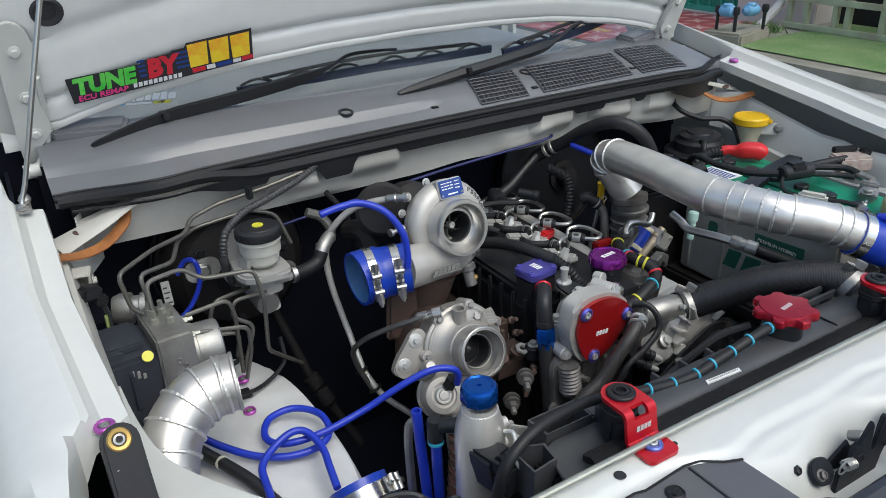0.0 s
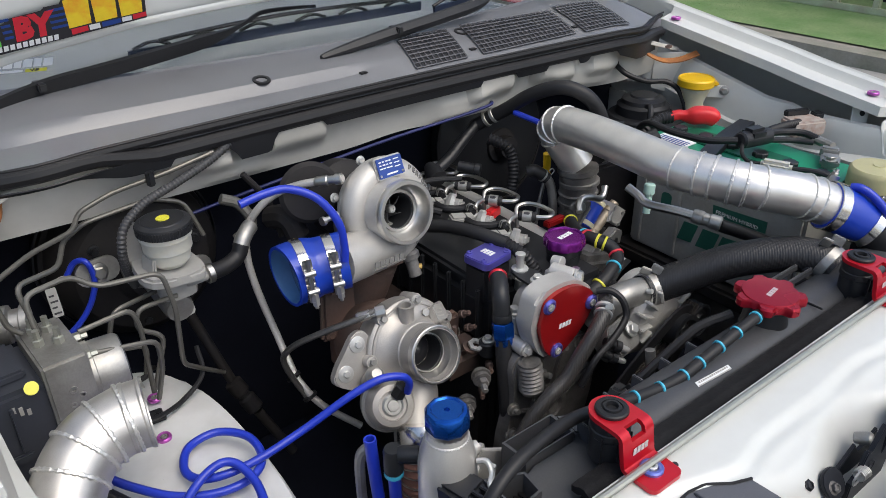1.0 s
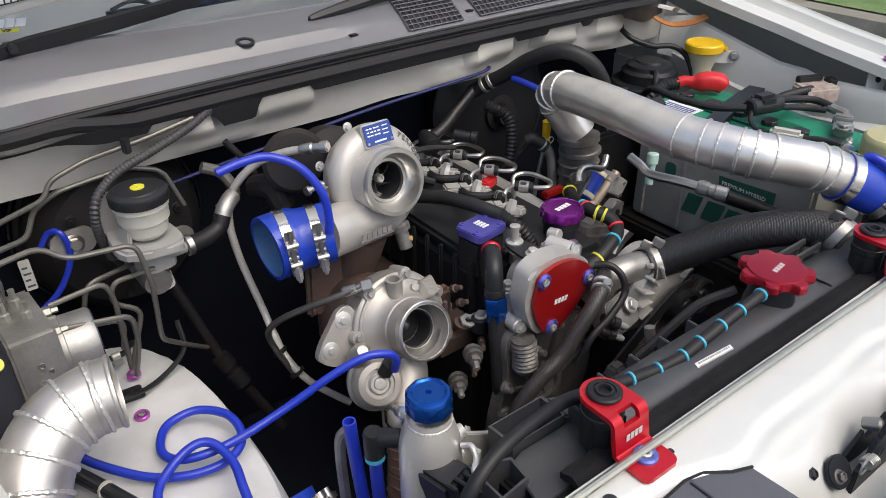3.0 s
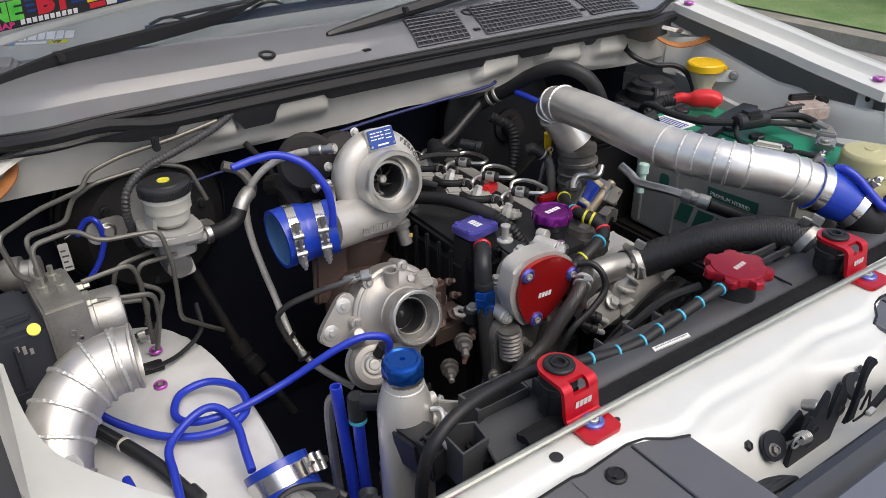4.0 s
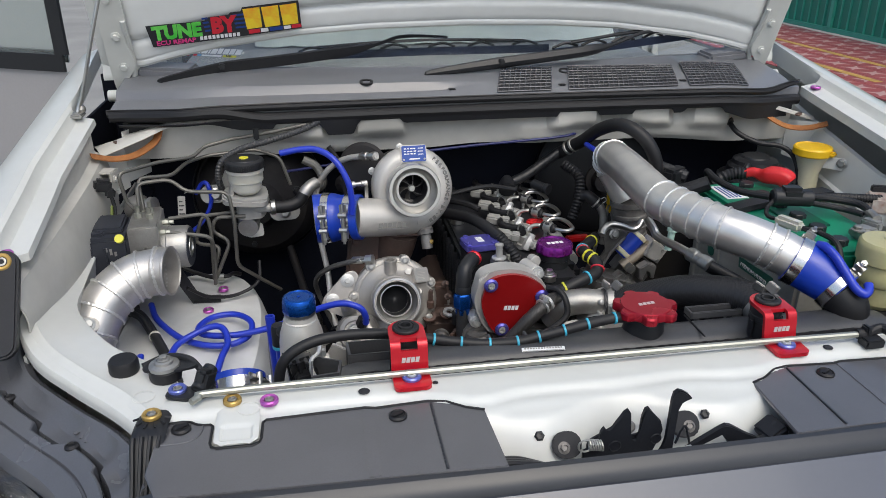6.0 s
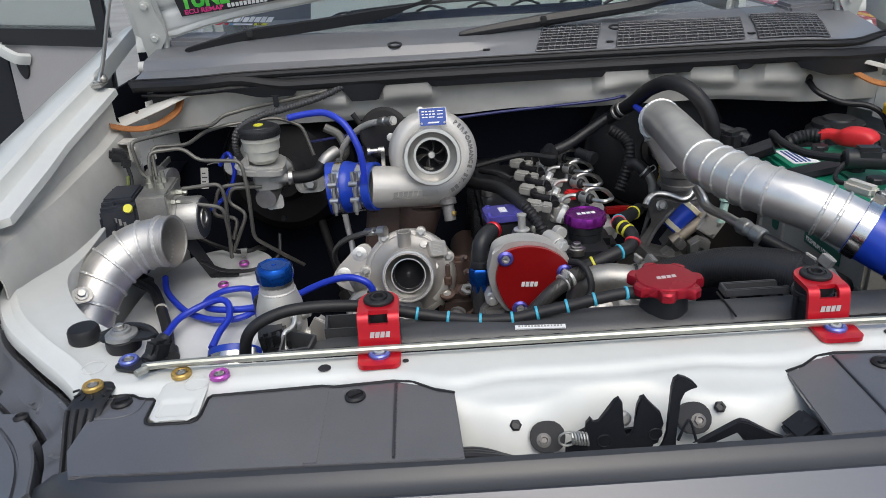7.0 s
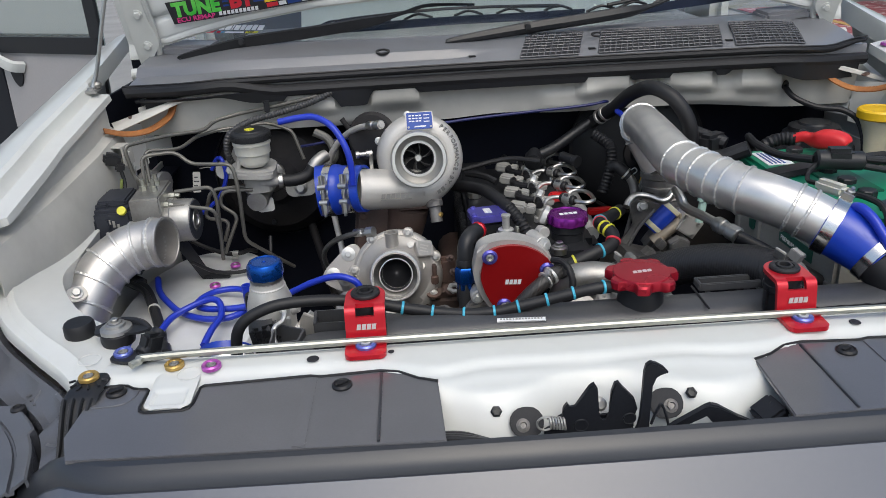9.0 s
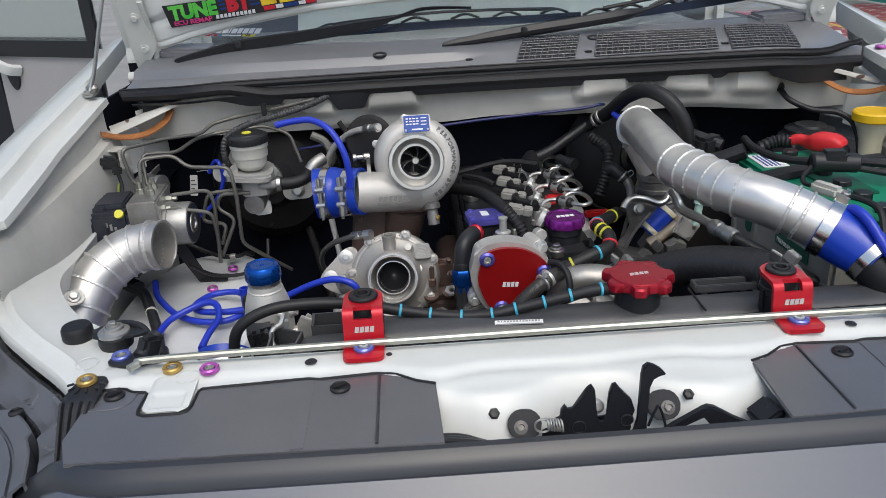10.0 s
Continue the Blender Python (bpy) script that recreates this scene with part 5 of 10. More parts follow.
for pts, blade in (
        ([(-0.640, 0.880, 1.196), (-0.628, 0.882, 1.199), (-0.516, 0.905, 1.216), (-0.420, 0.912, 1.224), (-0.330, 0.918, 1.232), (-0.241, 0.925, 1.242), (-0.185, 0.940, 1.252), (-0.139, 0.962, 1.262), (-0.09, 0.966, 1.262), (-0.03, 0.965, 1.258)], ((-0.366, 0.975, 1.226), (-0.239, 0.968, 1.229), (-0.089, 0.963, 1.232), (0.06, 0.962, 1.232), (0.205, 0.968, 1.232))),
        ([(-0.098, 0.832, 1.203), (-0.084, 0.834, 1.206), (0.062, 0.846, 1.220), (0.170, 0.856, 1.229), (0.262, 0.868, 1.237), (0.325, 0.890, 1.244), (0.404, 0.925, 1.262), (0.45, 0.942, 1.264), (0.48, 0.955, 1.258)], ((0.20, 0.915, 1.232), (0.34, 0.928, 1.240), (0.50, 0.975, 1.247), (0.66, 1.045, 1.252)))):
    wp = thing("wiper", pts[0], "black windscreen wiper resting on the glass", "wiper", group="wipers")
    bm = B()
    sweep(bm, spline(pts, 8), lambda s, m: 0.003 + 0.0080 * ease(0.02, 0.26, s) - 0.0075 * ease(0.50, 0.66, s), shape=[(1, -0.30), (1, 0.45), (0.55, 0.95), (-0.55, 0.95), (-1, 0.45), (-1, -0.30)])
    arm = part("arm", bm, BLACK, wp)
    bm = B()
    j = Vector(pts[2])
    box(bm, j + Vector((0, 0, 0.004)), (0.012, 0.030, 0.012), (0, 0, 8), 0.002)
    part("arm_hinge", bm, BLACK, arm)
    bm = B()
    line = spline(blade, 10)
    sweep(bm, line, 1.0, shape=[(-0.0012, -0.013), (0.0012, -0.013), (0.0034, -0.004), (0.0034, 0.004), (-0.0034, 0.004), (-0.0034, -0.004)])
    blade_part = part("blade", bm, BLADE, wp, "blue-black rubber blade")
    n = len(line)
    bm = B()
    sweep(bm, [line[int((n - 1) * f)] + Vector((0, -0.004, 0.010 + 0.012 * math.sin(f * math.pi))) for f in (0.10, 0.2, 0.35, 0.5, 0.65, 0.8, 0.90)], 0.0040, 8)
    for f in (0.08, 0.26, 0.42, 0.58, 0.74, 0.92):
        q = line[int((n - 1) * f)]
        d = (line[min(n - 1, int((n - 1) * f) + 1)] - line[max(0, int((n - 1) * f) - 1)]).normalized()
        tube(bm, [q - d * 0.030 + Vector((0, 0, 0.005)), q + Vector((0, -0.004, 0.014)), q + d * 0.030 + Vector((0, 0, 0.005))], 0.0030, 6)
    part("blade_bridge", bm, BLACK, blade_part)

# ---- decals ----
sm = facing(Vector((-0.645, 0.920, 1.262)), (0, -0.93, -0.37), Vector((-0.10, -0.37, 0.93)))
decal = thing("bonnet_decal", (-0.5, 0.91, 1.30), "black decal with green, red and gold block letters", "decal")
bm = B()
prism(bm, [(-0.004, -0.004), (0.09, -0.003), (0.30, 0.003), (0.303, 0.064), (0.19, 0.062), (0.185, 0.054), (0.165, 0.054), (0.16, 0.050), (0.115, 0.048), (0.11, 0.042), (-0.006, 0.044)], 0.0006, sm)
part("backing", bm, INK_HOLE, decal)
part("green_word", words("TUNE", 0.040, sm @ pose(0.002, 0.012, 0.0008), 0.0003, 0.12, squeeze=0.93, bold=0.0022), STKGREEN, decal)
part("red_word", words("BY", 0.046, sm @ pose(0.119, 0.014, 0.0008), 0.0003, 0.12, squeeze=0.90, bold=0.0028), STKRED, decal)
bm = B()
for k in range(3):
    prism(bm, [(0.190 + 0.037 * k, 0.014), (0.221 + 0.037 * k, 0.015), (0.224 + 0.037 * k, 0.059), (0.190 + 0.037 * k, 0.058)], 0.0006, sm @ pose(0, 0, 0.0006))
part("gold_bar", bm, STKYEL, decal)
part("small_words", words("ECU REMAP", 0.0135, sm @ pose(0.004, -0.001, 0.0008), 0.0003, 0.1, squeeze=1.12, bold=0.0004), STKPINK, decal)
bm = B()
for k in range(10):
    prism(bm, [(0.092 + 0.0083 * k, 0.001), (0.098 + 0.0083 * k, 0.001), (0.099 + 0.0083 * k, 0.009), (0.093 + 0.0083 * k, 0.009)], 0.0005, sm @ pose(0, 0, 0.0006))
part("pale_bar", bm, PAPER, decal)
bm = B()
for k in range(4):
    prism(bm, [(0.106, 0.018 + 0.009 * k), (0.118, 0.018 + 0.009 * k), (0.118, 0.022 + 0.009 * k), (0.106, 0.022 + 0.009 * k)], 0.0004, sm @ pose(0, 0, 0.0004))
    prism(bm, [(0.168, 0.018 + 0.009 * k), (0.19, 0.018 + 0.009 * k), (0.19, 0.022 + 0.009 * k), (0.168, 0.022 + 0.009 * k)], 0.0004, sm @ pose(0, 0, 0.0004))
prism(bm, [(0.235, 0.004), (0.262, 0.005), (0.262, 0.012), (0.235, 0.012)], 0.0005, sm @ pose(0, 0, 0.0005))
part("blue_stripe", bm, LABELBLUE, decal)
bm = B()
prism(bm, [(0.192, 0.003), (0.215, 0.004), (0.215, 0.012), (0.192, 0.012)], 0.0005, sm @ pose(0, 0, 0.0005))
prism(bm, [(0.280, 0.005), (0.300, 0.006), (0.300, 0.013), (0.280, 0.013)], 0.0005, sm @ pose(0, 0, 0.0005))
part("red_stripe", bm, STKRED, decal)
bm = B()
prism(bm, [(0.217, 0.004), (0.232, 0.004), (0.232, 0.012), (0.217, 0.012)], 0.0005, sm @ pose(0, 0, 0.0005))
prism(bm, [(0.264, 0.005), (0.278, 0.005), (0.278, 0.012), (0.264, 0.012)], 0.0005, sm @ pose(0, 0, 0.0005))
part("white_stripe", bm, PAPER, decal)

DX = (Vector((-0.479, 0.963, 1.2205)) - Vector((-0.606, 0.998, 1.2235))).normalized()
DN = DX.cross(Vector((-0.477, 0.992, 1.2430)) - Vector((-0.479, 0.963, 1.2205))).normalized()
wm = facing(Vector((-0.615, 0.9945, 1.2215)), DN, DN.cross(DX)) @ Matrix.Scale(0.80, 4)
wd = thing("windscreen_decal", (-0.55, 0.98, 1.23), "white, red and yellow decal at the foot of the windscreen", "decal")
bm = B()
for k, (x, w, y, h) in enumerate(((0.045, 0.014, 0.016, 0.016), (0.062, 0.016, 0.016, 0.018), (0.081, 0.004, 0.016, 0.018), (0.088, 0.015, 0.016, 0.017), (0.106, 0.012, 0.016, 0.019), (0.121, 0.015, 0.016, 0.018), (0.139, 0.013, 0.016, 0.019), (0.155, 0.016, 0.016, 0.018))):
    prism(bm, [(x, y), (x + w, y), (x + w + 0.004, y + h), (x + 0.004, y + h)], 0.0004, wm @ pose(0, 0, 0.009))
prism(bm, [(0.066, 0.006), (0.120, 0.006), (0.121, 0.011), (0.067, 0.011)], 0.0004, wm @ pose(0, 0, 0.009))
part("white_bar", bm, DECALWHITE, wd)
bm = B()
prism(bm, [(0.0, 0.006), (0.030, 0.006), (0.040, 0.017), (0.030, 0.017), (0.014, 0.010)], 0.0004, wm @ pose(0, 0, 0.009))
prism(bm, [(0.042, 0.006), (0.052, 0.006), (0.053, 0.012), (0.043, 0.012)], 0.0004, wm @ pose(0, 0, 0.0094))
part("red_bar", bm, STKRED, wd)
bm = B()
prism(bm, [(0.054, 0.006), (0.064, 0.006), (0.065, 0.012), (0.055, 0.012)], 0.0004, wm @ pose(0, 0, 0.009))
part("blue_bar", bm, METER, wd)
bm = B()
prism(bm, [(0.124, 0.005), (0.160, 0.005), (0.162, 0.012), (0.126, 0.012)], 0.0004, wm @ pose(0, 0, 0.009))
yb = part("yellow_bar", bm, YBAND, wd)
part("bar_words", words("VIP", 0.0085, wm @ pose(0.133, 0.0056, 0.0096), 0.0002, squeeze=1.35, bold=0.0003), INK_HOLE, yb)

# ---- open door beside the truck ----
door = thing("side_door", (-0.90, 1.15, 0.45), "white door standing open beside the truck", "door")
DD, DN = Vector((-0.90, 0.436, 0)), Vector((-0.436, -0.90, 0))


def dpt(a, z, off=0.0):
    p = Vector((-0.89, 1.13, z)) + DD * a + DN * off
    return p


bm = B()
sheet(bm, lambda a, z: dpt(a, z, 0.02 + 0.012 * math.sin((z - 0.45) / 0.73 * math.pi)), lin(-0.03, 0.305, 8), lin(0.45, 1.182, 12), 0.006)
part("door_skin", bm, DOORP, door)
bm = B()
sheet(bm, lambda a, z: dpt(a, z, 0.018), lin(0.318, 1.08, 6), lin(0.45, 1.182, 4), 0.006)
part("rear_panel", bm, LATCH, door, "dark trim panel behind the door's edge")
bm = B()
for z0, z1, a0, a1 in ((1.184, 1.222, -0.03, 1.08), (1.60, 1.64, -0.03, 1.06), (1.222, 1.60, -0.045, -0.012), (1.222, 1.62, 1.02, 1.07)):
    sheet(bm, lambda a, z: dpt(a, z, 0.026), lin(a0, a1, 4), lin(z0, z1, 4), 0.008)
part("window_frame", bm, BLACK, door)
# pale half-metal pane: the sky's reflection is put into its colour
bm = B()
sheet(bm, lambda a, z: dpt(a, z, 0.0), lin(-0.02, 1.03, 3), lin(1.20, 1.61, 3), 0.004)
part("window_glass", bm, mat("sky_paled_side_glass", (0.62, 0.68, 0.66), 0.12, 0.75, var=0.03), door, "pale side window reflecting the sky")
bm = B()
sweep(bm, spline([dpt(0.315, 1.176, 0.030), dpt(0.300, 1.178, 0.052), dpt(0.268, 1.168, 0.058), dpt(0.240, 1.156, 0.054), dpt(0.230, 1.150, 0.030)], 5), 1.0, shape=[(-0.006, -0.012), (0.006, -0.012), (0.008, 0.0), (0.006, 0.012), (-0.006, 0.012), (-0.008, 0.0)])
part("handle", bm, WHITE, door, "white pull handle")
bm = B()
prism(bm, smooth_poly([(-0.018, 0.024), (0.018, 0.016), (0.016, -0.012), (0.0, -0.026), (-0.014, -0.008)], 4), 0.004, facing(dpt(0.258, 1.128, 0.030), DN, (0, 0, 1)), 0.001)
part("handle_cup", bm, BLACK, door)

# ---- clamps and hose fittings ----
def tbolt_clamp(parent, o, axis, r, out, w=0.016):
    """A T-bolt clamp band round a hose; out: the side on which its bolt sits."""
    bm = B()
    lathe(bm, Vector(o) - Vector(axis).normalized() * w / 2, axis, [(r, 0), (r + 0.0016, 0.0006), (r + 0.0016, w - 0.0006), (r, w)], 40, False)
    band = part("clamp_band", bm, CHROME, parent)
    a = Vector(axis).normalized()
    n = Vector(out).normalized()
    n = (n - a * n.dot(a)).normalized()
    t = a.cross(n)
    c = Vector(o) + n * (r + 0.008)
    bm = B()
    cyl(bm, c - t * 0.034, c + t * 0.036, 0.0026, seg=10)
    lathe(bm, c + t * 0.024, t, [(0.0040, 0), (0.0052, 0.001), (0.0052, 0.007), (0.0040, 0.008)], 6)
    for k in (-0.014, 0.012):
        cyl(bm, c + t * k - a * w * 0.52, c + t * k + a * w * 0.52, 0.0048, seg=12)
    lathe(bm, c + t * 0.014, t, [(0.0055, 0), (0.0055, 0.010), (0.0045, 0.011)], 6)
    for k in (-0.024, 0.020):
        q = c + t * k - n * 0.005
        g = bmesh.ops.create_cube(bm, size=1.0, matrix=Matrix.Translation(q) @ Matrix((a, t, n)).transposed().to_4x4() @ Matrix.Diagonal((w * 0.9, 0.016, 0.0025, 1)))
    part("clamp_bolt", bm, STEEL, band)
    return band


def band(bm, line, k, r, w=0.0045):
    """A narrow ring round a hose at point k of its line."""
    a, b = line[max(k - 1, 0)], line[min(k + 1, len(line) - 1)]
    d = (b - a).normalized()
    lathe(bm, line[k] - d * w / 2, d, [(r, 0), (r + 0.0014, 0.0005), (r + 0.0014, w - 0.0005), (r, w)], 16)
    return bm


# ---- upper turbocharger ----
C1, A1 = Vector((-0.170, 0.556, 1.054)), Vector((0.03, -0.975, 0.20)).normalized()
S1, U1, _ = frame_of(A1)
if S1.x < 0:
    S1 = -S1


def on1(x, z, h):
    return C1 + S1 * x + U1 * z + A1 * h


turbo = thing("turbocharger", C1, "large cast aluminium turbocharger with a blue data plate", "turbocharger", group="turbochargers")
bm = B()
scroll = []
for i in range(61):
    t = i / 60
    a = radians(235 - 325 * t)
    R = 0.050 + 0.005 * t
    scroll.append(on1(R * math.cos(a), R * math.sin(a), 0.0))
out_dir = (Vector((-0.275, 0.520, 1.014)) - scroll[-1])
scroll += [scroll[-1] + out_dir * k for k in (0.25, 0.5, 0.75, 1.0)]
sweep(bm, scroll, lambda s, m: 0.0190 + 0.0065 * min(1, s / 0.9) + 0.0095 * ease(0.80, 1.0, s), 22)
lathe(bm, C1, A1, [(0.062, -0.028), (0.066, -0.018), (0.062, 0.002), (0.056, 0.009), (0.0505, 0.0135), (0.0478, 0.017), (0.0464, 0.021), (0.0462, 0.046), (0.0455, 0.048), (0.0455, 0.056), (0.0445, 0.058), (0.0405, 0.058), (0.0395, 0.054), (0.0385, 0.032), (0.0350, 0.030), (0.0345, 0.036), (0.0322, 0.036), (0.0318, 0.012), (0.031, -0.012), (0.0, -0.012)], 48)
housing = part("compressor_housing", bm, CAST, turbo, "cast aluminium compressor housing")
bm = B()
lathe(bm, C1, A1, [(0.0458, 0.046), (0.0464, 0.048), (0.0464, 0.057), (0.0452, 0.0592), (0.0400, 0.0592), (0.0392, 0.056)], 48, True)
lathe(bm, C1, A1, [(0.0300, 0.0325), (0.0300, 0.0375), (0.0262, 0.0375), (0.0262, 0.031)], 40, True)
part("inlet_ring", bm, MACH, housing, "machined bright inlet ring")
bm = B()
lathe(bm, C1, A1, [(0.0393, 0.0555), (0.0372, 0.0420), (0.0300, 0.0335), (0.0268, 0.0315), (0.0268, 0.0290), (0.0400, 0.0300)], 44, True)
part("inlet_cone", bm, MACH, housing, "turned inlet cone")
bm = B()
lathe(bm, C1, A1, [(0.0262, 0.0335), (0.0260, 0.010), (0.0255, -0.010), (0.0245, -0.010), (0.0252, 0.0335)], 40, True)
part("inlet_bore", bm, BORE, housing, "inlet bore darkened for its shade")
bm = B()
lathe(bm, C1, A1, [(0.030, -0.0105), (0.016, -0.004), (0.008, 0.004), (0.0055, 0.010), (0.0055, 0.016), (0.003, 0.019), (0.0, 0.019)], 20)
wheel = part("compressor_wheel", bm, BORE, turbo, "dark compressor wheel with curved blades")
for k in range(6):
    a = 2 * math.pi * k / 6
    rings = []
    bm = B()
    for j in range(6):
        r = 0.005 + 0.0200 * j / 5
        tw = a + 0.5 * (j / 5)
        p, q = on1(r * math.cos(tw), r * math.sin(tw), 0.012 - 0.002 * j / 5), on1(r * math.cos(tw - 0.35), r * math.sin(tw - 0.35), -0.008)
        s = S1 * -math.sin(tw) * 0.0004 + U1 * math.cos(tw) * 0.0004
        rings.append([bm.verts.new(p + s), bm.verts.new(p - s), bm.verts.new(q - s), bm.verts.new(q + s)])
    skin(bm, rings)
    part("blade", bm, DARKCAST, wheel)
bm = B()
lathe(bm, C1, A1, [(0.0062, 0.012), (0.0062, 0.0205), (0.0048, 0.0225), (0.0026, 0.0225), (0.0024, 0.0205), (0, 0.0205)], 12)
part("wheel_nut", bm, BOLTZ, wheel)
bm = B()
for k, a in enumerate((100, 155, 205)):
    r = radians(a)
    hexbolt(bm, on1(0.072 * math.cos(r), 0.072 * math.sin(r), -0.022), A1, 0.0048, 0.006)
part("housing_bolt", bm, BOLTZ, housing)
bm = B()
pm = facing(on1(0.006, 0.0620, 0.0245), (A1 + U1 * 0.22), U1) @ Matrix.Scale(0.93, 4)
prism(bm, rounded(0.050, 0.034, 0.004), 0.014, pm @ pose(0, 0, -0.016), 0.001)
part("plate_pad", bm, CAST, housing)
bm = B()
prism(bm, rounded(0.046, 0.030, 0.002), 0.0012, pm)
plate = part("data_plate", bm, LABELBLUE, turbo, "blue printed data plate")
bm = B()
for j in range(3):
    for q in range(4):
        prism(bm, [(-0.019 + 0.0062 * q, 0.0085 - 0.0050 * j), (-0.0142 + 0.0062 * q - 0.001 * ((q + j) % 2), 0.0085 - 0.0050 * j), (-0.0142 + 0.0062 * q - 0.001 * ((q + j) % 2), 0.0105 - 0.0050 * j), (-0.019 + 0.0062 * q, 0.0105 - 0.0050 * j)], 0.0004, pm @ pose(0, 0, 0.0012))
    prism(bm, [(0.008, 0.009 - 0.0058 * j), (0.018, 0.009 - 0.0058 * j), (0.018, 0.0105 - 0.0058 * j), (0.008, 0.0105 - 0.0058 * j)], 0.0004, pm @ pose(0, 0, 0.0012))
prism(bm, [(-0.010, -0.0115), (0.010, -0.0115), (0.0115, -0.0090), (-0.0085, -0.0090)], 0.0004, pm @ pose(0, 0, 0.0012))
part("plate_bar", bm, PAPER, plate)
bm = B()
for x in (-0.020, 0.020):
    lathe(bm, pm @ Vector((x, -0.011, 0.001)), A1, [(0.0020, 0), (0.0018, 0.001), (0, 0.0012)], 10)
part("rivet", bm, STEEL, plate)
bm = B()
text = "PERFORMANCE-BY-"


def face_h(a, r):
    t = ((235 - math.degrees(a)) % 360) / 325
    tube_r = 0.0190 + 0.0065 * min(1, t)
    return math.sqrt(max(1e-6, tube_r ** 2 - (r - 0.050 - 0.005 * t) ** 2)) + 0.0002


def letter_pose(a, r):
    t = ((235 - math.degrees(a)) % 360) / 325
    h = face_h(a, r)
    rad = S1 * math.cos(a) + U1 * math.sin(a)
    n = (rad * (r - 0.050 - 0.005 * t) + A1 * h).normalized()
    up = (rad - n * n.dot(rad)).normalized()
    return facing(C1 + rad * r + A1 * h + n * 0.0006 - up * 0.0042, n, up)


for k, ch in enumerate(text):
    join(bm, words(ch, 0.0112, letter_pose(radians(50 - 7.0 * k), 0.0660), 0.0012, align="CENTER"))
for k in range(5):
    prism(bm, [(-0.003, 0.001), (0.003, 0.001), (0.003, 0.008), (-0.003, 0.008)], 0.0018, letter_pose(radians(50 - 7.0 * (15 + k)), 0.0660))
part("raised_lettering", bm, LETTER, housing, "raised cast lettering round the housing")
bm = B()
lm = facing(Vector((-0.235, 0.4865, 1.010)), (0, -0.98, 0.1))
for k in range(6):
    prism(bm, [(0.008 * k, -0.004), (0.0065 + 0.008 * k, -0.004), (0.008 + 0.008 * k, 0.004), (0.0015 + 0.008 * k, 0.004)], 0.0016, lm)
prism(bm, [(-0.002, -0.007), (0.05, -0.007), (0.051, -0.0055), (-0.001, -0.0055)], 0.0016, lm)
part("raised_mark", bm, LETTER, housing)
bm = B()
lathe(bm, C1, -A1, [(0.050, 0.026), (0.052, 0.040), (0.038, 0.046), (0.030, 0.07), (0.034, 0.085), (0.050, 0.09), (0.060, 0.10), (0.060, 0.13), (0.03, 0.15)], 32)
part("bearing_housing", bm, DARK, turbo, "dark bearing and turbine housing")
bm = B()
lathe(bm, on1(-0.075, 0.035, -0.075), A1 + Vector((-0.3, 0, 0)), [(0.044, 0), (0.046, 0.006), (0.040, 0.012), (0.02, 0.014), (0, 0.014)], 30)
part("actuator_can", bm, DARK, turbo, "dark round actuator behind the housing")
bm = B()
lathe(bm, on1(-0.078, 0.012, 0.0), Vector((-1, -0.2, 0)), [(0.006, 0), (0.006, 0.010), (0.004, 0.011), (0.004, 0.022), (0.0065, 0.023), (0.0065, 0.028)], 12)
box(bm, on1(-0.080, -0.012, 0.0), (0.006, 0.02, 0.05), bev=0.001)
part("side_fitting", bm, STEEL, turbo)
bm = B()
lathe(bm, (-0.148, 0.530, 0.985), (0.1, -0.3, -0.95), [(0.012, 0), (0.015, 0.004), (0.015, 0.012), (0.010, 0.014), (0.010, 0.04)], 18)
part("oil_drain", bm, DARKCAST, turbo)
bm = B()
cyl(bm, (-0.150, 0.522, 0.962), (-0.135, 0.515, 0.960), 0.0045, seg=8)
part("drain_clip", bm, GOLD, turbo)

# blue coupler on its outlet, with two T-bolt clamps
coupler = thing("silicone_coupler", (-0.31, 0.52, 0.975), "short blue silicone coupler with two steel clamps, open at one end", "coupler")
line = spline([(-0.344, 0.5400, 1.0085), (-0.327, 0.5400, 1.0095), (-0.306, 0.5350, 1.0112), (-0.284, 0.5275, 1.0130), (-0.262, 0.520, 1.015)], 5)
bm = B()
hollow(bm, line, lambda s, m: 0.0437 - 0.0035 * ease(0.45, 0.6, s), 0.0045, 44)
part("hose_wall", bm, BLUE, coupler)
bm = B()
sweep(bm, [q + Vector((0.0006, 0, 0)) for q in line], lambda s, m: 0.0389 - 0.0035 * ease(0.45, 0.6, s), 36, False)
part("lining", bm, BLUEIN, coupler)
tbolt_clamp(coupler, (-0.320, 0.5385, 1.0100), (0.98, -0.20, 0.07), 0.0437, (0.0, -1, 0.15), 0.014)
tbolt_clamp(coupler, (-0.281, 0.5265, 1.0132), (0.95, -0.31, 0.07), 0.0402, (0.0, -1, 0.15), 0.014)

bm = B()
tube(bm, [(-0.280, 0.487, 1.034), (-0.279, 0.487, 1.056), (-0.284, 0.489, 1.092), (-0.303, 0.503, 1.126), (-0.332, 0.522, 1.141), (-0.362, 0.529, 1.1405), (-0.395, 0.531, 1.135)], 0.0054, 14)
single("vacuum_hose", bm, VAC, "blue vacuum hose curling over the coupler with a cut end", "hose", group="vacuum hoses")

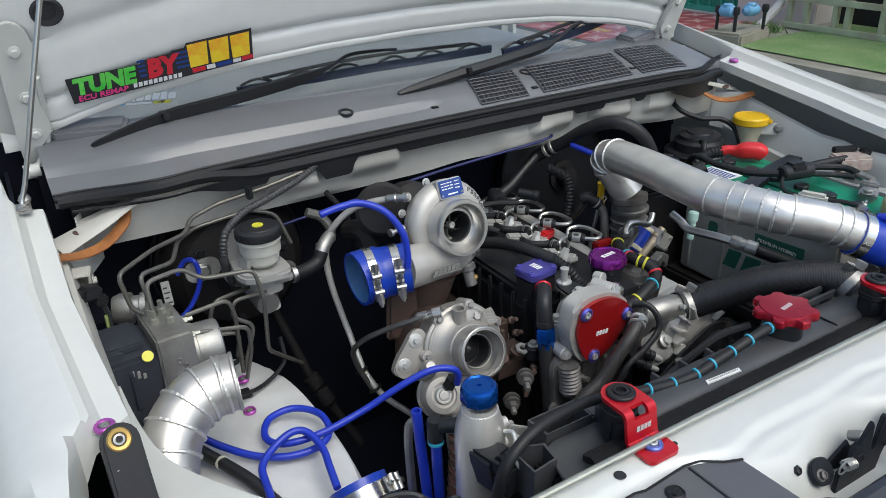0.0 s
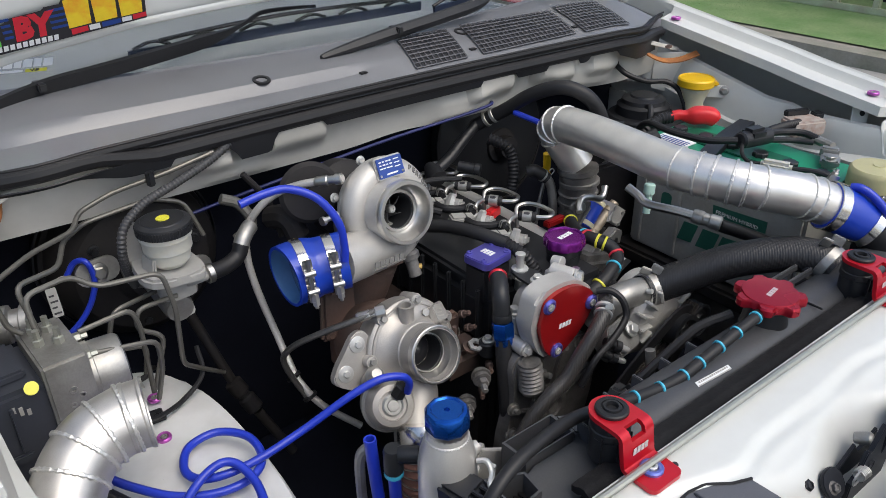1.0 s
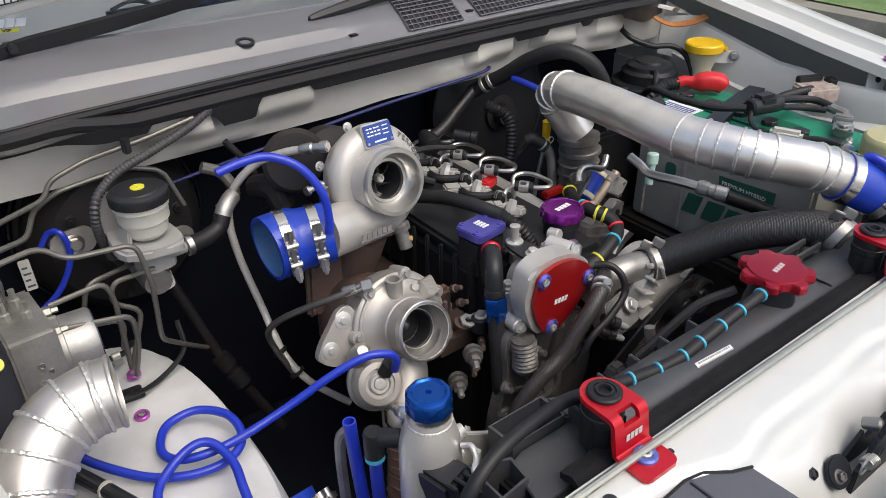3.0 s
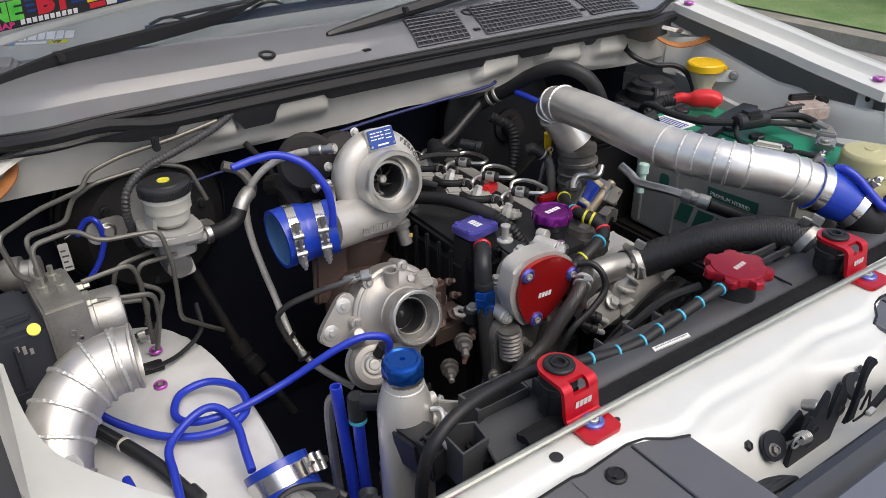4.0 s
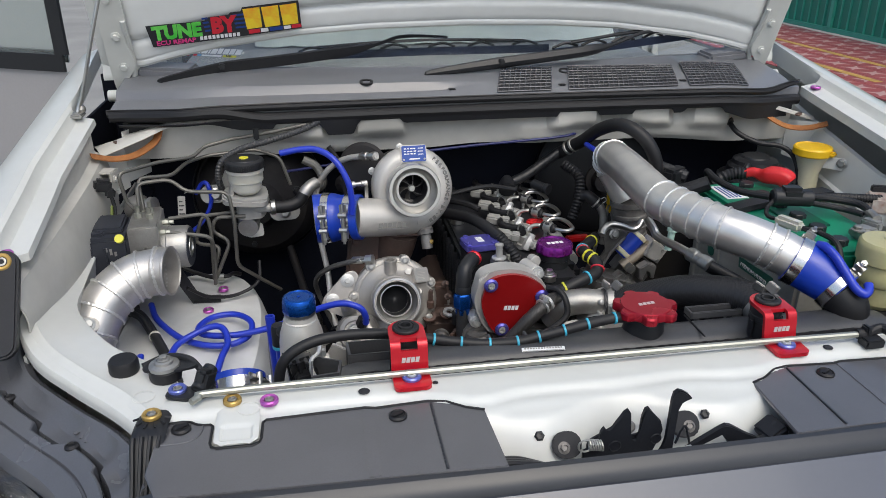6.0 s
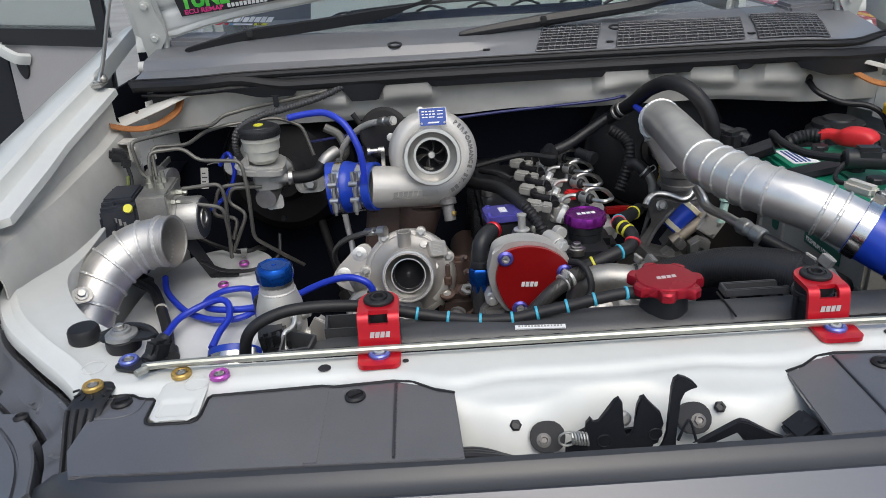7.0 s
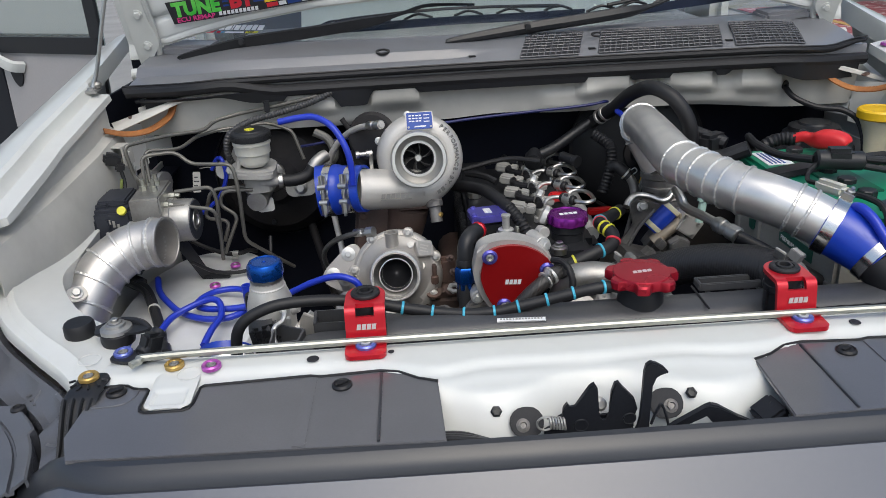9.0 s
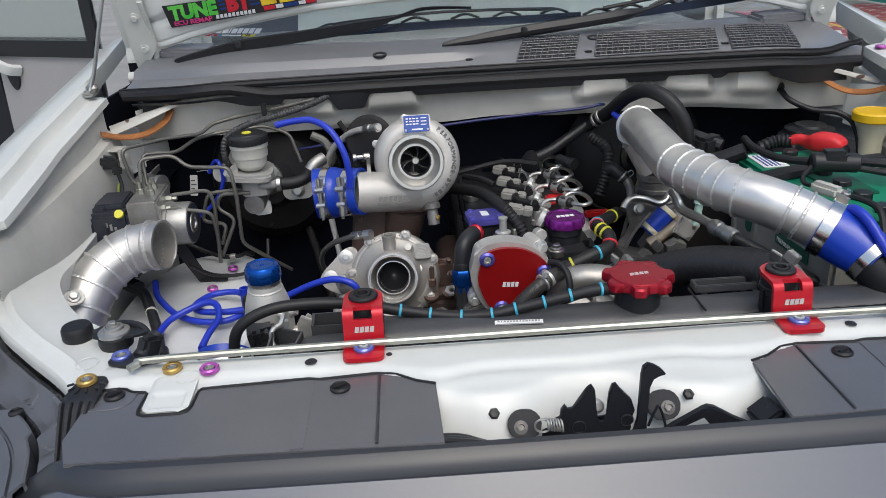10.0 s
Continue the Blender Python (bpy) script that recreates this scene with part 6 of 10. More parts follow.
# braided oil feed
oil = thing("oil_feed_line", (-0.32, 0.63, 0.8), "braided steel oil feed line looping beside the turbocharger", "hose")
bm = B()
tube(bm, [(-0.228, 0.566, 1.112), (-0.245, 0.588, 1.106), (-0.270, 0.618, 1.096), (-0.294, 0.645, 1.080), (-0.318, 0.662, 1.056), (-0.336, 0.671, 1.024), (-0.342, 0.669, 0.985), (-0.340, 0.662, 0.943), (-0.334, 0.652, 0.900), (-0.327, 0.638, 0.856), (-0.325, 0.612, 0.820), (-0.324, 0.580, 0.794), (-0.304, 0.550, 0.757), (-0.258, 0.520, 0.712)], 0.0056, 14, 12)
part("hose", bm, BRAID, oil)
bm = B()
lathe(bm, (-0.254, 0.598, 1.1035), (0.62, -0.76, 0.20), [(0.0062, 0), (0.0075, 0.004), (0.0075, 0.018), (0.006, 0.020), (0.006, 0.030), (0.008, 0.031), (0.008, 0.040)], 14)
part("fitting", bm, STEEL, oil)

# ---- lower turbocharger ----
C2, A2 = Vector((-0.217, 0.425, 0.897)), Vector((0.0, -0.935, 0.355)).normalized()
S2, U2, _ = frame_of(A2)
if S2.x < 0:
    S2 = -S2


def on2(x, z, h):
    return C2 + S2 * x + U2 * z + A2 * h


turbo2 = thing("turbocharger", C2, "smaller cast aluminium turbocharger with a wastegate actuator", "turbocharger", group="turbochargers")
bm = B()
scroll = []
for i in range(49):
    t = i / 48
    a = radians(250 - 300 * t)
    R = 0.0455 + 0.0075 * t
    scroll.append(on2(R * math.cos(a), R * math.sin(a), -0.020))
sweep(bm, scroll, lambda s, m: 0.0195 + 0.0065 * s, 18)
lathe(bm, C2, A2, [(0.070, -0.040), (0.072, -0.034), (0.072, -0.024), (0.0715, -0.010), (0.0715, -0.004), (0.0695, -0.002), (0.067, -0.001), (0.0665, 0.0012), (0.0635, 0.0018), (0.063, 0.0005), (0.0595, 0.003), (0.053, 0.0062), (0.0475, 0.0105), (0.0440, 0.0150), (0.0422, 0.0190), (0.0412, 0.0235), (0.0396, 0.0250), (0.0390, 0.0400), (0.0400, 0.0440), (0.0400, 0.056), (0.0350, 0.0565), (0.0340, 0.040), (0.028, 0.030), (0.0265, 0.024), (0.0255, 0.0), (0, -0.004)], 44)
lathe(bm, on2(-0.004, 0.046, 0.008), U2 + A2 * 0.35, [(0.011, -0.02), (0.0105, 0.018), (0.0115, 0.020), (0.0115, 0.024), (0.0075, 0.024), (0.0070, 0.008), (0, 0.008)], 20)
prism(bm, rounded(0.030, 0.026, 0.004), 0.010, facing(on2(0.045, 0.036, 0.004), A2 + S2 * 0.55 + U2 * 0.35, U2), 0.001)
housing = part("compressor_housing", bm, CAST2, turbo2, "cast aluminium compressor housing")
bm = B()
tagm = facing(on2(0.0475, 0.0385, 0.0125), A2 + S2 * 0.55 + U2 * 0.35, U2 + S2 * 0.3)
prism(bm, rounded(0.024, 0.021, 0.002), 0.0012, tagm)
rtag = part("rating_tag", bm, BATGREY, turbo2, "small dark stamped metal tag")
bm = B()
for k in range(3):
    prism(bm, [(-0.008, 0.004 - 0.005 * k), (0.007 - 0.003 * (k % 2), 0.004 - 0.005 * k), (0.007 - 0.003 * (k % 2), 0.006 - 0.005 * k), (-0.008, 0.006 - 0.005 * k)], 0.0004, tagm @ pose(0, 0, 0.0012))
part("tag_bar", bm, CAST2, rtag)
bm = B()
for k in range(7):
    a = radians(20 + 51 * k)
    lathe(bm, on2(0.069 * math.cos(a), 0.069 * math.sin(a), -0.030), A2, [(0.0095, 0), (0.0095, 0.030), (0.0085, 0.032)], 16)
part("boss", bm, CAST2, housing)
bm = B()
for k in range(7):
    a = radians(20 + 51 * k)
    hexbolt(bm, on2(0.069 * math.cos(a), 0.069 * math.sin(a), 0.001), A2, 0.0048, 0.006)
for x, z in ((0.026, 0.046), (0.042, 0.010)):
    lathe(bm, on2(x, z, 0.010), A2 + Vector((0, 0, 0.2)), [(0.006, 0), (0.006, 0.003), (0, 0.0034)], 6)
part("housing_bolt", bm, CASTDULL, housing)
bm = B()
lathe(bm, C2, A2, [(0.0402, 0.047), (0.0402, 0.0570), (0.0390, 0.0580), (0.0372, 0.0580), (0.0365, 0.0565), (0.0365, 0.048)], 40, True)
part("inlet_ring", bm, MACH, housing)
bm = B()
lathe(bm, C2, A2, [(0.0272, 0.0295), (0.0272, 0.0345), (0.0255, 0.0345), (0.0255, 0.0290)], 36, True)
part("inner_ring", bm, MACH, housing)
bm = B()
lathe(bm, C2, A2, [(0.0366, 0.0565), (0.0345, 0.042), (0.0275, 0.0315), (0.0270, 0.0290), (0.0360, 0.0400)], 40, True)
part("inlet_cone", bm, MACH, housing, "turned inlet cone")
bm = B()
lathe(bm, C2, A2, [(0.0254, 0.0300), (0.0252, 0.0), (0.0242, 0.0), (0.0246, 0.0300)], 36, True)
part("inlet_bore", bm, BORE, housing, "inlet bore darkened for its shade")
bm = B()
lathe(bm, C2, A2, [(0.024, 0.0), (0.012, 0.006), (0.006, 0.012), (0, 0.014)], 20)
part("compressor_wheel", bm, BORE, turbo2)
bm = B()
prism(bm, smooth_poly([(-0.123, -0.002), (-0.116, 0.014), (-0.098, 0.032), (-0.078, 0.050), (-0.060, 0.046), (-0.05, 0.0), (-0.055, -0.04), (-0.08, -0.030), (-0.11, -0.016)], 5), 0.012, facing(on2(0, 0, -0.022), A2, U2), 0.002)
plate2 = part("mounting_plate", bm, CAST2, turbo2)
bm = B()
for x, z in ((-0.078, 0.036), (-0.105, 0.004), (-0.062, -0.030)):
    hexbolt(bm, on2(x, z, -0.010), A2, 0.0052, 0.006)
    lathe(bm, on2(x, z, -0.0105), A2, [(0.0115, 0), (0.0115, 0.002), (0.010, 0.0025)], 20)
part("plate_bolt", bm, BOLTZ, plate2)
bm = B()
lathe(bm, C2, -A2, [(0.062, 0.034), (0.058, 0.05), (0.045, 0.055), (0.048, 0.075), (0.058, 0.085), (0.062, 0.10), (0.060, 0.13), (0.04, 0.15)], 32)
part("turbine_housing", bm, RUST, turbo2, "heat-browned turbine housing")
bm = B()
tube(bm, [on2(-0.01, -0.045, -0.005), (-0.232, 0.400, 0.835), (-0.255, 0.375, 0.800), (-0.268, 0.345, 0.760)], 0.030, 20)
part("outlet", bm, CAST2, turbo2)
# wastegate actuator
WGA = Vector((-0.20, -0.82, 0.53)).normalized()
WG = Vector((-0.287, 0.380, 0.862))
bm = B()
lathe(bm, WG, WGA, [(0.020, -0.060), (0.031, -0.055), (0.033, -0.040), (0.033, -0.024), (0.0365, -0.022), (0.0365, -0.017), (0.034, -0.015), (0.033, -0.004), (0.028, 0.004), (0.020, 0.006), (0.019, 0.003), (0.0, 0.003)], 34)
wg = part("wastegate_actuator", bm, CAST2, turbo2, "round silver wastegate actuator")
bm = B()
lathe(bm, WG, WGA, [(0.0150, 0.002), (0.0150, 0.0045), (0.0125, 0.0062), (0.0118, 0.0050), (0.0085, 0.0050), (0.0075, 0.0068), (0.003, 0.0074), (0, 0.0068)], 26)
part("actuator_cap", bm, SPRING, wg)
bm = B()
lathe(bm, WG, WGA, [(0.0368, -0.0225), (0.0378, -0.0215), (0.0378, -0.0170), (0.0368, -0.0160)], 36, True)
part("crimp_ring", bm, SPRING, wg)
bm = B()
lathe(bm, WG + Vector((0.012, -0.003, 0.022)), (0.3, -0.3, 0.9), [(0.010, -0.01), (0.010, 0.008), (0.007, 0.010)], 6)
part("actuator_port", bm, RUBBER, wg)
bm = B()
lathe(bm, (-0.298, 0.400, 0.905), (-0.1, -0.6, 0.75), [(0.013, -0.03), (0.013, 0.0), (0.009, 0.004), (0.007, 0.010), (0, 0.011)], 16)
part("actuator_arm", bm, CASTDULL, turbo2)

oil2 = thing("oil_line", (-0.30, 0.47, 0.9), "dark braided steel line joining the lower turbocharger", "hose")
bm = B()
tube(bm, [(-0.262, 0.450, 0.966), (-0.291, 0.462, 0.955), (-0.320, 0.490, 0.935), (-0.343, 0.530, 0.903), (-0.351, 0.560, 0.871), (-0.347, 0.575, 0.843), (-0.336, 0.575, 0.809), (-0.320, 0.570, 0.770)], 0.0046, 12, 10)
part("hose", bm, BRAIDD, oil2)
bm = B()
lathe(bm, (-0.284, 0.462, 0.958), (0.83, -0.45, 0.2), [(0.0055, 0), (0.007, 0.003), (0.007, 0.018), (0.0055, 0.020), (0.0055, 0.026), (0.0085, 0.027), (0.0085, 0.040)], 8)
part("fitting", bm, STEEL, oil2)
bm = B()
for p in ((-0.331, 0.588, 0.806), (-0.318, 0.566, 0.775)):
    lathe(bm, p, (0.35, -0.45, -0.82), [(0.0112, 0), (0.0120, 0.0006), (0.0120, 0.0040), (0.0112, 0.0046)], 16)
part("cable_tie", bm, RUBBER, oil2)

# exhaust parts, browned by heat
man = thing("exhaust_manifold", (-0.22, 0.55, 0.85), "heat-browned exhaust manifold and flange under the turbochargers", "exhaust manifold")
bm = B()
box(bm, (-0.232, 0.560, 0.918), (0.118, 0.014, 0.106), (-6, 8, 6), 0.005)
box(bm, (-0.175, 0.560, 0.975), (0.085, 0.07, 0.014), (0, 0, 0), 0.004)
fl = part("flange", bm, RUST, man)
bm = B()
for x, z in ((-0.280, 0.880), (-0.272, 0.955), (-0.192, 0.948), (-0.190, 0.875)):
    hexbolt(bm, (x, 0.551, z), (0, -1, 0.1), 0.006, 0.009)
part("flange_bolt", bm, RUST, fl)
bm = B()
tube(bm, [(-0.19, 0.56, 0.97), (-0.20, 0.57, 0.93), (-0.22, 0.585, 0.87), (-0.23, 0.575, 0.80)], 0.036, 18)
tube(bm, [(-0.12, 0.46, 0.83), (-0.11, 0.55, 0.82), (-0.11, 0.70, 0.82)], 0.032, 14)
box(bm, (-0.135, 0.435, 0.838), (0.075, 0.05, 0.05), (10, 0, 0), 0.010)
box(bm, (-0.142, 0.45, 0.885), (0.045, 0.02, 0.05), (0, 0, 0), 0.006)
part("casting", bm, RUST, man)
bm = B()
for p in ((-0.128, 0.408, 0.868), (-0.158, 0.412, 0.862)):
    lathe(bm, p, (0, -0.35, 0.93), [(0.0125, 0), (0.0125, 0.004), (0.007, 0.0045), (0.007, 0)], 18, True)
part("ring_boss", bm, RUST, man)
bm = B()
for p, d, L in (((-0.112, 0.385, 0.845), (-0.5, -0.75, 0.2), 0.03), ((-0.132, 0.375, 0.815), (-0.6, -0.7, 0.2), 0.03), ((-0.125, 0.42, 0.895), (0.1, -0.8, 0.5), 0.02), ((-0.128, 0.43, 0.915), (0.1, -0.8, 0.5), 0.02), ((-0.155, 0.415, 0.88), (0, -0.1, 1), 0.035)):
    lathe(bm, p, d, [(0.0062, 0), (0.0062, L * 0.35), (0.0040, L * 0.4), (0.0040, L * 0.9), (0.003, L)], 8)
part("stud", bm, RUST, man)
down = thing("down_pipe", (-0.28, 0.33, 0.6), "exhaust down pipe bound in brown heat wrap with steel ties", "exhaust pipe")
line = spline([(-0.262, 0.345, 0.800), (-0.272, 0.330, 0.760), (-0.283, 0.320, 0.690), (-0.285, 0.320, 0.58), (-0.285, 0.33, 0.44)], 9)
bm = B()
sweep(bm, line, lambda s, m: 0.034 + 0.0012 * math.sin(m * 400), 20)
part("wrapped_pipe", bm, WRAP, down)
for k in range(1, 18, 2):
    bm = B()
    band(bm, line, k, 0.0345, 0.0022)
    part("wire_tie", bm, STEEL, down)
bm = B()
lathe(bm, (-0.255, 0.352, 0.815), (0.30, 0.45, 0.85), [(0.036, -0.014), (0.038, -0.010), (0.038, 0.010), (0.036, 0.014)], 28)
part("v_band", bm, CHROME, down)

# ---- blue vacuum hoses over the suspension tower ----
bm = B()
tube(bm, [(-0.271, 0.366, 0.886), (-0.272, 0.360, 0.905), (-0.282, 0.360, 0.920), (-0.310, 0.368, 0.925), (-0.350, 0.378, 0.912), (-0.410, 0.392, 0.882), (-0.470, 0.394, 0.869), (-0.515, 0.396, 0.868), (-0.543, 0.412, 0.866), (-0.549, 0.440, 0.864), (-0.530, 0.474, 0.862), (-0.492, 0.478, 0.862), (-0.464, 0.446, 0.862), (-0.465, 0.404, 0.860), (-0.490, 0.382, 0.858), (-0.530, 0.384, 0.858), (-0.570, 0.406, 0.860), (-0.600, 0.438, 0.864), (-0.625, 0.476, 0.868), (-0.64, 0.52, 0.872)], 0.0053, 14)
single("vacuum_hose", bm, VAC, "blue vacuum hose knotted in a loop on the suspension tower", "hose", group="vacuum hoses")
bm = B()
tube(bm, [(-0.590, 0.270, 0.868), (-0.582, 0.330, 0.868), (-0.575, 0.372, 0.870), (-0.548, 0.394, 0.877), (-0.520, 0.400, 0.884), (-0.502, 0.390, 0.882), (-0.494, 0.358, 0.874), (-0.500, 0.320, 0.872), (-0.505, 0.285, 0.865)], 0.0053, 14)
single("vacuum_hose", bm, VAC, "blue vacuum hose arching across the suspension tower", "hose", group="vacuum hoses")
bm = B()
tube(bm, [(-0.655, 0.235, 0.90), (-0.640, 0.235, 0.87), (-0.625, 0.28, 0.862), (-0.63, 0.36, 0.862)], 0.0053, 12)
single("vacuum_hose", bm, VAC, "blue vacuum hose dropping behind the elbow pipe", "hose", group="vacuum hoses")
bm = B()
hollow(bm, spline([(-0.413, 0.229, 0.986), (-0.411, 0.226, 0.93), (-0.408, 0.222, 0.86), (-0.405, 0.220, 0.78)], 6), 0.0068, 0.0018, 14)
single("vacuum_hose", bm, VAC, "upright blue hose with a cut top beside the tank", "hose", group="vacuum hoses")

# hose elbow under the front rail, blue with a broad clamp
cp = thing("silicone_hose", (-0.468, 0.268, 0.80), "blue silicone hose end with a broad steel clamp", "hose")
line = spline([(-0.474, 0.294, 0.850), (-0.473, 0.276, 0.835), (-0.470, 0.250, 0.814), (-0.466, 0.222, 0.784), (-0.46, 0.205, 0.73)], 6)
bm = B()
hollow(bm, line, 0.040, 0.004, 36)
part("hose_wall", bm, BLUE, cp)
tbolt_clamp(cp, (-0.473, 0.2775, 0.8365), (-0.04, 0.77, 0.64), 0.0402, (0.75, -0.3, 0.35), 0.022)
bm = B()
box(bm, (-0.680, 0.520, 0.868), (0.040, 0.026, 0.020), (0, 0, -40), 0.005)
tube(bm, [(-0.690, 0.530, 0.866), (-0.657, 0.498, 0.865), (-0.633, 0.453, 0.863), (-0.610, 0.401, 0.863), (-0.592, 0.359, 0.860), (-0.575, 0.310, 0.852)], 0.0085, 12)
tube(bm, [(-0.680, 0.505, 0.872), (-0.648, 0.470, 0.872), (-0.627, 0.430, 0.868), (-0.604, 0.385, 0.864)], 0.0055, 10)
lathe(bm, (-0.575, 0.312, 0.852), (0.3, -0.9, -0.2), [(0.0085, 0), (0.012, 0.002), (0.012, 0.020), (0.007, 0.022)], 12)
loom_ob = single("horn_connector", bm, BLACK, "black taped loom and plug lying on the suspension tower", "connector")
bm = B()
lathe(bm, (-0.6185, 0.420, 0.864), (0.4, -0.9, 0), [(0.0090, 0), (0.0100, 0.0006), (0.0100, 0.0036), (0.0090, 0.0042)], 14)
part("cable_tie", bm, MILK, loom_ob, "white cable tie")
bm = B()
prism(bm, [(-0.009, -0.002), (0.009, -0.002), (0.011, 0.095), (-0.011, 0.095)], 0.004, facing((-0.571, 0.574, 0.846), (0.45, -0.85, 0.0), (-0.031, -0.018, 0.083)), 0.001)
for dy in (-0.007, 0.008):
    prism(bm, rounded(0.046, 0.009, 0.004), 0.005, pose(-0.550, 0.576 + dy, 0.8450, 0, 0, -4), 0.001)
prism(bm, rounded(0.022, 0.024, 0.003), 0.005, pose(-0.566, 0.5765, 0.8452, 0, 0, -4), 0.001)
lathe(bm, (-0.543, 0.5765, 0.849), (0, 0, 1), [(0.006, 0), (0.005, 0.003), (0, 0.004)], 10)
single("abs_bracket", bm, BLACK, "black steel bracket bolted to the suspension tower", "bracket")

# ---- aluminium elbow ----
elbow = thing("intake_elbow", (-0.66, 0.38, 0.80), "welded aluminium elbow pipe with an open end", "pipe")
EL = spline([(-0.577, 0.424, 0.979), (-0.600, 0.4275, 0.9775), (-0.640, 0.421, 0.969), (-0.676, 0.392, 0.944), (-0.697, 0.350, 0.902), (-0.703, 0.315, 0.850), (-0.701, 0.290, 0.790), (-0.697, 0.275, 0.70)], 7)
bm = B()
hollow(bm, EL, 0.0380, 0.002, 44)
part("pipe_wall", bm, ALU, elbow)
for k in (6, 11, 15, 19, 23, 27):
    bm = B()
    d = (EL[k + 1] - EL[k - 1]).normalized()
    s, u, _ = frame_of(d)
    n = 90
    ring = [EL[k] + (s * math.cos(2 * math.pi * i / n) + u * math.sin(2 * math.pi * i / n)) * 0.0382 for i in range(n)]
    rings = []
    for i, q in enumerate(ring):
        rad = (q - EL[k]).normalized()
        rr = 0.0025 + 0.0007 * math.sin(i * 2.1)
        rings.append([bm.verts.new(q + (d * math.cos(2 * math.pi * j / 6) + rad * math.sin(2 * math.pi * j / 6)) * rr) for j in range(6)])
    skin(bm, rings + [rings[0]], True, False, False)
    part("weld_bead", bm, WELD, elbow)
bm = B()
d = (EL[0] - EL[1]).normalized()
lathe(bm, EL[0], d, [(0.0380, -0.004), (0.0400, -0.002), (0.0400, 0.001), (0.0370, 0.0015), (0.0362, -0.003)], 44, True)
lathe(bm, EL[0], d, [(0.0380, -0.022), (0.0396, -0.020), (0.0396, -0.017), (0.0380, -0.015)], 44, True)
part("rolled_lip", bm, ALU, elbow)
bm = B()
o = Vector((-0.700, 0.336, 0.932))
lathe(bm, o, (-0.35, -0.85, 0.25), [(0.020, -0.004), (0.019, 0.003), (0.0105, 0.004), (0.0105, 0.018), (0.012, 0.019), (0.012, 0.026), (0.007, 0.026), (0.006, 0.015), (0, 0.015)], 22)
part("bung", bm, ALU, elbow, "welded threaded bung")
bm = B()
prism(bm, rounded(0.030, 0.024, 0.011), 0.005, facing((-0.682, 0.312, 0.948), (0.35, -0.60, 0.72)), 0.001)
lug = part("mounting_lug", bm, CASTDULL, elbow)
bm = B()
hexbolt(bm, (-0.680, 0.309, 0.953), (0.35, -0.60, 0.72), 0.0065, 0.006)
part("lug_bolt", bm, SPRING, lug)


# ---- alloy tank with blue cap ----
tank = thing("catch_tank", (-0.368, 0.155, 0.72), "brushed alloy tank with a blue anodised cap", "tank")
T = Vector((-0.368, 0.157, 0.0))
bm = B()
lathe(bm, T, (0, 0, 1), [(0.0295, 0.72), (0.0302, 0.74), (0.0302, 0.972), (0.0298, 0.984), (0.0280, 0.997), (0.0228, 1.014), (0.0212, 1.018), (0.0200, 1.029)], 36)
part("body", bm, mat("brushed_tank_alloy", (0.72, 0.70, 0.66), 0.36, 0.6, var=0.10, fine=600, bump=0.1), tank)
bm = B()
for k in range(40):
    a = 2 * math.pi * k / 40
    lathe(bm, T + Vector((0.0212 * math.cos(a), 0.0212 * math.sin(a), 1.0175)), (math.cos(a), math.sin(a), 0.8), [(0.0021, -0.001), (0.0017, 0.0006), (0, 0.0009)], 6)
part("weld_bead", bm, CAST, tank)
bm = B()
lathe(bm, T, (0, 0, 1), [(0.0215, 1.030), (0.0225, 1.032), (0.0225, 1.046), (0.0200, 1.050), (0.017, 1.051), (0.015, 1.0495), (0.003, 1.0495), (0.002, 1.047), (0, 1.047)], 10)
part("cap", bm, BLUEAN, tank, "blue anodised faceted cap")
bm = B()
lathe(bm, T, (0, 0, 1), [(0.0205, 1.024), (0.0205, 1.030)], 24)
part("neck_ring", bm, STEEL, tank)
bm = B()
for z in (0.985, 0.955):
    lathe(bm, T + Vector((0.030, -0.004, z)), (1, -0.1, 0.2), [(0.010, -0.004), (0.0075, 0.002), (0.0065, 0.006)], 12)
box(bm, T + Vector((0.05, -0.002, 0.948)), (0.045, 0.006, 0.040), (0, 30, 0), 0.001)
part("bracket", bm, CAST, tank)
fit_ = thing("hose_fitting", (-0.398, 0.20, 0.95), "black push-in elbow fitting with a blue hose", "fitting")
bm = B()
lathe(bm, (-0.380, 0.185, 0.978), (-0.75, 0.6, 0.0), [(0.0085, -0.008), (0.0085, 0.002), (0.0095, 0.003), (0.0095, 0.020), (0.008, 0.024)], 14)
lathe(bm, (-0.401, 0.205, 0.984), (0, 0, -1), [(0.009, 0), (0.0105, 0.004), (0.0105, 0.030), (0.009, 0.032)], 14)
part("elbow_body", bm, BLACK, fit_)
bm = B()
lathe(bm, (-0.401, 0.205, 0.952), (0, 0, -1), [(0.0105, 0), (0.0105, 0.004), (0.008, 0.005)], 14)
part("collar", bm, CYAN, fit_)
bm = B()
tube(bm, [(-0.401, 0.205, 0.952), (-0.400, 0.205, 0.90), (-0.395, 0.21, 0.82), (-0.385, 0.22, 0.72)], 0.0068, 12)
part("hose", bm, VAC, fit_)
bm = B()
tube(bm, [(-0.405, 0.245, 0.96), (-0.415, 0.25, 0.94), (-0.415, 0.25, 0.85), (-0.41, 0.25, 0.7)], 0.006, 10)
single("alloy_tube", bm, CASTDULL, "bare metal tube behind the tank", "tube")

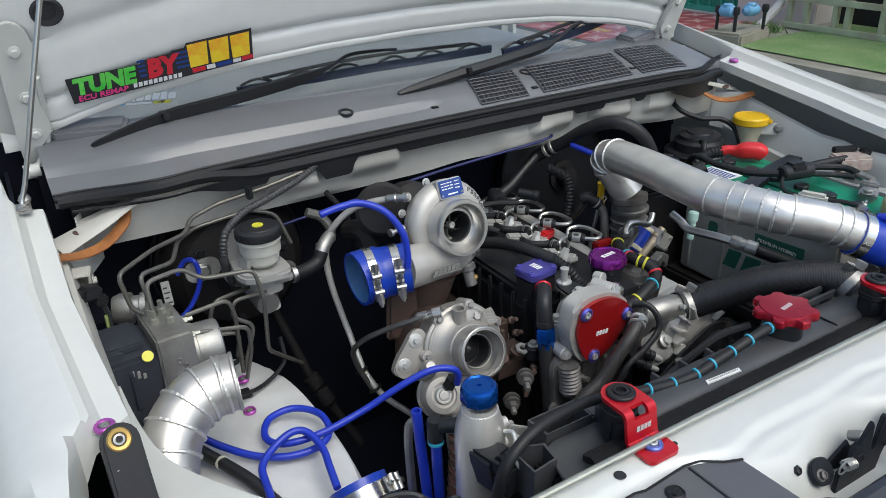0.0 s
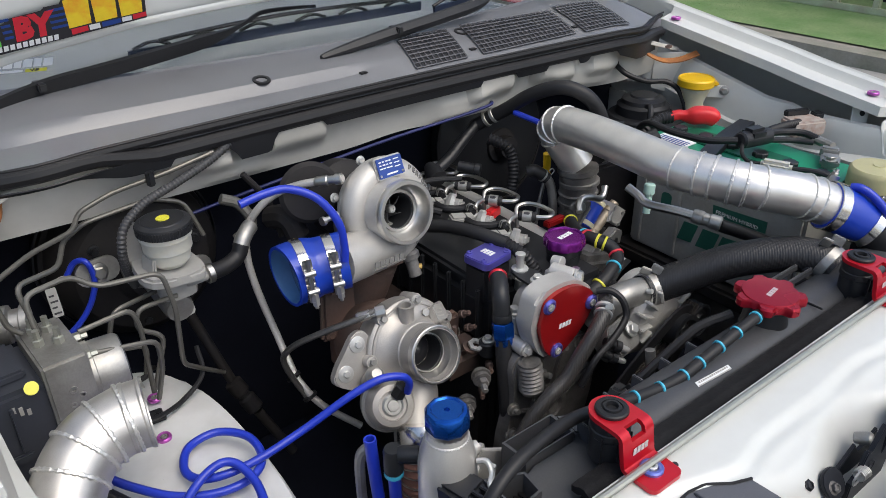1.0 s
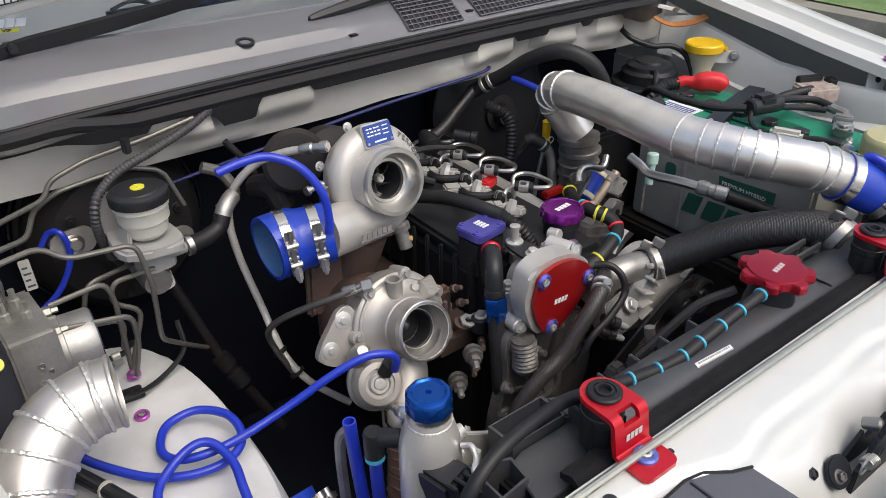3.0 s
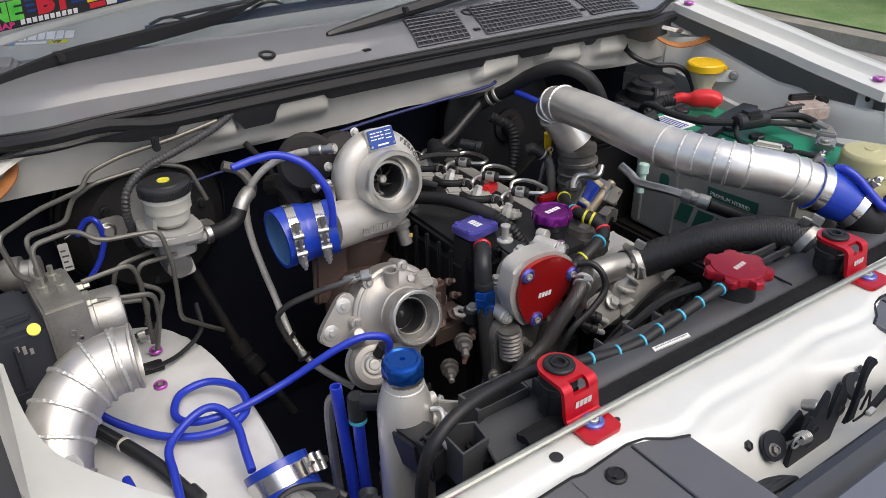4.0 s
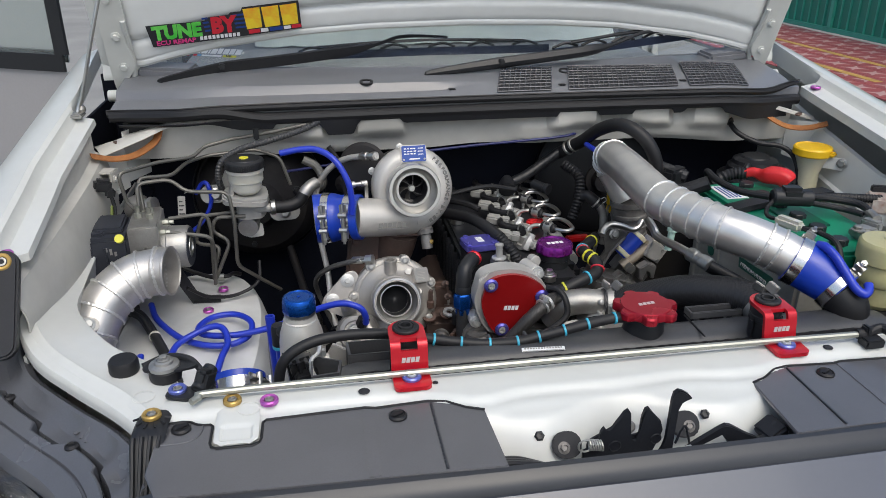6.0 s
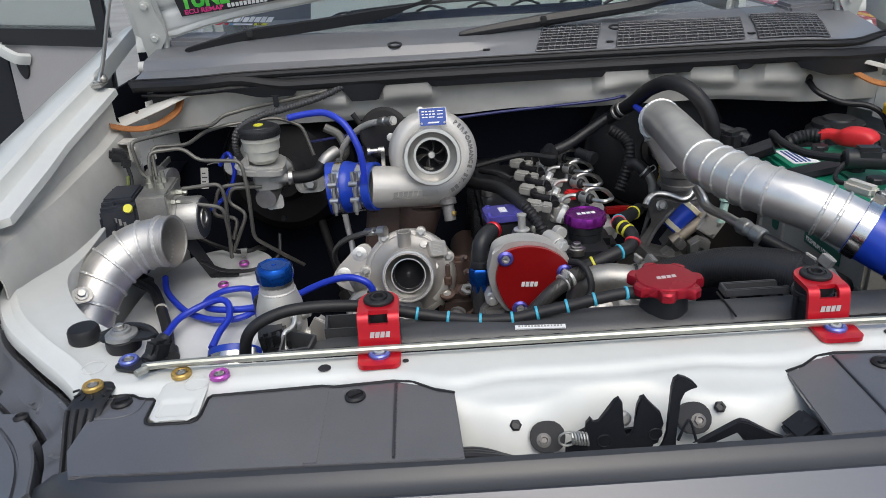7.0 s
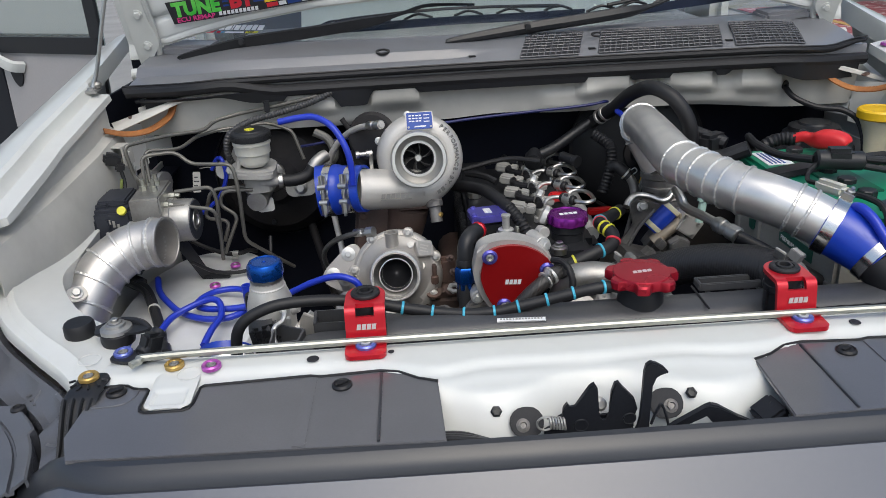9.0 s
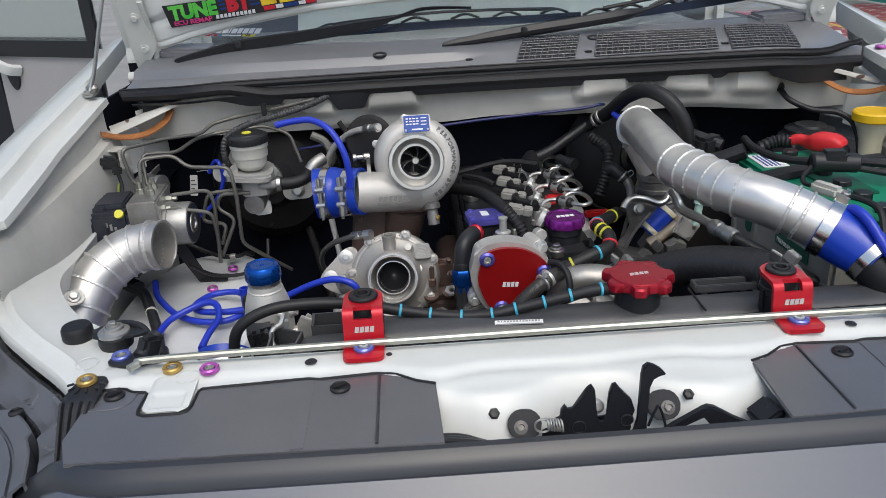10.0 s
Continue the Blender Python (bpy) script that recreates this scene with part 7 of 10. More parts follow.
# ---- engine block and rocker cover ----
eng = thing("engine", (0.0, 0.5, 0.45), "black diesel engine with a dark rocker cover", "engine")
bm = B()
box(bm, (0.02, 0.63, 0.64), (0.24, 0.46, 0.46), bev=0.02)
part("block", bm, DARK, eng)
bm = B()
box(bm, (0.012, 0.635, 0.890), (0.215, 0.43, 0.090), bev=0.012)
box(bm, (0.035, 0.395, 0.905), (0.12, 0.10, 0.085), bev=0.012)
box(bm, (-0.060, 0.635, 0.942), (0.06, 0.42, 0.018), bev=0.006)
cov = part("rocker_cover", bm, BLACK, eng, "black plastic rocker cover")
bm = B()
for k in range(11):
    box(bm, (-0.097, 0.43 + 0.034 * k, 0.880), (0.008, 0.006, 0.13), bev=0.002)
part("cover_rib", bm, BLACK, cov)
for p in ((0.005, 0.372, 0.955), (-0.070, 0.62, 0.960), (0.04, 0.365, 0.950)):
    bm = B()
    lathe(bm, p, (0, 0, 1), [(0.013, -0.008), (0.013, 0.002), (0.009, 0.003)], 16)
    hexbolt(bm, Vector(p) + Vector((0, 0, 0.003)), (0, 0, 1), 0.0065, 0.008)
    part("cover_bolt", bm, STEEL, cov)
bm = B()
lathe(bm, (-0.018, 0.418, 0.942), (0, 0, 1), [(0.012, -0.02), (0.011, -0.002), (0.0045, 0.0), (0.0045, 0.026), (0.0035, 0.028)], 14)
part("stud", bm, ZINC, cov)
bm = B()
box(bm, (0.05, 0.39, 0.76), (0.26, 0.06, 0.24), bev=0.015)
part("front_casing", bm, DARK, eng)
bm = B()
prism(bm, smooth_poly([(-0.120, 0.62), (-0.128, 0.72), (-0.112, 0.80), (-0.110, 0.872), (-0.070, 0.884), (-0.030, 0.870), (0.020, 0.868), (0.055, 0.840), (0.060, 0.76), (0.040, 0.68), (0.030, 0.62)], 4), 0.022, facing((0, 0.352, 0), (0, -1, 0)), 0.004)
tcover = part("timing_cover", bm, DARKCAST, eng, "oily cast timing cover")
bm = B()
for a, b in (((-0.100, 0.862), (-0.060, 0.790)), ((-0.060, 0.866), (-0.052, 0.790)), ((-0.020, 0.858), (-0.040, 0.790)), ((0.030, 0.852), (-0.030, 0.785)), ((-0.112, 0.790), (-0.060, 0.770)), ((-0.118, 0.720), (-0.060, 0.750)), ((0.045, 0.800), (-0.020, 0.765))):
    box(bm, ((a[0] + b[0]) / 2, 0.3275, (a[1] + b[1]) / 2), (math.hypot(a[0] - b[0], a[1] - b[1]), 0.008, 0.005), (0, -math.degrees(math.atan2(b[1] - a[1], b[0] - a[0])), 0), 0.0012)
part("cover_rib", bm, DARKCAST, tcover)
bm = B()
lathe(bm, (-0.045, 0.332, 0.772), (0, -1, 0.1), [(0.034, 0), (0.034, 0.012), (0.030, 0.016), (0.022, 0.016), (0.020, 0.010), (0.012, 0.010), (0.010, 0.020), (0, 0.020)], 26)
part("hub", bm, DARKCAST, tcover)
bm = B()
for p, d, r, L in (((-0.066, 0.330, 0.838), (0.1, -0.9, 0.3), 0.0062, 0.026), ((-0.070, 0.330, 0.806), (0.0, -0.9, 0.25), 0.0056, 0.018), ((-0.112, 0.330, 0.795), (-0.1, -0.95, 0.2), 0.0056, 0.014), ((-0.114, 0.330, 0.748), (-0.1, -0.95, 0.2), 0.0060, 0.016), ((0.038, 0.332, 0.806), (0.1, -0.95, 0.2), 0.0056, 0.014), ((0.020, 0.332, 0.855), (0.1, -0.9, 0.3), 0.0056, 0.014), ((-0.018, 0.332, 0.862), (0.0, -0.9, 0.3), 0.0056, 0.014)):
    lathe(bm, p, d, [(r * 1.9, 0), (r * 1.9, L * 0.14), (r * 1.35, L * 0.20), (r * 1.35, L * 0.5), (r * 0.7, L * 0.55), (r * 0.7, L)], 12)
part("casing_bolt", bm, CASTDULL, eng)
bm = B()
for p, d in (((-0.140, 0.372, 0.850), (-0.45, -0.85, -0.15)), ((-0.160, 0.380, 0.806), (-0.45, -0.85, -0.15))):
    lathe(bm, p, d, [(0.0115, 0), (0.0115, 0.004), (0.0145, 0.005), (0.0145, 0.008), (0.0115, 0.009), (0.0115, 0.012), (0.0130, 0.013), (0.0130, 0.016), (0.0085, 0.017)], 18)
    lathe(bm, Vector(p) + Vector(d).normalized() * 0.017, d, [(0.0085, 0), (0.0085, 0.008), (0.0048, 0.009), (0.0048, 0.019), (0.0040, 0.020)], 6)
part("flange_nut", bm, DARKCAST, eng)
bm = B()
lathe(bm, (-0.092, 0.322, 0.876), (0.05, -0.12, -1), [(0.0165, 0)] + [(0.0165 + (0.0022 if k % 2 else 0), 0.003 + 0.0032 * k) for k in range(14)] + [(0.015, 0.052)], 22)
part("bellows", bm, DARKCAST, eng, "ribbed grey metal bellows")
bm = B()
tube(bm, [(-0.083, 0.300, 0.812), (-0.092, 0.298, 0.806), (-0.098, 0.296, 0.792), (-0.096, 0.295, 0.776), (-0.084, 0.294, 0.766)], 0.0042, 8)
prism(bm, [(-0.020, -0.026), (0.004, -0.030), (0.016, -0.006), (0.010, 0.020), (0.002, 0.030), (-0.008, 0.026), (0.002, 0.010), (-0.004, -0.010)], 0.003, facing((-0.088, 0.302, 0.792), (-0.1, -0.95, 0.25)), 0.0008)
single("hose_hanger", bm, DARKCAST, "curved steel hose hanger on the engine's front", "bracket")
bm = B()
lathe(bm, (-0.121, 0.449, 0.846), (0.08, 0.1, 1), [(0.0095, 0), (0.0095, 0.003), (0.0045, 0.004), (0.0045, 0.028), (0.0036, 0.030)], 14)
single("mounting_stud", bm, BOLTZ, "bare steel stud with a flange on the manifold", "stud")
bm = B()
lathe(bm, (-0.124, 0.400, 0.874), (0.05, -0.25, 0.96), [(0.0125, 0), (0.0125, 0.0035), (0.0058, 0.0035), (0.0058, 0)], 6, True)
box(bm, (-0.110, 0.404, 0.8745), (0.022, 0.012, 0.0034), (-14, 3, 8), 0.001)
single("lifting_eye", bm, BOLTZ, "small steel plate with a hole at the manifold", "plate")
bm = B()
lathe(bm, (-0.108, 0.392, 0.858), (0, 0, 1), [(0.0135, 0), (0.0135, 0.020), (0.0115, 0.022)], 18)
boss_ob = single("bolt_boss", bm, BLACK, "round black boss with a bright hexagon bolt", "boss")
bm = B()
hexbolt(bm, (-0.108, 0.392, 0.880), (0, 0, 1), 0.0062, 0.008)
part("boss_bolt", bm, BOLTZ, boss_ob)
bm = B()
prism(bm, smooth_poly([(-0.052, 0.350), (-0.030, 0.352), (-0.020, 0.372), (-0.030, 0.412), (-0.048, 0.414), (-0.056, 0.385)], 4), 0.004, pose(0, 0, 0.966), 0.001)
strap_ob = single("loom_strap", bm, BLACK, "flat black strap bolted to the rocker cover", "bracket")
bm = B()
hexbolt(bm, (-0.041, 0.364, 0.970), (0, 0, 1), 0.0072, 0.009)
lathe(bm, (-0.038, 0.404, 0.970), (0, 0, 1), [(0.0125, 0), (0.0125, 0.002), (0.006, 0.003), (0.006, 0.022), (0.0075, 0.023), (0.0075, 0.026), (0.004, 0.027)], 16)
part("strap_bolt", bm, BOLTZ, strap_ob)
# crank pulley with a ribbed belt
crank = thing("crank_pulley", (0.095, 0.26, 0.76), "grooved black crank pulley with a worn ribbed belt", "pulley")
bm = B()
lathe(bm, (0.095, 0.272, 0.758), (0, -1, 0.05), [(0.030, 0)] + [(0.064 - (0.003 if k % 2 else 0), 0.002 + 0.0024 * k) for k in range(11)] + [(0.056, 0.030), (0.052, 0.020), (0.022, 0.018), (0.020, 0.028), (0, 0.028)], 40)
part("wheel", bm, BLACK, crank)
bm = B()
for k in range(6):
    y = 0.240 + 0.0042 * k
    sweep(bm, spline([(0.030, y, 0.742), (0.032, y, 0.785), (0.060, y, 0.816), (0.098, y, 0.826), (0.128, y, 0.838), (0.150, y, 0.866), (0.180, y, 0.902)], 6), 0.0024, 6)
part("belt", bm, WORNBELT, crank)
tens = thing("belt_tensioner", (0.175, 0.25, 0.885), "smooth black belt tensioner pulley", "pulley")
bm = B()
lathe(bm, (0.188, 0.262, 0.868), (0, -1, 0.05), [(0.026, 0), (0.028, 0.002), (0.027, 0.004), (0.027, 0.022), (0.028, 0.025), (0.024, 0.027), (0.019, 0.022), (0.013, 0.022), (0.011, 0.026), (0.006, 0.026), (0.005, 0.022), (0, 0.022)], 34)
part("wheel", bm, BLACK, tens)
loomc = thing("loom_plug", (0.0, 0.22, 0.84), "grey loom plug with a corrugated sleeve end", "connector")
bm = B()
box(bm, (-0.012, 0.226, 0.842), (0.034, 0.018, 0.020), (12, 20, 20), 0.004)
lathe(bm, (0.006, 0.220, 0.838), (0.85, -0.3, -0.2), [(0.0095, 0), (0.0105, 0.002), (0.0105, 0.004), (0.0085, 0.005), (0.0085, 0.007), (0.0105, 0.008), (0.0105, 0.010), (0.007, 0.012)], 16)
part("shell", bm, SLEEVE, loomc)
bm = B()
tube(bm, [(0.017, 0.217, 0.835), (0.030, 0.214, 0.842), (0.044, 0.216, 0.862), (0.046, 0.222, 0.890)], 0.0075, 12)
part("pipe", bm, CASTDULL, loomc)
for x, z, a in ((0.022, 0.885, 20), (0.016, 0.868, 14)):
    bm = B()
    lathe(bm, (x, 0.262, z), (0.75, -0.5, -0.45), [(0.0062, -0.020), (0.0062, -0.004), (0.0085, -0.003), (0.0085, 0.006), (0.0055, 0.008)], 12)
    sp_ = single("sensor_plug", bm, BLACK, "black sensor plug with a bright tip", "connector", group="sensor plugs")
    bm = B()
    lathe(bm, (x + 0.0055, 0.2583, z - 0.0033), (0.75, -0.5, -0.45), [(0.0048, 0), (0.0048, 0.010), (0.0034, 0.014), (0, 0.015)], 12)
    part("tip", bm, BOLTZ, sp_)

# injectors with their pipes
for k, cy in enumerate((0.517, 0.603, 0.689, 0.775)):
    cx, cz = 0.085 + 0.002 * k, 0.974 - 0.003 * k
    inj = thing("injector", (cx - 0.04, cy, 0.94), "diesel injector with a bent steel pipe, clamp and grey connector", "injector", group="injectors")
    bm = B()
    lathe(bm, (cx - 0.046, cy + 0.002, 0.935), (0.05, 0, 1), [(0.014, 0), (0.014, 0.008), (0.0105, 0.010), (0.0105, 0.024), (0.0075, 0.026)], 16)
    box(bm, (cx - 0.030, cy - 0.018, 0.948), (0.030, 0.022, 0.016), (0, 20, 30), 0.004)
    part("injector_body", bm, LCAST, inj)
    bm = B()
    lathe(bm, (cx - 0.050, cy - 0.018, 0.940), (0.42, 0.10, 0.90), [(0.0078, 0), (0.0088, 0.001), (0.0088, 0.020), (0.0074, 0.022), (0.0074, 0.030), (0.0050, 0.032)], 6)
    part("sleeve", bm, BOLTZ, inj)
    bm = B()
    lathe(bm, (cx - 0.044, cy + 0.001, cz - 0.022), (0.12, 0.05, 1), [(0.0080, 0), (0.0080, 0.008), (0.0065, 0.009), (0.0065, 0.014)], 6)
    part("pipe_nut", bm, ZINC, inj)
    bm = B()
    pts = [(-0.043, 0.002, -0.016), (-0.040, 0.003, -0.004), (-0.030, 0.008, 0.001), (-0.014, 0.010, 0.001), (0.0, 0.0, 0.0), (0.012, -0.015, 0.0), (0.026, -0.026, 0.001), (0.038, -0.020, 0.002), (0.041, -0.008, 0.002), (0.038, 0.016, 0.003), (0.028, 0.034, 0.002), (0.012, 0.038, -0.001), (0.003, 0.030, -0.010), (0.0, 0.024, -0.030)]
    tube(bm, [(cx + x, cy + y, cz + z) for x, y, z in pts], 0.0037, 10, 6)
    part("steel_pipe", bm, STEEL, inj)
    d = Vector((0.62, -0.78, 0)).normalized()
    o = Vector((cx - 0.001, cy, cz))
    bm = B()
    lathe(bm, o - d * 0.015, d, [(0.0070, 0), (0.0085, 0.002), (0.0085, 0.028), (0.0070, 0.030)], 16)
    clip = part("pipe_clamp", bm, RUBBER, inj, "black rubber clamp")
    bm = B()
    lathe(bm, o - d * 0.008, d, [(0.0088, 0), (0.0098, 0.0006), (0.0098, 0.0154), (0.0088, 0.016)], 18)
    part("clamp_band", bm, CASTDULL, clip)
    bm = B()
    n = Vector((-0.45, -0.30, 0.84)).normalized()
    prism(bm, rounded(0.0045, 0.0100, 0.002, 3), 0.0012, facing(o + n * 0.0092, n, d))
    part("clamp_slot", bm, INK_HOLE, clip)
    bm = B()
    box(bm, (cx - 0.090, cy - 0.012, cz - 0.004), (0.028, 0.022, 0.016), (4, 6, -18), 0.003)
    box(bm, (cx - 0.068, cy - 0.014, cz - 0.008), (0.016, 0.018, 0.014), (4, 6, -18), 0.002)
    part("connector", bm, BATGREY, inj, "grey wiring connector")
    bm = B()
    tube(bm, [(cx - 0.078, cy + 0.068, cz - 0.008), (cx - 0.080, cy + 0.040, cz - 0.006), (cx - 0.064, cy + 0.022, cz - 0.006), (cx - 0.052, cy + 0.012, cz - 0.004), (cx - 0.052, cy - 0.006, cz - 0.006)], 0.0068, 10)
    part("return_hose", bm, RUBBER, inj)
    bm = B()
    for s in range(2):
        tube(bm, [(cx - 0.060, cy + 0.004 - 0.004 * s, cz - 0.002), (cx - 0.057, cy + 0.003 - 0.004 * s, cz + 0.008), (cx - 0.050, cy - 0.001 - 0.004 * s, cz + 0.008), (cx - 0.045, cy - 0.004 - 0.004 * s, cz - 0.002)], 0.0010, 6)
    part("hose_spring", bm, CASTDULL, inj)
bm = B()
box(bm, (0.082, 0.600, 0.950), (0.034, 0.016, 0.018), (0, 0, 20), 0.003)
single("red_plug", bm, REDRUB, "small red plug among the injector pipes", "connector")
bm = B()
tube(bm, [(0.115, 0.47, 0.925), (0.118, 0.60, 0.928), (0.118, 0.82, 0.928)], 0.014, 12)
single("fuel_rail", bm, LCAST, "cast fuel rail along the rocker cover", "fuel rail")
bm = B()
tube(bm, [(-0.115, 0.610, 0.982), (-0.066, 0.548, 0.992), (-0.045, 0.490, 0.996), (-0.026, 0.446, 0.990)], 0.0105, 12)
hs = single("wiring_sleeve", bm, RUBBER, "thick black taped wiring sleeve across the engine", "cable")
bm = B()
ribbed(bm, [(-0.028, 0.449, 0.991), (-0.012, 0.426, 0.975), (0.000, 0.410, 0.950), (0.005, 0.398, 0.92)], 0.0105, 0.006, 0.0018)
part("corrugated_end", bm, RUBBER, hs)
bm = B()
tube(bm, [(-0.09, 0.60, 0.985), (-0.06, 0.54, 0.992), (-0.035, 0.52, 0.980), (-0.02, 0.50, 0.975)], 0.006, 8)
tube(bm, [(-0.08, 0.66, 0.985), (-0.05, 0.62, 0.99), (-0.03, 0.60, 0.985)], 0.006, 8)
tube(bm, [(-0.09, 0.70, 0.98), (0.0, 0.69, 1.00), (0.06, 0.66, 1.00)], 0.005, 8)
single("injector_harness", bm, RUBBER, "black injector wiring harness", "cable")
# blue block with its black fitting
blk = thing("oil_block", (-0.063, 0.449, 0.96), "violet-blue anodised cover plate on a black block", "oil block")
bm = B()
prism(bm, rounded(0.060, 0.048, 0.008), 0.012, pose(-0.063, 0.447, 0.976, 0, 0, 8), 0.0015)
part("cover_plate", bm, VIOLET, blk)
bm = B()
for dx, dy in ((-0.022, -0.016), (0.022, -0.016), (-0.022, 0.016), (0.022, 0.016)):
    lathe(bm, (-0.063 + dx, 0.447 + dy, 0.988), (0, 0, 1), [(0.005, 0), (0.0045, 0.002), (0.0025, 0.0022), (0.002, 0.0008), (0, 0.0008)], 14)
part("plate_screw", bm, VIOLET, blk)
bm = B()
for k in range(4):
    prism(bm, [(-0.006, -0.010 + 0.0055 * k), (0.006, -0.010 + 0.0055 * k), (0.006, -0.006 + 0.0055 * k), (-0.006, -0.006 + 0.0055 * k)], 0.0005, pose(-0.063, 0.447, 0.9882, 0, 0, 8))
part("printed_mark", bm, PAPER, blk)
bm = B()
box(bm, (-0.063, 0.447, 0.945), (0.056, 0.044, 0.062), (0, 0, 8), 0.005)
part("block_body", bm, BLACK, blk)
ft = thing("swivel_fitting", (-0.10, 0.39, 0.85), "black and blue anodised hose fitting with a braided hose", "fitting")
bm = B()
tube(bm, [(-0.0845, 0.3995, 0.9735), (-0.0935, 0.3865, 0.9735), (-0.1035, 0.3735, 0.9655), (-0.1065, 0.3675, 0.9495), (-0.1075, 0.3645, 0.9335)], 0.0128, 16)
lathe(bm, (-0.1070, 0.3655, 0.9415), (0, -0.1, -1), [(0.0135, 0), (0.0145, 0.003), (0.0145, 0.010), (0.013, 0.012)], 12)
part("elbow_body", bm, BLACK, ft)
bm = B()
lathe(bm, (-0.0795, 0.4065, 0.9735), (-0.55, -0.8, 0), [(0.0125, 0), (0.0135, 0.002), (0.0135, 0.006), (0.012, 0.008)], 18)
part("red_collar", bm, RED, ft)
bm = B()
lathe(bm, (-0.1075, 0.3635, 0.9295), (0.0, -0.12, -1), [(0.0145, 0), (0.0165, 0.003), (0.0165, 0.024), (0.014, 0.027), (0.0135, 0.036)], 6)
part("blue_nut", bm, BLUEAN, ft)
bm = B()
tube(bm, [(-0.1075, 0.3605, 0.9035), (-0.1075, 0.3545, 0.8515), (-0.1055, 0.3465, 0.7715), (-0.1015, 0.3345, 0.6315)], 0.0125, 16)
part("braided_hose", bm, BRAIDB, ft)

# red covered pump
pump = thing("vacuum_pump", (-0.035, 0.33, 0.86), "grey cast pump with a deep red cover plate", "pump")
SH = [(-0.090, 0.962), (-0.082, 0.982), (-0.055, 0.991), (-0.020, 0.988), (0.010, 0.972), (0.026, 0.950), (0.020, 0.932), (0.006, 0.912), (-0.020, 0.890), (-0.052, 0.876), (-0.072, 0.886), (-0.086, 0.910), (-0.094, 0.938)]
SH = [(-0.035 + (x + 0.035) * 0.90, 0.929 + (z - 0.933) * 0.94) for x, z in SH]
bm = B()
poly = smooth_poly([(-0.035 + (x + 0.035) * 1.12 - 0.004, 0.929 + (z - 0.929) * 1.09 + 0.002) for x, z in SH], 4)
prism(bm, poly, 0.030, facing((0, 0.345, 0), (0, -1, 0)), 0.004)
cyl(bm, (-0.040, 0.385, 0.925), (-0.038, 0.340, 0.930), 0.030, 0.046, seg=28)
lathe(bm, (-0.092, 0.345, 0.892), (0, -1, 0), [(0.011, -0.01), (0.011, 0.014), (0.009, 0.016)], 16)
cyl(bm, (-0.002, 0.375, 0.968), (0.010, 0.340, 0.968), 0.0125, seg=18, ch=0.001)
cyl(bm, (0.014, 0.388, 0.972), (0.018, 0.372, 0.974), 0.0095, seg=16, ch=0.001)
box(bm, (0.004, 0.366, 0.962), (0.030, 0.034, 0.018), (0, 8, 14), 0.004)
cyl(bm, (-0.083, 0.366, 0.895), (-0.083, 0.366, 0.931), 0.0120, seg=18, ch=0.001)
box(bm, (-0.068, 0.362, 0.910), (0.036, 0.020, 0.030), (0, 0, 10), 0.004)
for z, r in ((0.945, 0.006), (0.915, 0.005)):
    cyl(bm, (-0.0885, 0.344, z), (-0.0885, 0.318, z - 0.002), r, seg=12, ch=0.001)
body = part("pump_body", bm, LCAST, pump)
bm = B()
prism(bm, smooth_poly(SH, 5), 0.0065, facing((0, 0.314, 0), (0, -1, 0)), 0.0012)
part("cover_plate", bm, DEEPRED, pump, "deep red anodised cover plate")
for x, z in ((-0.074, 0.968), (0.011, 0.942), (-0.054, 0.887)):
    bm = B()
    lathe(bm, (x, 0.3075, z), (0, -1, 0), [(0.0115, 0), (0.0115, 0.002), (0.0085, 0.0042), (0.0062, 0.0036), (0.006, 0)], 24, True)
    part("bolt_washer", bm, VIOLET, pump)
    bm = B()
    lathe(bm, (x, 0.3075, z), (0, -1, 0), [(0.0056, 0), (0.0054, 0.0055), (0.0032, 0.0058), (0.0028, 0.003), (0, 0.003)], 12)
    part("cover_bolt", bm, BOLTZ, pump)
bm = B()
hexbolt(bm, (0.011, 0.339, 0.969), (0.45, -0.85, 0.1), 0.0075, 0.010)
hexbolt(bm, (-0.083, 0.366, 0.932), (0, 0, 1), 0.0072, 0.010)
hexbolt(bm, (-0.092, 0.329, 0.892), (0, -1, 0.1), 0.0065, 0.008)
part("body_bolt", bm, BOLTZ, pump)
bm = B()
mm = facing((-0.052, 0.3072, 0.926), (0, -1, 0), (0.06, 0, 1))
for k in range(4):
    prism(bm, [(0.0062 * k, -0.0038), (0.0048 + 0.0062 * k, -0.0038), (0.0058 + 0.0062 * k, 0.0038), (0.0010 + 0.0062 * k, 0.0038)], 0.0005, mm)
part("printed_mark", bm, PAPER, pump)

# purple oil filler cap
filler = thing("oil_filler", (0.062, 0.412, 0.90), "purple anodised oil filler cap on a black neck", "oil cap")
bm = B()
rings = []
for h, k in ((0.973, 0.94), (0.975, 1.0), (0.984, 1.0), (0.989, 0.93), (0.9895, 0.80), (0.988, 0.78)):
    ring = []
    for i in range(72):
        a = 2 * math.pi * i / 72
        r = 0.0325 * k * (1 - (0.07 * (0.5 - 0.5 * math.cos(8 * a)) ** 3 if k > 0.9 else 0))
        ring.append(bm.verts.new((0.062 + r * math.cos(a), 0.412 + r * math.sin(a), h)))
    rings.append(ring)
skin(bm, rings)
part("cap", bm, PURPLE, filler)
bm = B()
for k in range(4):
    prism(bm, [(-0.015 + 0.0075 * k, -0.004), (-0.009 + 0.0075 * k, -0.004), (-0.009 + 0.0075 * k, 0.004), (-0.015 + 0.0075 * k, 0.004)], 0.0005, pose(0.062, 0.412, 0.9882, 0, 0, 186))
part("printed_mark", bm, PAPER, filler)
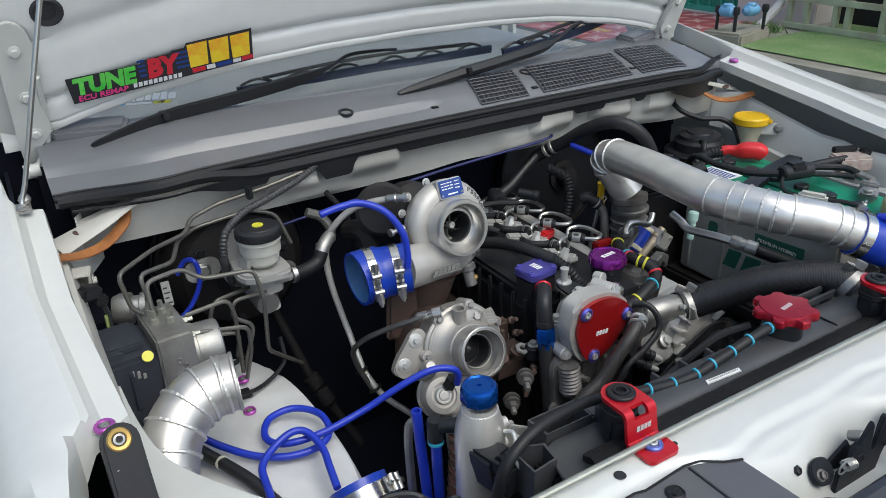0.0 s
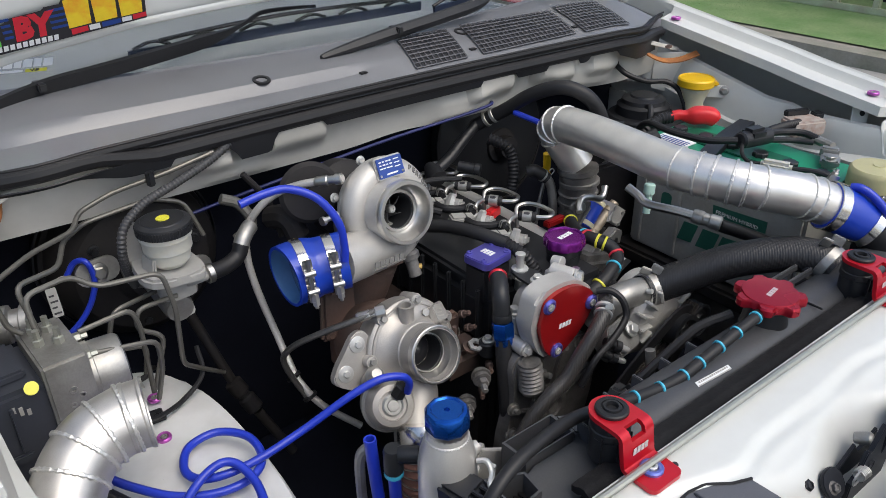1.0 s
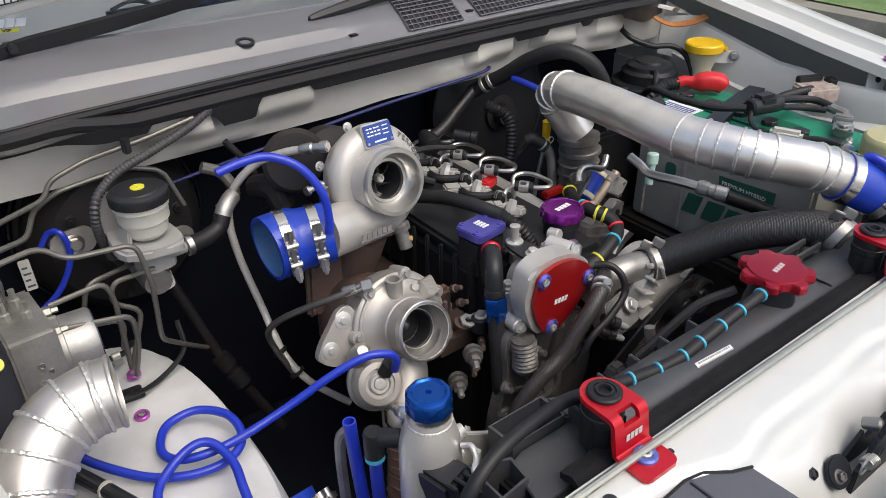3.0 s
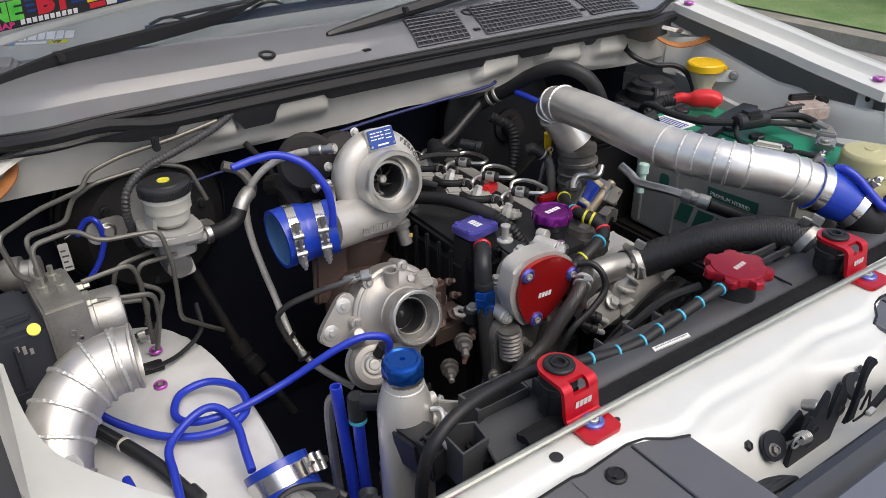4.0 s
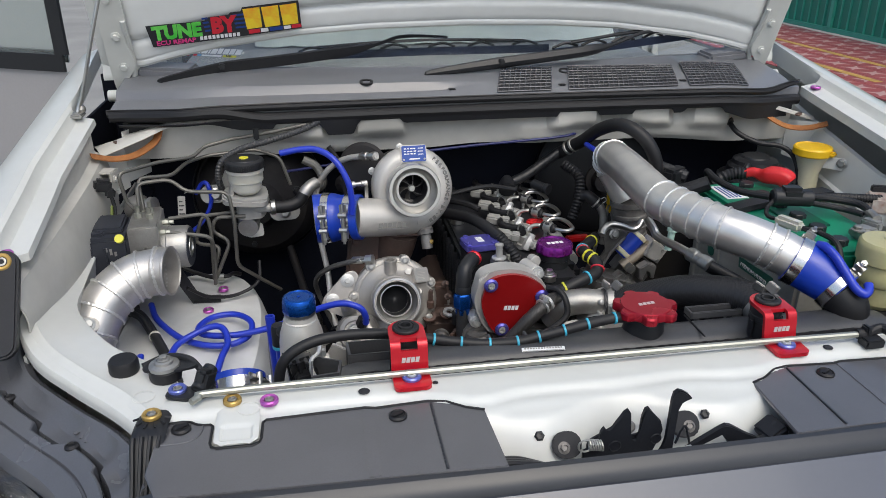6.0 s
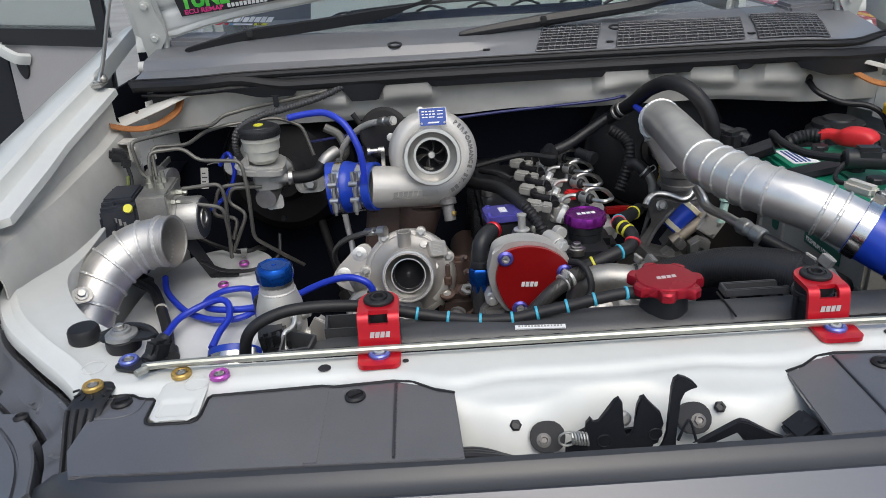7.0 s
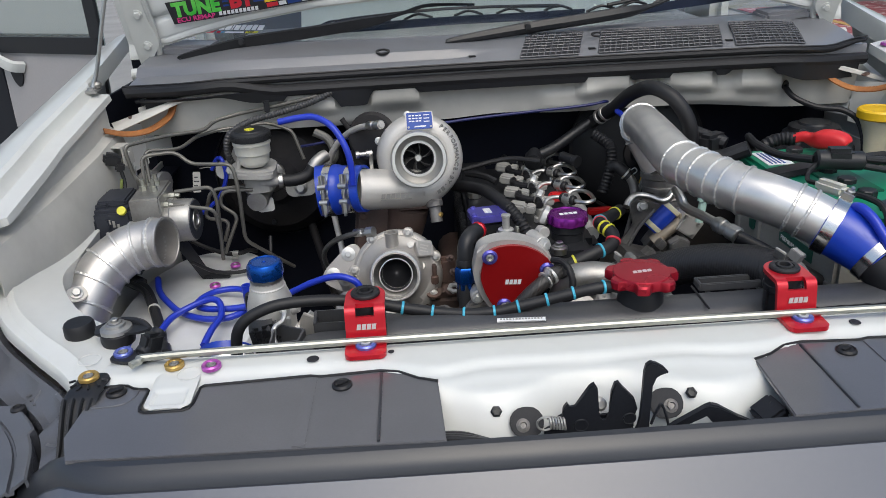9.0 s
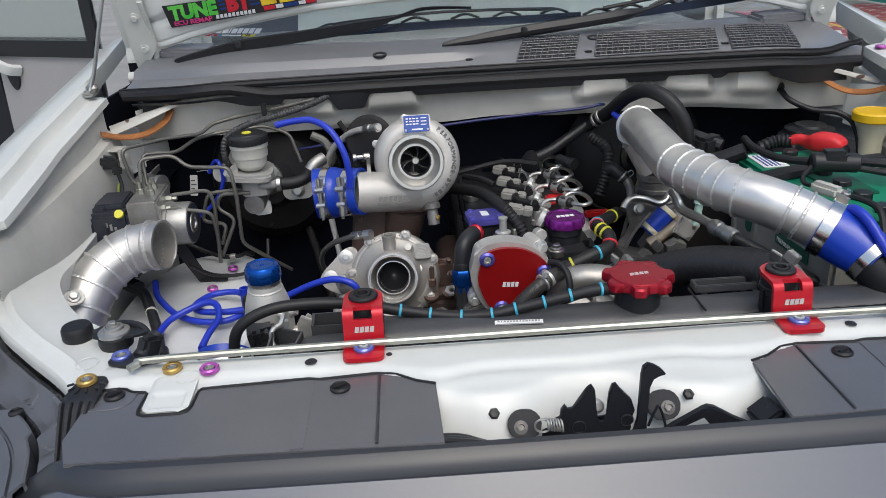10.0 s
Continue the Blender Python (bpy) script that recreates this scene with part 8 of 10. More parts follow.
bm = B()
lathe(bm, (0.062, 0.412, 0), (0, 0, 1), [(0.03, 0.86), (0.029, 0.90), (0.026, 0.91), (0.026, 0.960), (0.028, 0.962), (0.028, 0.974)], 28)
part("neck", bm, BLACK, filler)

# banded coolant hose
hb = thing("banded_hose", (0.09, 0.36, 0.93), "black hose with yellow, cyan and red bands", "hose")
line = spline([(0.040, 0.335, 0.930), (0.062, 0.334, 0.940), (0.092, 0.340, 0.950), (0.118, 0.352, 0.955), (0.124, 0.372, 0.965), (0.114, 0.398, 0.970), (0.120, 0.430, 0.965), (0.145, 0.470, 0.955), (0.172, 0.505, 0.952)], 8)
bm = B()
sweep(bm, line, 0.0105, 14)
part("hose", bm, RUBBER, hb)
for m, ks in ((YBAND, (7, 35, 38, 60)), (CYAN, (18, 46)), (RBAND, (27, 44))):
    for k in ks:
        bm = B()
        band(bm, line, k, 0.0105, 0.004)
        part("band", bm, m, hb)

# ---- cold side: throttle, valve and pipes on the engine's right ----
th = thing("throttle_body", (0.19, 0.47, 0.85), "grey cast throttle and recirculation valve with steel pipes", "throttle")
# aluminium neck, coloured dark to carry the shade under the intake pipe
bm = B()
lathe(bm, (0.268, 0.568, 0.90), (-0.05, 0.06, 1), [(0.036, 0), (0.038, 0.01), (0.034, 0.02), (0.034, 0.045), (0.037, 0.048), (0.034, 0.051), (0.034, 0.085), (0.037, 0.088), (0.037, 0.098)], 32)
part("neck", bm, DARKCAST, th)
bm = B()
box(bm, (0.205, 0.50, 0.845), (0.11, 0.09, 0.06), (0, 20, 10), 0.012)
box(bm, (0.268, 0.545, 0.865), (0.07, 0.05, 0.06), (0, 35, 0), 0.010)
part("casting", bm, DARKCAST, th)
bm = B()
lathe(bm, (0.238, 0.527, 0.905), (0.69, 0.06, 0.71), [(0.0150, -0.004), (0.0165, -0.002), (0.0165, 0.050), (0.0150, 0.052)], 22)
part("blue_sleeve", bm, BLUE, th)
bm = B()
for k in (-0.001, 0.043):
    lathe(bm, Vector((0.238, 0.527, 0.905)) + Vector((0.69, 0.06, 0.71)) * k, (0.69, 0.06, 0.71), [(0.0166, 0), (0.0178, 0.001), (0.0178, 0.008), (0.0166, 0.009)], 22)
part("sleeve_band", bm, IVORY, th)
bm = B()
lathe(bm, (0.244, 0.512, 0.890), (0.79, 0.02, 0.61), [(0.0125, -0.010), (0.0125, 0.006), (0.0092, 0.008), (0.0092, 0.050), (0.0108, 0.052), (0.0108, 0.060), (0.0085, 0.062), (0.0085, 0.074)], 18)
part("valve_body", bm, mat("tan_cast_metal", (0.45, 0.38, 0.29), 0.45, 0.6, var=0.15, bump=0.3), th)
bm = B()
prism(bm, [(0.288, 0.941), (0.320, 0.918), (0.302, 0.890), (0.271, 0.911)], 0.034, facing((0, 0.532, 0), (0, -1, 0)), 0.003)
sol = part("solenoid", bm, CAST, th)
bm = B()
for x, z in ((0.286, 0.934), (0.308, 0.918), (0.300, 0.898)):
    lathe(bm, (x, 0.498, z), (0, -1, 0), [(0.0036, 0), (0.0034, 0.0016), (0.0016, 0.0018), (0, 0.0008)], 10)
part("cover_screw", bm, STEEL, sol)
bm = B()
prism(bm, [(0.256, 0.892), (0.272, 0.902), (0.291, 0.894), (0.288, 0.870), (0.281, 0.871), (0.280, 0.886), (0.270, 0.889), (0.266, 0.868), (0.258, 0.869)], 0.018, facing((0, 0.497, 0), (0, -1, 0)), 0.002)
prism(bm, [(0.196, 0.862), (0.221, 0.885), (0.233, 0.878), (0.228, 0.868), (0.246, 0.873), (0.238, 0.855)], 0.020, facing((0, 0.500, 0), (0, -1, 0)), 0.002)
box(bm, (0.243, 0.492, 0.889), (0.014, 0.018, 0.016), (0, 40, 0), 0.002)
part("valve_lug", bm, CASTDULL, th)
bm = B()
prism(bm, smooth_poly([(0.191, 0.954), (0.204, 0.963), (0.238, 0.955), (0.239, 0.942), (0.208, 0.906), (0.188, 0.862), (0.176, 0.856), (0.177, 0.884), (0.200, 0.920)], 3), 0.005, facing((0, 0.522, 0), (0, -1, 0)), 0.001)
sweep(bm, spline([Vector((0.236, 0.515, 0.945)), Vector((0.207, 0.515, 0.909)), Vector((0.186, 0.515, 0.862))], 4), 0.0034, 6)
brk = part("bracket", bm, DARKCAST, th, "grey cast support plate")
bm = B()
hexbolt(bm, (0.214, 0.515, 0.952), (0, -0.95, 0.3), 0.0068, 0.006)
part("bracket_bolt", bm, STEEL, brk)
bm = B()
tube(bm, [(0.178, 0.487, 0.964), (0.184, 0.495, 0.971), (0.197, 0.500, 0.978), (0.218, 0.500, 0.975), (0.240, 0.500, 0.966), (0.254, 0.502, 0.968), (0.264, 0.508, 0.980)], 0.0062, 12)
part("steel_pipe", bm, STEEL, th)
bm = B()
box(bm, (0.137, 0.505, 0.953), (0.044, 0.014, 0.011), (0, 2, 4), 0.002)
part("red_casting", bm, DEEPRED, th, "dull red painted bar")
for z in (0.945, 0.985):
    bm = B()
    lathe(bm, (0.266, 0.570, z - 0.02), (-0.05, 0.06, 1), [(0.0362, 0), (0.0372, 0.001), (0.0372, 0.007), (0.0362, 0.008)], 32)
    part("hose_clip", bm, DARKCAST, th)
bm = B()
tube(bm, [(0.200, 0.612, 0.990), (0.212, 0.604, 0.980), (0.221, 0.600, 0.965), (0.224, 0.596, 0.943), (0.224, 0.59, 0.90)], 0.0085, 12)
sp = single("metal_hose_pipe", bm, CASTDULL, "bent grey metal coolant pipe with a rubber cap", "pipe")
bm = B()
tube(bm, [(0.186, 0.624, 0.990), (0.194, 0.617, 0.994), (0.203, 0.610, 0.988), (0.214, 0.603, 0.977)], 0.0112, 12)
part("rubber_end", bm, RUBBER, sp)
bm = B()
lathe(bm, (0.207, 0.607, 0.984), (0.72, -0.35, -0.6), [(0.0114, 0), (0.0122, 0.0004), (0.0122, 0.003), (0.0114, 0.0034)], 16)
tube(bm, [(0.216, 0.600, 0.992), (0.222, 0.598, 0.996), (0.226, 0.597, 0.990), (0.220, 0.598, 0.984)], 0.0010, 6)
part("spring_clip", bm, SPRING, sp)
bm = B()
tube(bm, [(0.245, 0.445, 1.006), (0.247, 0.424, 0.998), (0.250, 0.405, 0.988), (0.262, 0.355, 0.990), (0.275, 0.315, 0.988)], 0.0075, 10)
fp = single("fuel_pipe", bm, STEEL, "steel fuel pipe that runs into a black hose", "pipe")
bm = B()
lathe(bm, (0.268, 0.330, 0.990), (0.4, -0.85, -0.12), [(0.010, 0), (0.012, 0.004), (0.012, 0.016), (0.0105, 0.018), (0.0105, 0.026), (0.012, 0.028), (0.012, 0.044), (0.010, 0.046)], 14)
part("crimp", bm, CASTDULL, fp)
bm = B()
tube(bm, [(0.286, 0.292, 0.982), (0.335, 0.262, 0.958), (0.385, 0.235, 0.930), (0.42, 0.22, 0.90)], 0.0105, 12)
part("rubber_hose", bm, RUBBER, fp)
bm = B()
lathe(bm, (0.285, 0.43, 0.972), (0.15, 0.1, 1), [(0.0065, -0.02), (0.0065, 0.014), (0.0095, 0.015), (0.0095, 0.030), (0.008, 0.032), (0, 0.032)], 16)
single("service_port", bm, mat("mint_plastic", (0.45, 0.66, 0.60), 0.4), "mint green service port cap", "cap")
dip = thing("dipstick", (0.24, 0.64, 0.9), "dipstick with a yellow plastic pull", "dipstick")
bm = B()
tube(bm, [(0.250, 0.640, 1.005), (0.252, 0.641, 0.990), (0.254, 0.643, 0.965)], 0.0075, 8)
box(bm, (0.256, 0.644, 0.955), (0.018, 0.012, 0.022), (0, 15, 0), 0.004)
part("pull", bm, YELLOW, dip)
bm = B()
tube(bm, [(0.254, 0.643, 0.965), (0.235, 0.64, 0.90), (0.21, 0.63, 0.80)], 0.004, 8)
part("tube", bm, CASTDULL, dip)

# heater hose and pipes at the firewall
bm = B()
tube(bm, [(0.178, 0.765, 1.040), (0.196, 0.738, 1.062), (0.210, 0.709, 1.082), (0.226, 0.664, 1.116), (0.248, 0.615, 1.137), (0.275, 0.582, 1.126), (0.297, 0.566, 1.095), (0.308, 0.562, 1.055), (0.31, 0.57, 1.00)], 0.0130, 16)
hh = single("heater_hose", bm, RUBBER, "thick black heater hose arching from the firewall", "hose")
bm = B()
for k in (0, 1):
    lathe(bm, (0.190 + 0.007 * k, 0.748 - 0.011 * k, 1.055 + 0.009 * k), (0.45, -0.68, 0.55), [(0.0140, 0), (0.0152, 0.001), (0.0152, 0.006), (0.0140, 0.007)], 20)
part("hose_clip", bm, CASTDULL, hh)
bm = B()
tube(bm, [(0.178, 0.760, 1.046), (0.14, 0.755, 1.022), (0.10, 0.745, 1.000), (0.06, 0.74, 0.985)], 0.0105, 12)
lathe(bm, (0.06, 0.74, 0.985), (-0.2, -0.9, -0.3), [(0.010, -0.02), (0.018, 0), (0.018, 0.02), (0.010, 0.022)], 14)
lathe(bm, (0.115, 0.735, 0.985), (0.6, -0.8, -0.1), [(0.010, 0), (0.010, 0.03), (0.012, 0.032), (0.012, 0.042)], 12)
part("metal_pipe", bm, BLACK, hh)
bm = B()
tube(bm, [(0.218, 0.80, 1.068), (0.20, 0.74, 1.088), (0.15, 0.735, 1.083), (-0.05, 0.742, 1.070), (-0.25, 0.748, 1.050), (-0.40, 0.76, 1.03)], 0.0028, 8)
single("firewall_hose", bm, NAVY, "thin blue hose along the foot of the firewall", "hose")
bm = B()
tube(bm, [(0.210, 0.690, 1.080), (0.222, 0.640, 1.072), (0.230, 0.600, 1.060)], 0.0055, 10)
single("vacuum_hose", bm, VAC, "short blue vacuum hose behind the intake pipe", "hose", group="vacuum hoses")
bm = B()
ribbed(bm, [(0.175, 0.72, 1.03), (0.20, 0.69, 1.01), (0.195, 0.67, 0.97), (0.18, 0.66, 0.93)], 0.011, 0.007, 0.002)
single("corrugated_sleeve", bm, RUBBER, "black corrugated wiring sleeve", "cable", group="wiring sleeves")
bm = B()
lathe(bm, (0.30, 0.88, 0.96), (0, -1, 0.1), [(0.14, 0), (0.14, 0.03), (0.11, 0.05), (0.04, 0.055), (0, 0.055)], 36)
servo = single("clutch_booster", bm, BLACK, "round black servo against the dash panel", "servo")
bm = B()
lathe(bm, (0.30, 0.855, 0.9575), (0, -1, 0.1), [(0.139, -0.006), (0.146, -0.004), (0.146, 0.004), (0.139, 0.006)], 40, True)
part("crimped_rim", bm, DARK, servo)
bm = B()
lathe(bm, (0.30, 0.826, 0.9545), (0, -1, 0.1), [(0.038, -0.004), (0.036, 0.008), (0.024, 0.010), (0.022, 0.030), (0, 0.030)], 26)
part("boss", bm, DARK, servo)
bm = B()
box(bm, (0.345, 0.56, 1.045), (0.05, 0.03, 0.035), (0, 0, 30), 0.006)
tube(bm, [(0.315, 0.60, 1.06), (0.335, 0.575, 1.055), (0.365, 0.55, 1.045)], 0.012, 10)
tube(bm, [(0.31, 0.56, 1.015), (0.345, 0.52, 1.03), (0.385, 0.50, 1.05)], 0.014, 10)
single("air_sensor", bm, BLACK, "black sensor plug and hose behind the intake pipe", "sensor")

# ---- intake pipe ----
intake = thing("intake_pipe", (0.27, 0.35, 1.0), "long welded aluminium intake pipe crossing the bay", "pipe")
PL = spline([(0.262, 0.575, 1.000), (0.245, 0.592, 1.035), (0.229, 0.602, 1.066), (0.221, 0.577, 1.085), (0.216, 0.51, 1.090), (0.211, 0.43, 1.090), (0.209, 0.34, 1.087), (0.225, 0.279, 1.085), (0.247, 0.234, 1.081), (0.277, 0.203, 1.075), (0.309, 0.178, 1.065), (0.345, 0.153, 1.0475)], 8)
PR = 0.0318
bm = B()
hollow(bm, PL, PR, 0.002, 44)
part("pipe_wall", bm, PIPEALU, intake)


def bead_ring(line, k, r, parent):
    bm = B()
    d = (line[min(k + 1, len(line) - 1)] - line[max(k - 1, 0)]).normalized()
    s, u, _ = frame_of(d)
    n = 84
    rings = []
    for i in range(n):
        rad = s * math.cos(2 * math.pi * i / n) + u * math.sin(2 * math.pi * i / n)
        rr = 0.0023 + 0.0005 * math.sin(i * 2.3)
        q = line[k] + rad * r
        rings.append([bm.verts.new(q + (d * math.cos(2 * math.pi * j / 6) + rad * math.sin(2 * math.pi * j / 6)) * rr) for j in range(6)])
    skin(bm, rings + [rings[0]], True, False, False)
    return part("weld_bead", bm, WELD, parent)


for k in (13, 17, 21, 25, 49, 53, 56, 60, 63, 67, 79, 82):
    bead_ring(PL, k, PR, intake)
bm = B()
d = (PL[-1] - PL[-3]).normalized()
lathe(bm, PL[-1], d, [(PR, -0.010), (PR + 0.002, -0.008), (PR + 0.002, -0.004), (PR, -0.002)], 44, True)
part("rolled_lip", bm, PIPEALU, intake)
bsl = thing("silicone_hose", (0.37, 0.12, 0.98), "blue silicone hose with steel clamps at the intake pipe's end", "hose")
BL = spline([(0.335, 0.160, 1.0515), (0.353, 0.146, 1.043), (0.367, 0.132, 1.034), (0.377, 0.119, 1.026), (0.385, 0.107, 1.018)], 6)
bm = B()
sweep(bm, BL, lambda s, m: 0.0352 - 0.004 * ease(0.3, 0.9, s), 36)
part("hose_wall", bm, BLUE, bsl)
tbolt_clamp(bsl, BL[2], BL[3] - BL[1], 0.0354, (0.45, 0.85, 0.35), 0.016)
tbolt_clamp(bsl, BL[-4], BL[-1] - BL[-6], 0.0326, (0.75, 0.1, 0.5), 0.014)
bm = B()
tube(bm, [(0.379, 0.108, 1.020), (0.388, 0.097, 1.006), (0.392, 0.094, 0.985), (0.393, 0.092, 0.93)], 0.0285, 20)
part("alloy_stub", bm, RUBBER, bsl, "black rubber stub")
bm = B()
tube(bm, [(0.361, 0.142, 1.078), (0.363, 0.130, 1.080), (0.369, 0.114, 1.072), (0.375, 0.096, 1.056), (0.381, 0.078, 1.040), (0.389, 0.069, 1.034), (0.397, 0.072, 1.037), (0.402, 0.080, 1.042)], 0.0062, 12)
single("vacuum_hose", bm, VAC, "thick blue vacuum hose lying on the silicone hose", "hose", group="vacuum hoses")

ph = thing("sensor_lead", (-0.545, 0.68, 0.85), "thin black sensor lead held by a steel clip on the tower", "cable")
bm = B()
tube(bm, [(-0.625, 0.690, 0.872), (-0.590, 0.680, 0.858), (-0.552, 0.662, 0.852), (-0.524, 0.660, 0.853), (-0.512, 0.676, 0.851), (-0.502, 0.690, 0.842)], 0.0042, 10)
part("lead", bm, RUBBER, ph)
bm = B()
lathe(bm, (-0.541, 0.660, 0.8525), (1, 0, 0.02), [(0.0044, 0), (0.0056, 0.001), (0.0056, 0.011), (0.0044, 0.012)], 16)
box(bm, (-0.535, 0.652, 0.8485), (0.012, 0.016, 0.002), (0, 0, 0), 0.0005)
part("clip", bm, SPRING, ph)

# ---- radiator and coolant ----
rad = thing("radiator", (0, 0.09, 0.55), "radiator with a long black plastic top tank", "radiator")
bm = B()
prof = [(0.053, 0.950), (0.0535, 0.976), (0.0555, 0.986), (0.0615, 0.9930), (0.071, 0.9968), (0.085, 0.998), (0.099, 0.9960), (0.111, 0.9900), (0.122, 0.976), (0.130, 0.950)]
sheet(bm, lambda x, v: Vector((x, prof[v][0], prof[v][1] - 0.010 * ease(0.40, 0.46, abs(x)))), lin(-0.222, 0.44, 40), list(range(len(prof))), 0.004)
prism(bm, prof, 0.003, Matrix(((0, 0, 1, -0.2235), (1, 0, 0, 0), (0, 1, 0, 0), (0, 0, 0, 1))))
tank_top = part("top_tank", bm, TANKP, rad, "black plastic top tank")
bm = B()
for k in range(16):
    x = -0.32 + 0.05 * k
    if abs(x - 0.085) > 0.06 and x > -0.20:
        box(bm, (x, 0.118, 0.978), (0.004, 0.022, 0.018), bev=0.001)
part("tank_rib", bm, TANKP, tank_top)
bm = B()
for y in (0.118, 0.136):
    box(bm, (0.205, y, 0.994), (0.075, 0.004, 0.010), bev=0.001)
for x in (0.168, 0.242):
    box(bm, (x, 0.127, 0.994), (0.004, 0.022, 0.010), bev=0.001)
part("moulded_slot", bm, TANKP, tank_top)
bm = B()
box(bm, (0.155, 0.085, 0.9985), (0.002, 0.060, 0.003), bev=0.0008)
part("tank_seam", bm, BLACK, tank_top)
bm = B()
sheet(bm, lambda x, v: Vector((x, 0.024 + 0.030 * v, 0.985 + 0.010 * math.sin(min(1, v * 1.25) * 2.4) + 0.0008 * math.sin(x * 310) * math.sin(x * 97 + v * 9))), lin(-0.30, 0.44, 220), lin(0, 1, 6), 0.008)
part("foam_strip", bm, FOAM, rad, "rough black foam sealing strip")
bm = B()
box(bm, (0.05, 0.09, 0.75), (0.76, 0.05, 0.42), bev=0.004)
part("core", bm, DARK, rad)
bm = B()
box(bm, (-0.062, 0.0640, 0.9956), (0.056, 0.0060, 0.0006), (24, 0, -4), 0)
lab = part("white_label", bm, PAPER, rad, "white printed label")
bm = B()
for k in range(14):
    box(bm, (-0.0855 + 0.0036 * k, 0.0660 - 0.00024 * k, 0.9970), (0.0025 - 0.0008 * (k % 3 == 1), 0.0020, 0.0004), (24, 0, -4), 0)
box(bm, (-0.062, 0.0617, 0.9949), (0.054, 0.0010, 0.0004), (24, 0, -4), 0)
part("label_bar", bm, BATGREY, lab)
bm = B()
lathe(bm, (0.085, 0.092, 0.985), (0, 0, 1), [(0.030, 0), (0.027, 0.014), (0.025, 0.039)], 28)
part("filler_neck", bm, BLACK, rad)
bm = B()
rings = []
for h, k in ((1.0215, 0.96), (1.023, 1.0), (1.031, 1.0), (1.0335, 0.96), (1.0335, 0.84), (1.0350, 0.82), (1.0352, 0.72)):
    ring = []
    for i in range(96):
        a = 2 * math.pi * i / 96 + 0.15
        lobe = 0.0385 + 0.0048 * math.tanh(2.2 * math.cos(7 * a)) if k > 0.95 else 0.040
        ring.append(bm.verts.new((0.085 + lobe * k * math.cos(a), 0.092 + lobe * k * math.sin(a), h)))
    rings.append(ring)
skin(bm, rings)
rcap = part("radiator_cap", bm, CAPRED, rad, "red anodised lobed cap")
bm = B()
for k in range(4):
    prism(bm, [(-0.012 + 0.0060 * k, -0.003), (-0.0072 + 0.0060 * k, -0.003), (-0.0062 + 0.0060 * k, 0.003), (-0.011 + 0.0060 * k, 0.003)], 0.0004, pose(0.085, 0.090, 1.0352, 0, 0, 8))
part("printed_mark", bm, MARK, rcap)

top_hose = thing("radiator_hose", (0.18, 0.20, 0.92), "thick black top radiator hose with spring clips", "hose")
bm = B()
HL = spline([(0.112, 0.293, 0.927), (0.132, 0.286, 0.930), (0.158, 0.262, 0.948), (0.205, 0.212, 0.982), (0.248, 0.160, 1.000), (0.268, 0.122, 1.003), (0.272, 0.100, 0.995)], 9)
sweep(bm, HL, 0.0255, 26)
part("hose", bm, KNIT, top_hose)
for k in (5, 49):
    bm = B()
    d = (HL[k + 1] - HL[k - 1]).normalized()
    lathe(bm, HL[k] - d * 0.007, d, [(0.0258, 0), (0.0274, 0.001), (0.0274, 0.013), (0.0258, 0.014)], 30)
    box(bm, HL[k] + Vector((0.006, -0.004, 0.034)), (0.010, 0.016, 0.012), (20, 10, 30), 0.001)
    box(bm, HL[k] + Vector((-0.010, 0.004, 0.033)), (0.004, 0.014, 0.016), (20, -20, 30), 0.001)
    part("spring_clip", bm, CASTDULL, top_hose)
wo = thing("water_outlet", (0.08, 0.29, 0.90), "grey cast water outlet bolted to the engine", "water outlet")
bm = B()
tube(bm, [(0.120, 0.292, 0.925), (0.098, 0.295, 0.930), (0.070, 0.298, 0.932), (0.045, 0.305, 0.922), (0.035, 0.315, 0.89)], 0.0210, 24)
lathe(bm, (0.110, 0.2935, 0.9275), (0.98, -0.12, -0.18), [(0.0235, -0.004), (0.0255, -0.002), (0.0255, 0.002), (0.0235, 0.004)], 26, True)
prism(bm, rounded(0.062, 0.048, 0.012), 0.012, facing((0.048, 0.280, 0.878), (0.15, -0.75, 0.65)), 0.002)
prism(bm, rounded(0.062, 0.048, 0.012), 0.030, facing((0.050, 0.300, 0.858), (0.15, -0.75, 0.65)), 0.002)
tube(bm, [(0.055, 0.30, 0.845), (0.082, 0.285, 0.850), (0.110, 0.275, 0.856)], 0.016, 18)
part("casting", bm, CASTDULL, wo)
bm = B()
for p in ((0.062, 0.270, 0.892), (0.032, 0.272, 0.872)):
    hexbolt(bm, p, (0.15, -0.75, 0.65), 0.008, 0.009)
for p in ((0.098, 0.272, 0.942), (0.115, 0.275, 0.912)):
    lathe(bm, p, (0.1, -0.9, 0.35), [(0.004, -0.004), (0.004, 0.004), (0, 0.005)], 10)
part("outlet_bolt", bm, BOLTZ, wo)
bm = B()
tube(bm, [(0.018, 0.305, 0.958), (0.032, 0.290, 0.960), (0.040, 0.274, 0.948), (0.038, 0.264, 0.925), (0.006, 0.258, 0.905), (-0.030, 0.255, 0.890), (-0.05, 0.26, 0.85)], 0.0050, 10)
single("bypass_hose", bm, RUBBER, "thin black bypass hose in front of the pump", "hose")
bm = B()
tube(bm, [(0.034, 0.300, 0.942), (0.020, 0.288, 0.944), (0.002, 0.276, 0.938), (-0.020, 0.270, 0.922), (-0.044, 0.270, 0.895), (-0.068, 0.271, 0.866), (-0.100, 0.274, 0.845), (-0.130, 0.278, 0.815), (-0.150, 0.282, 0.772)], 0.0108, 16)
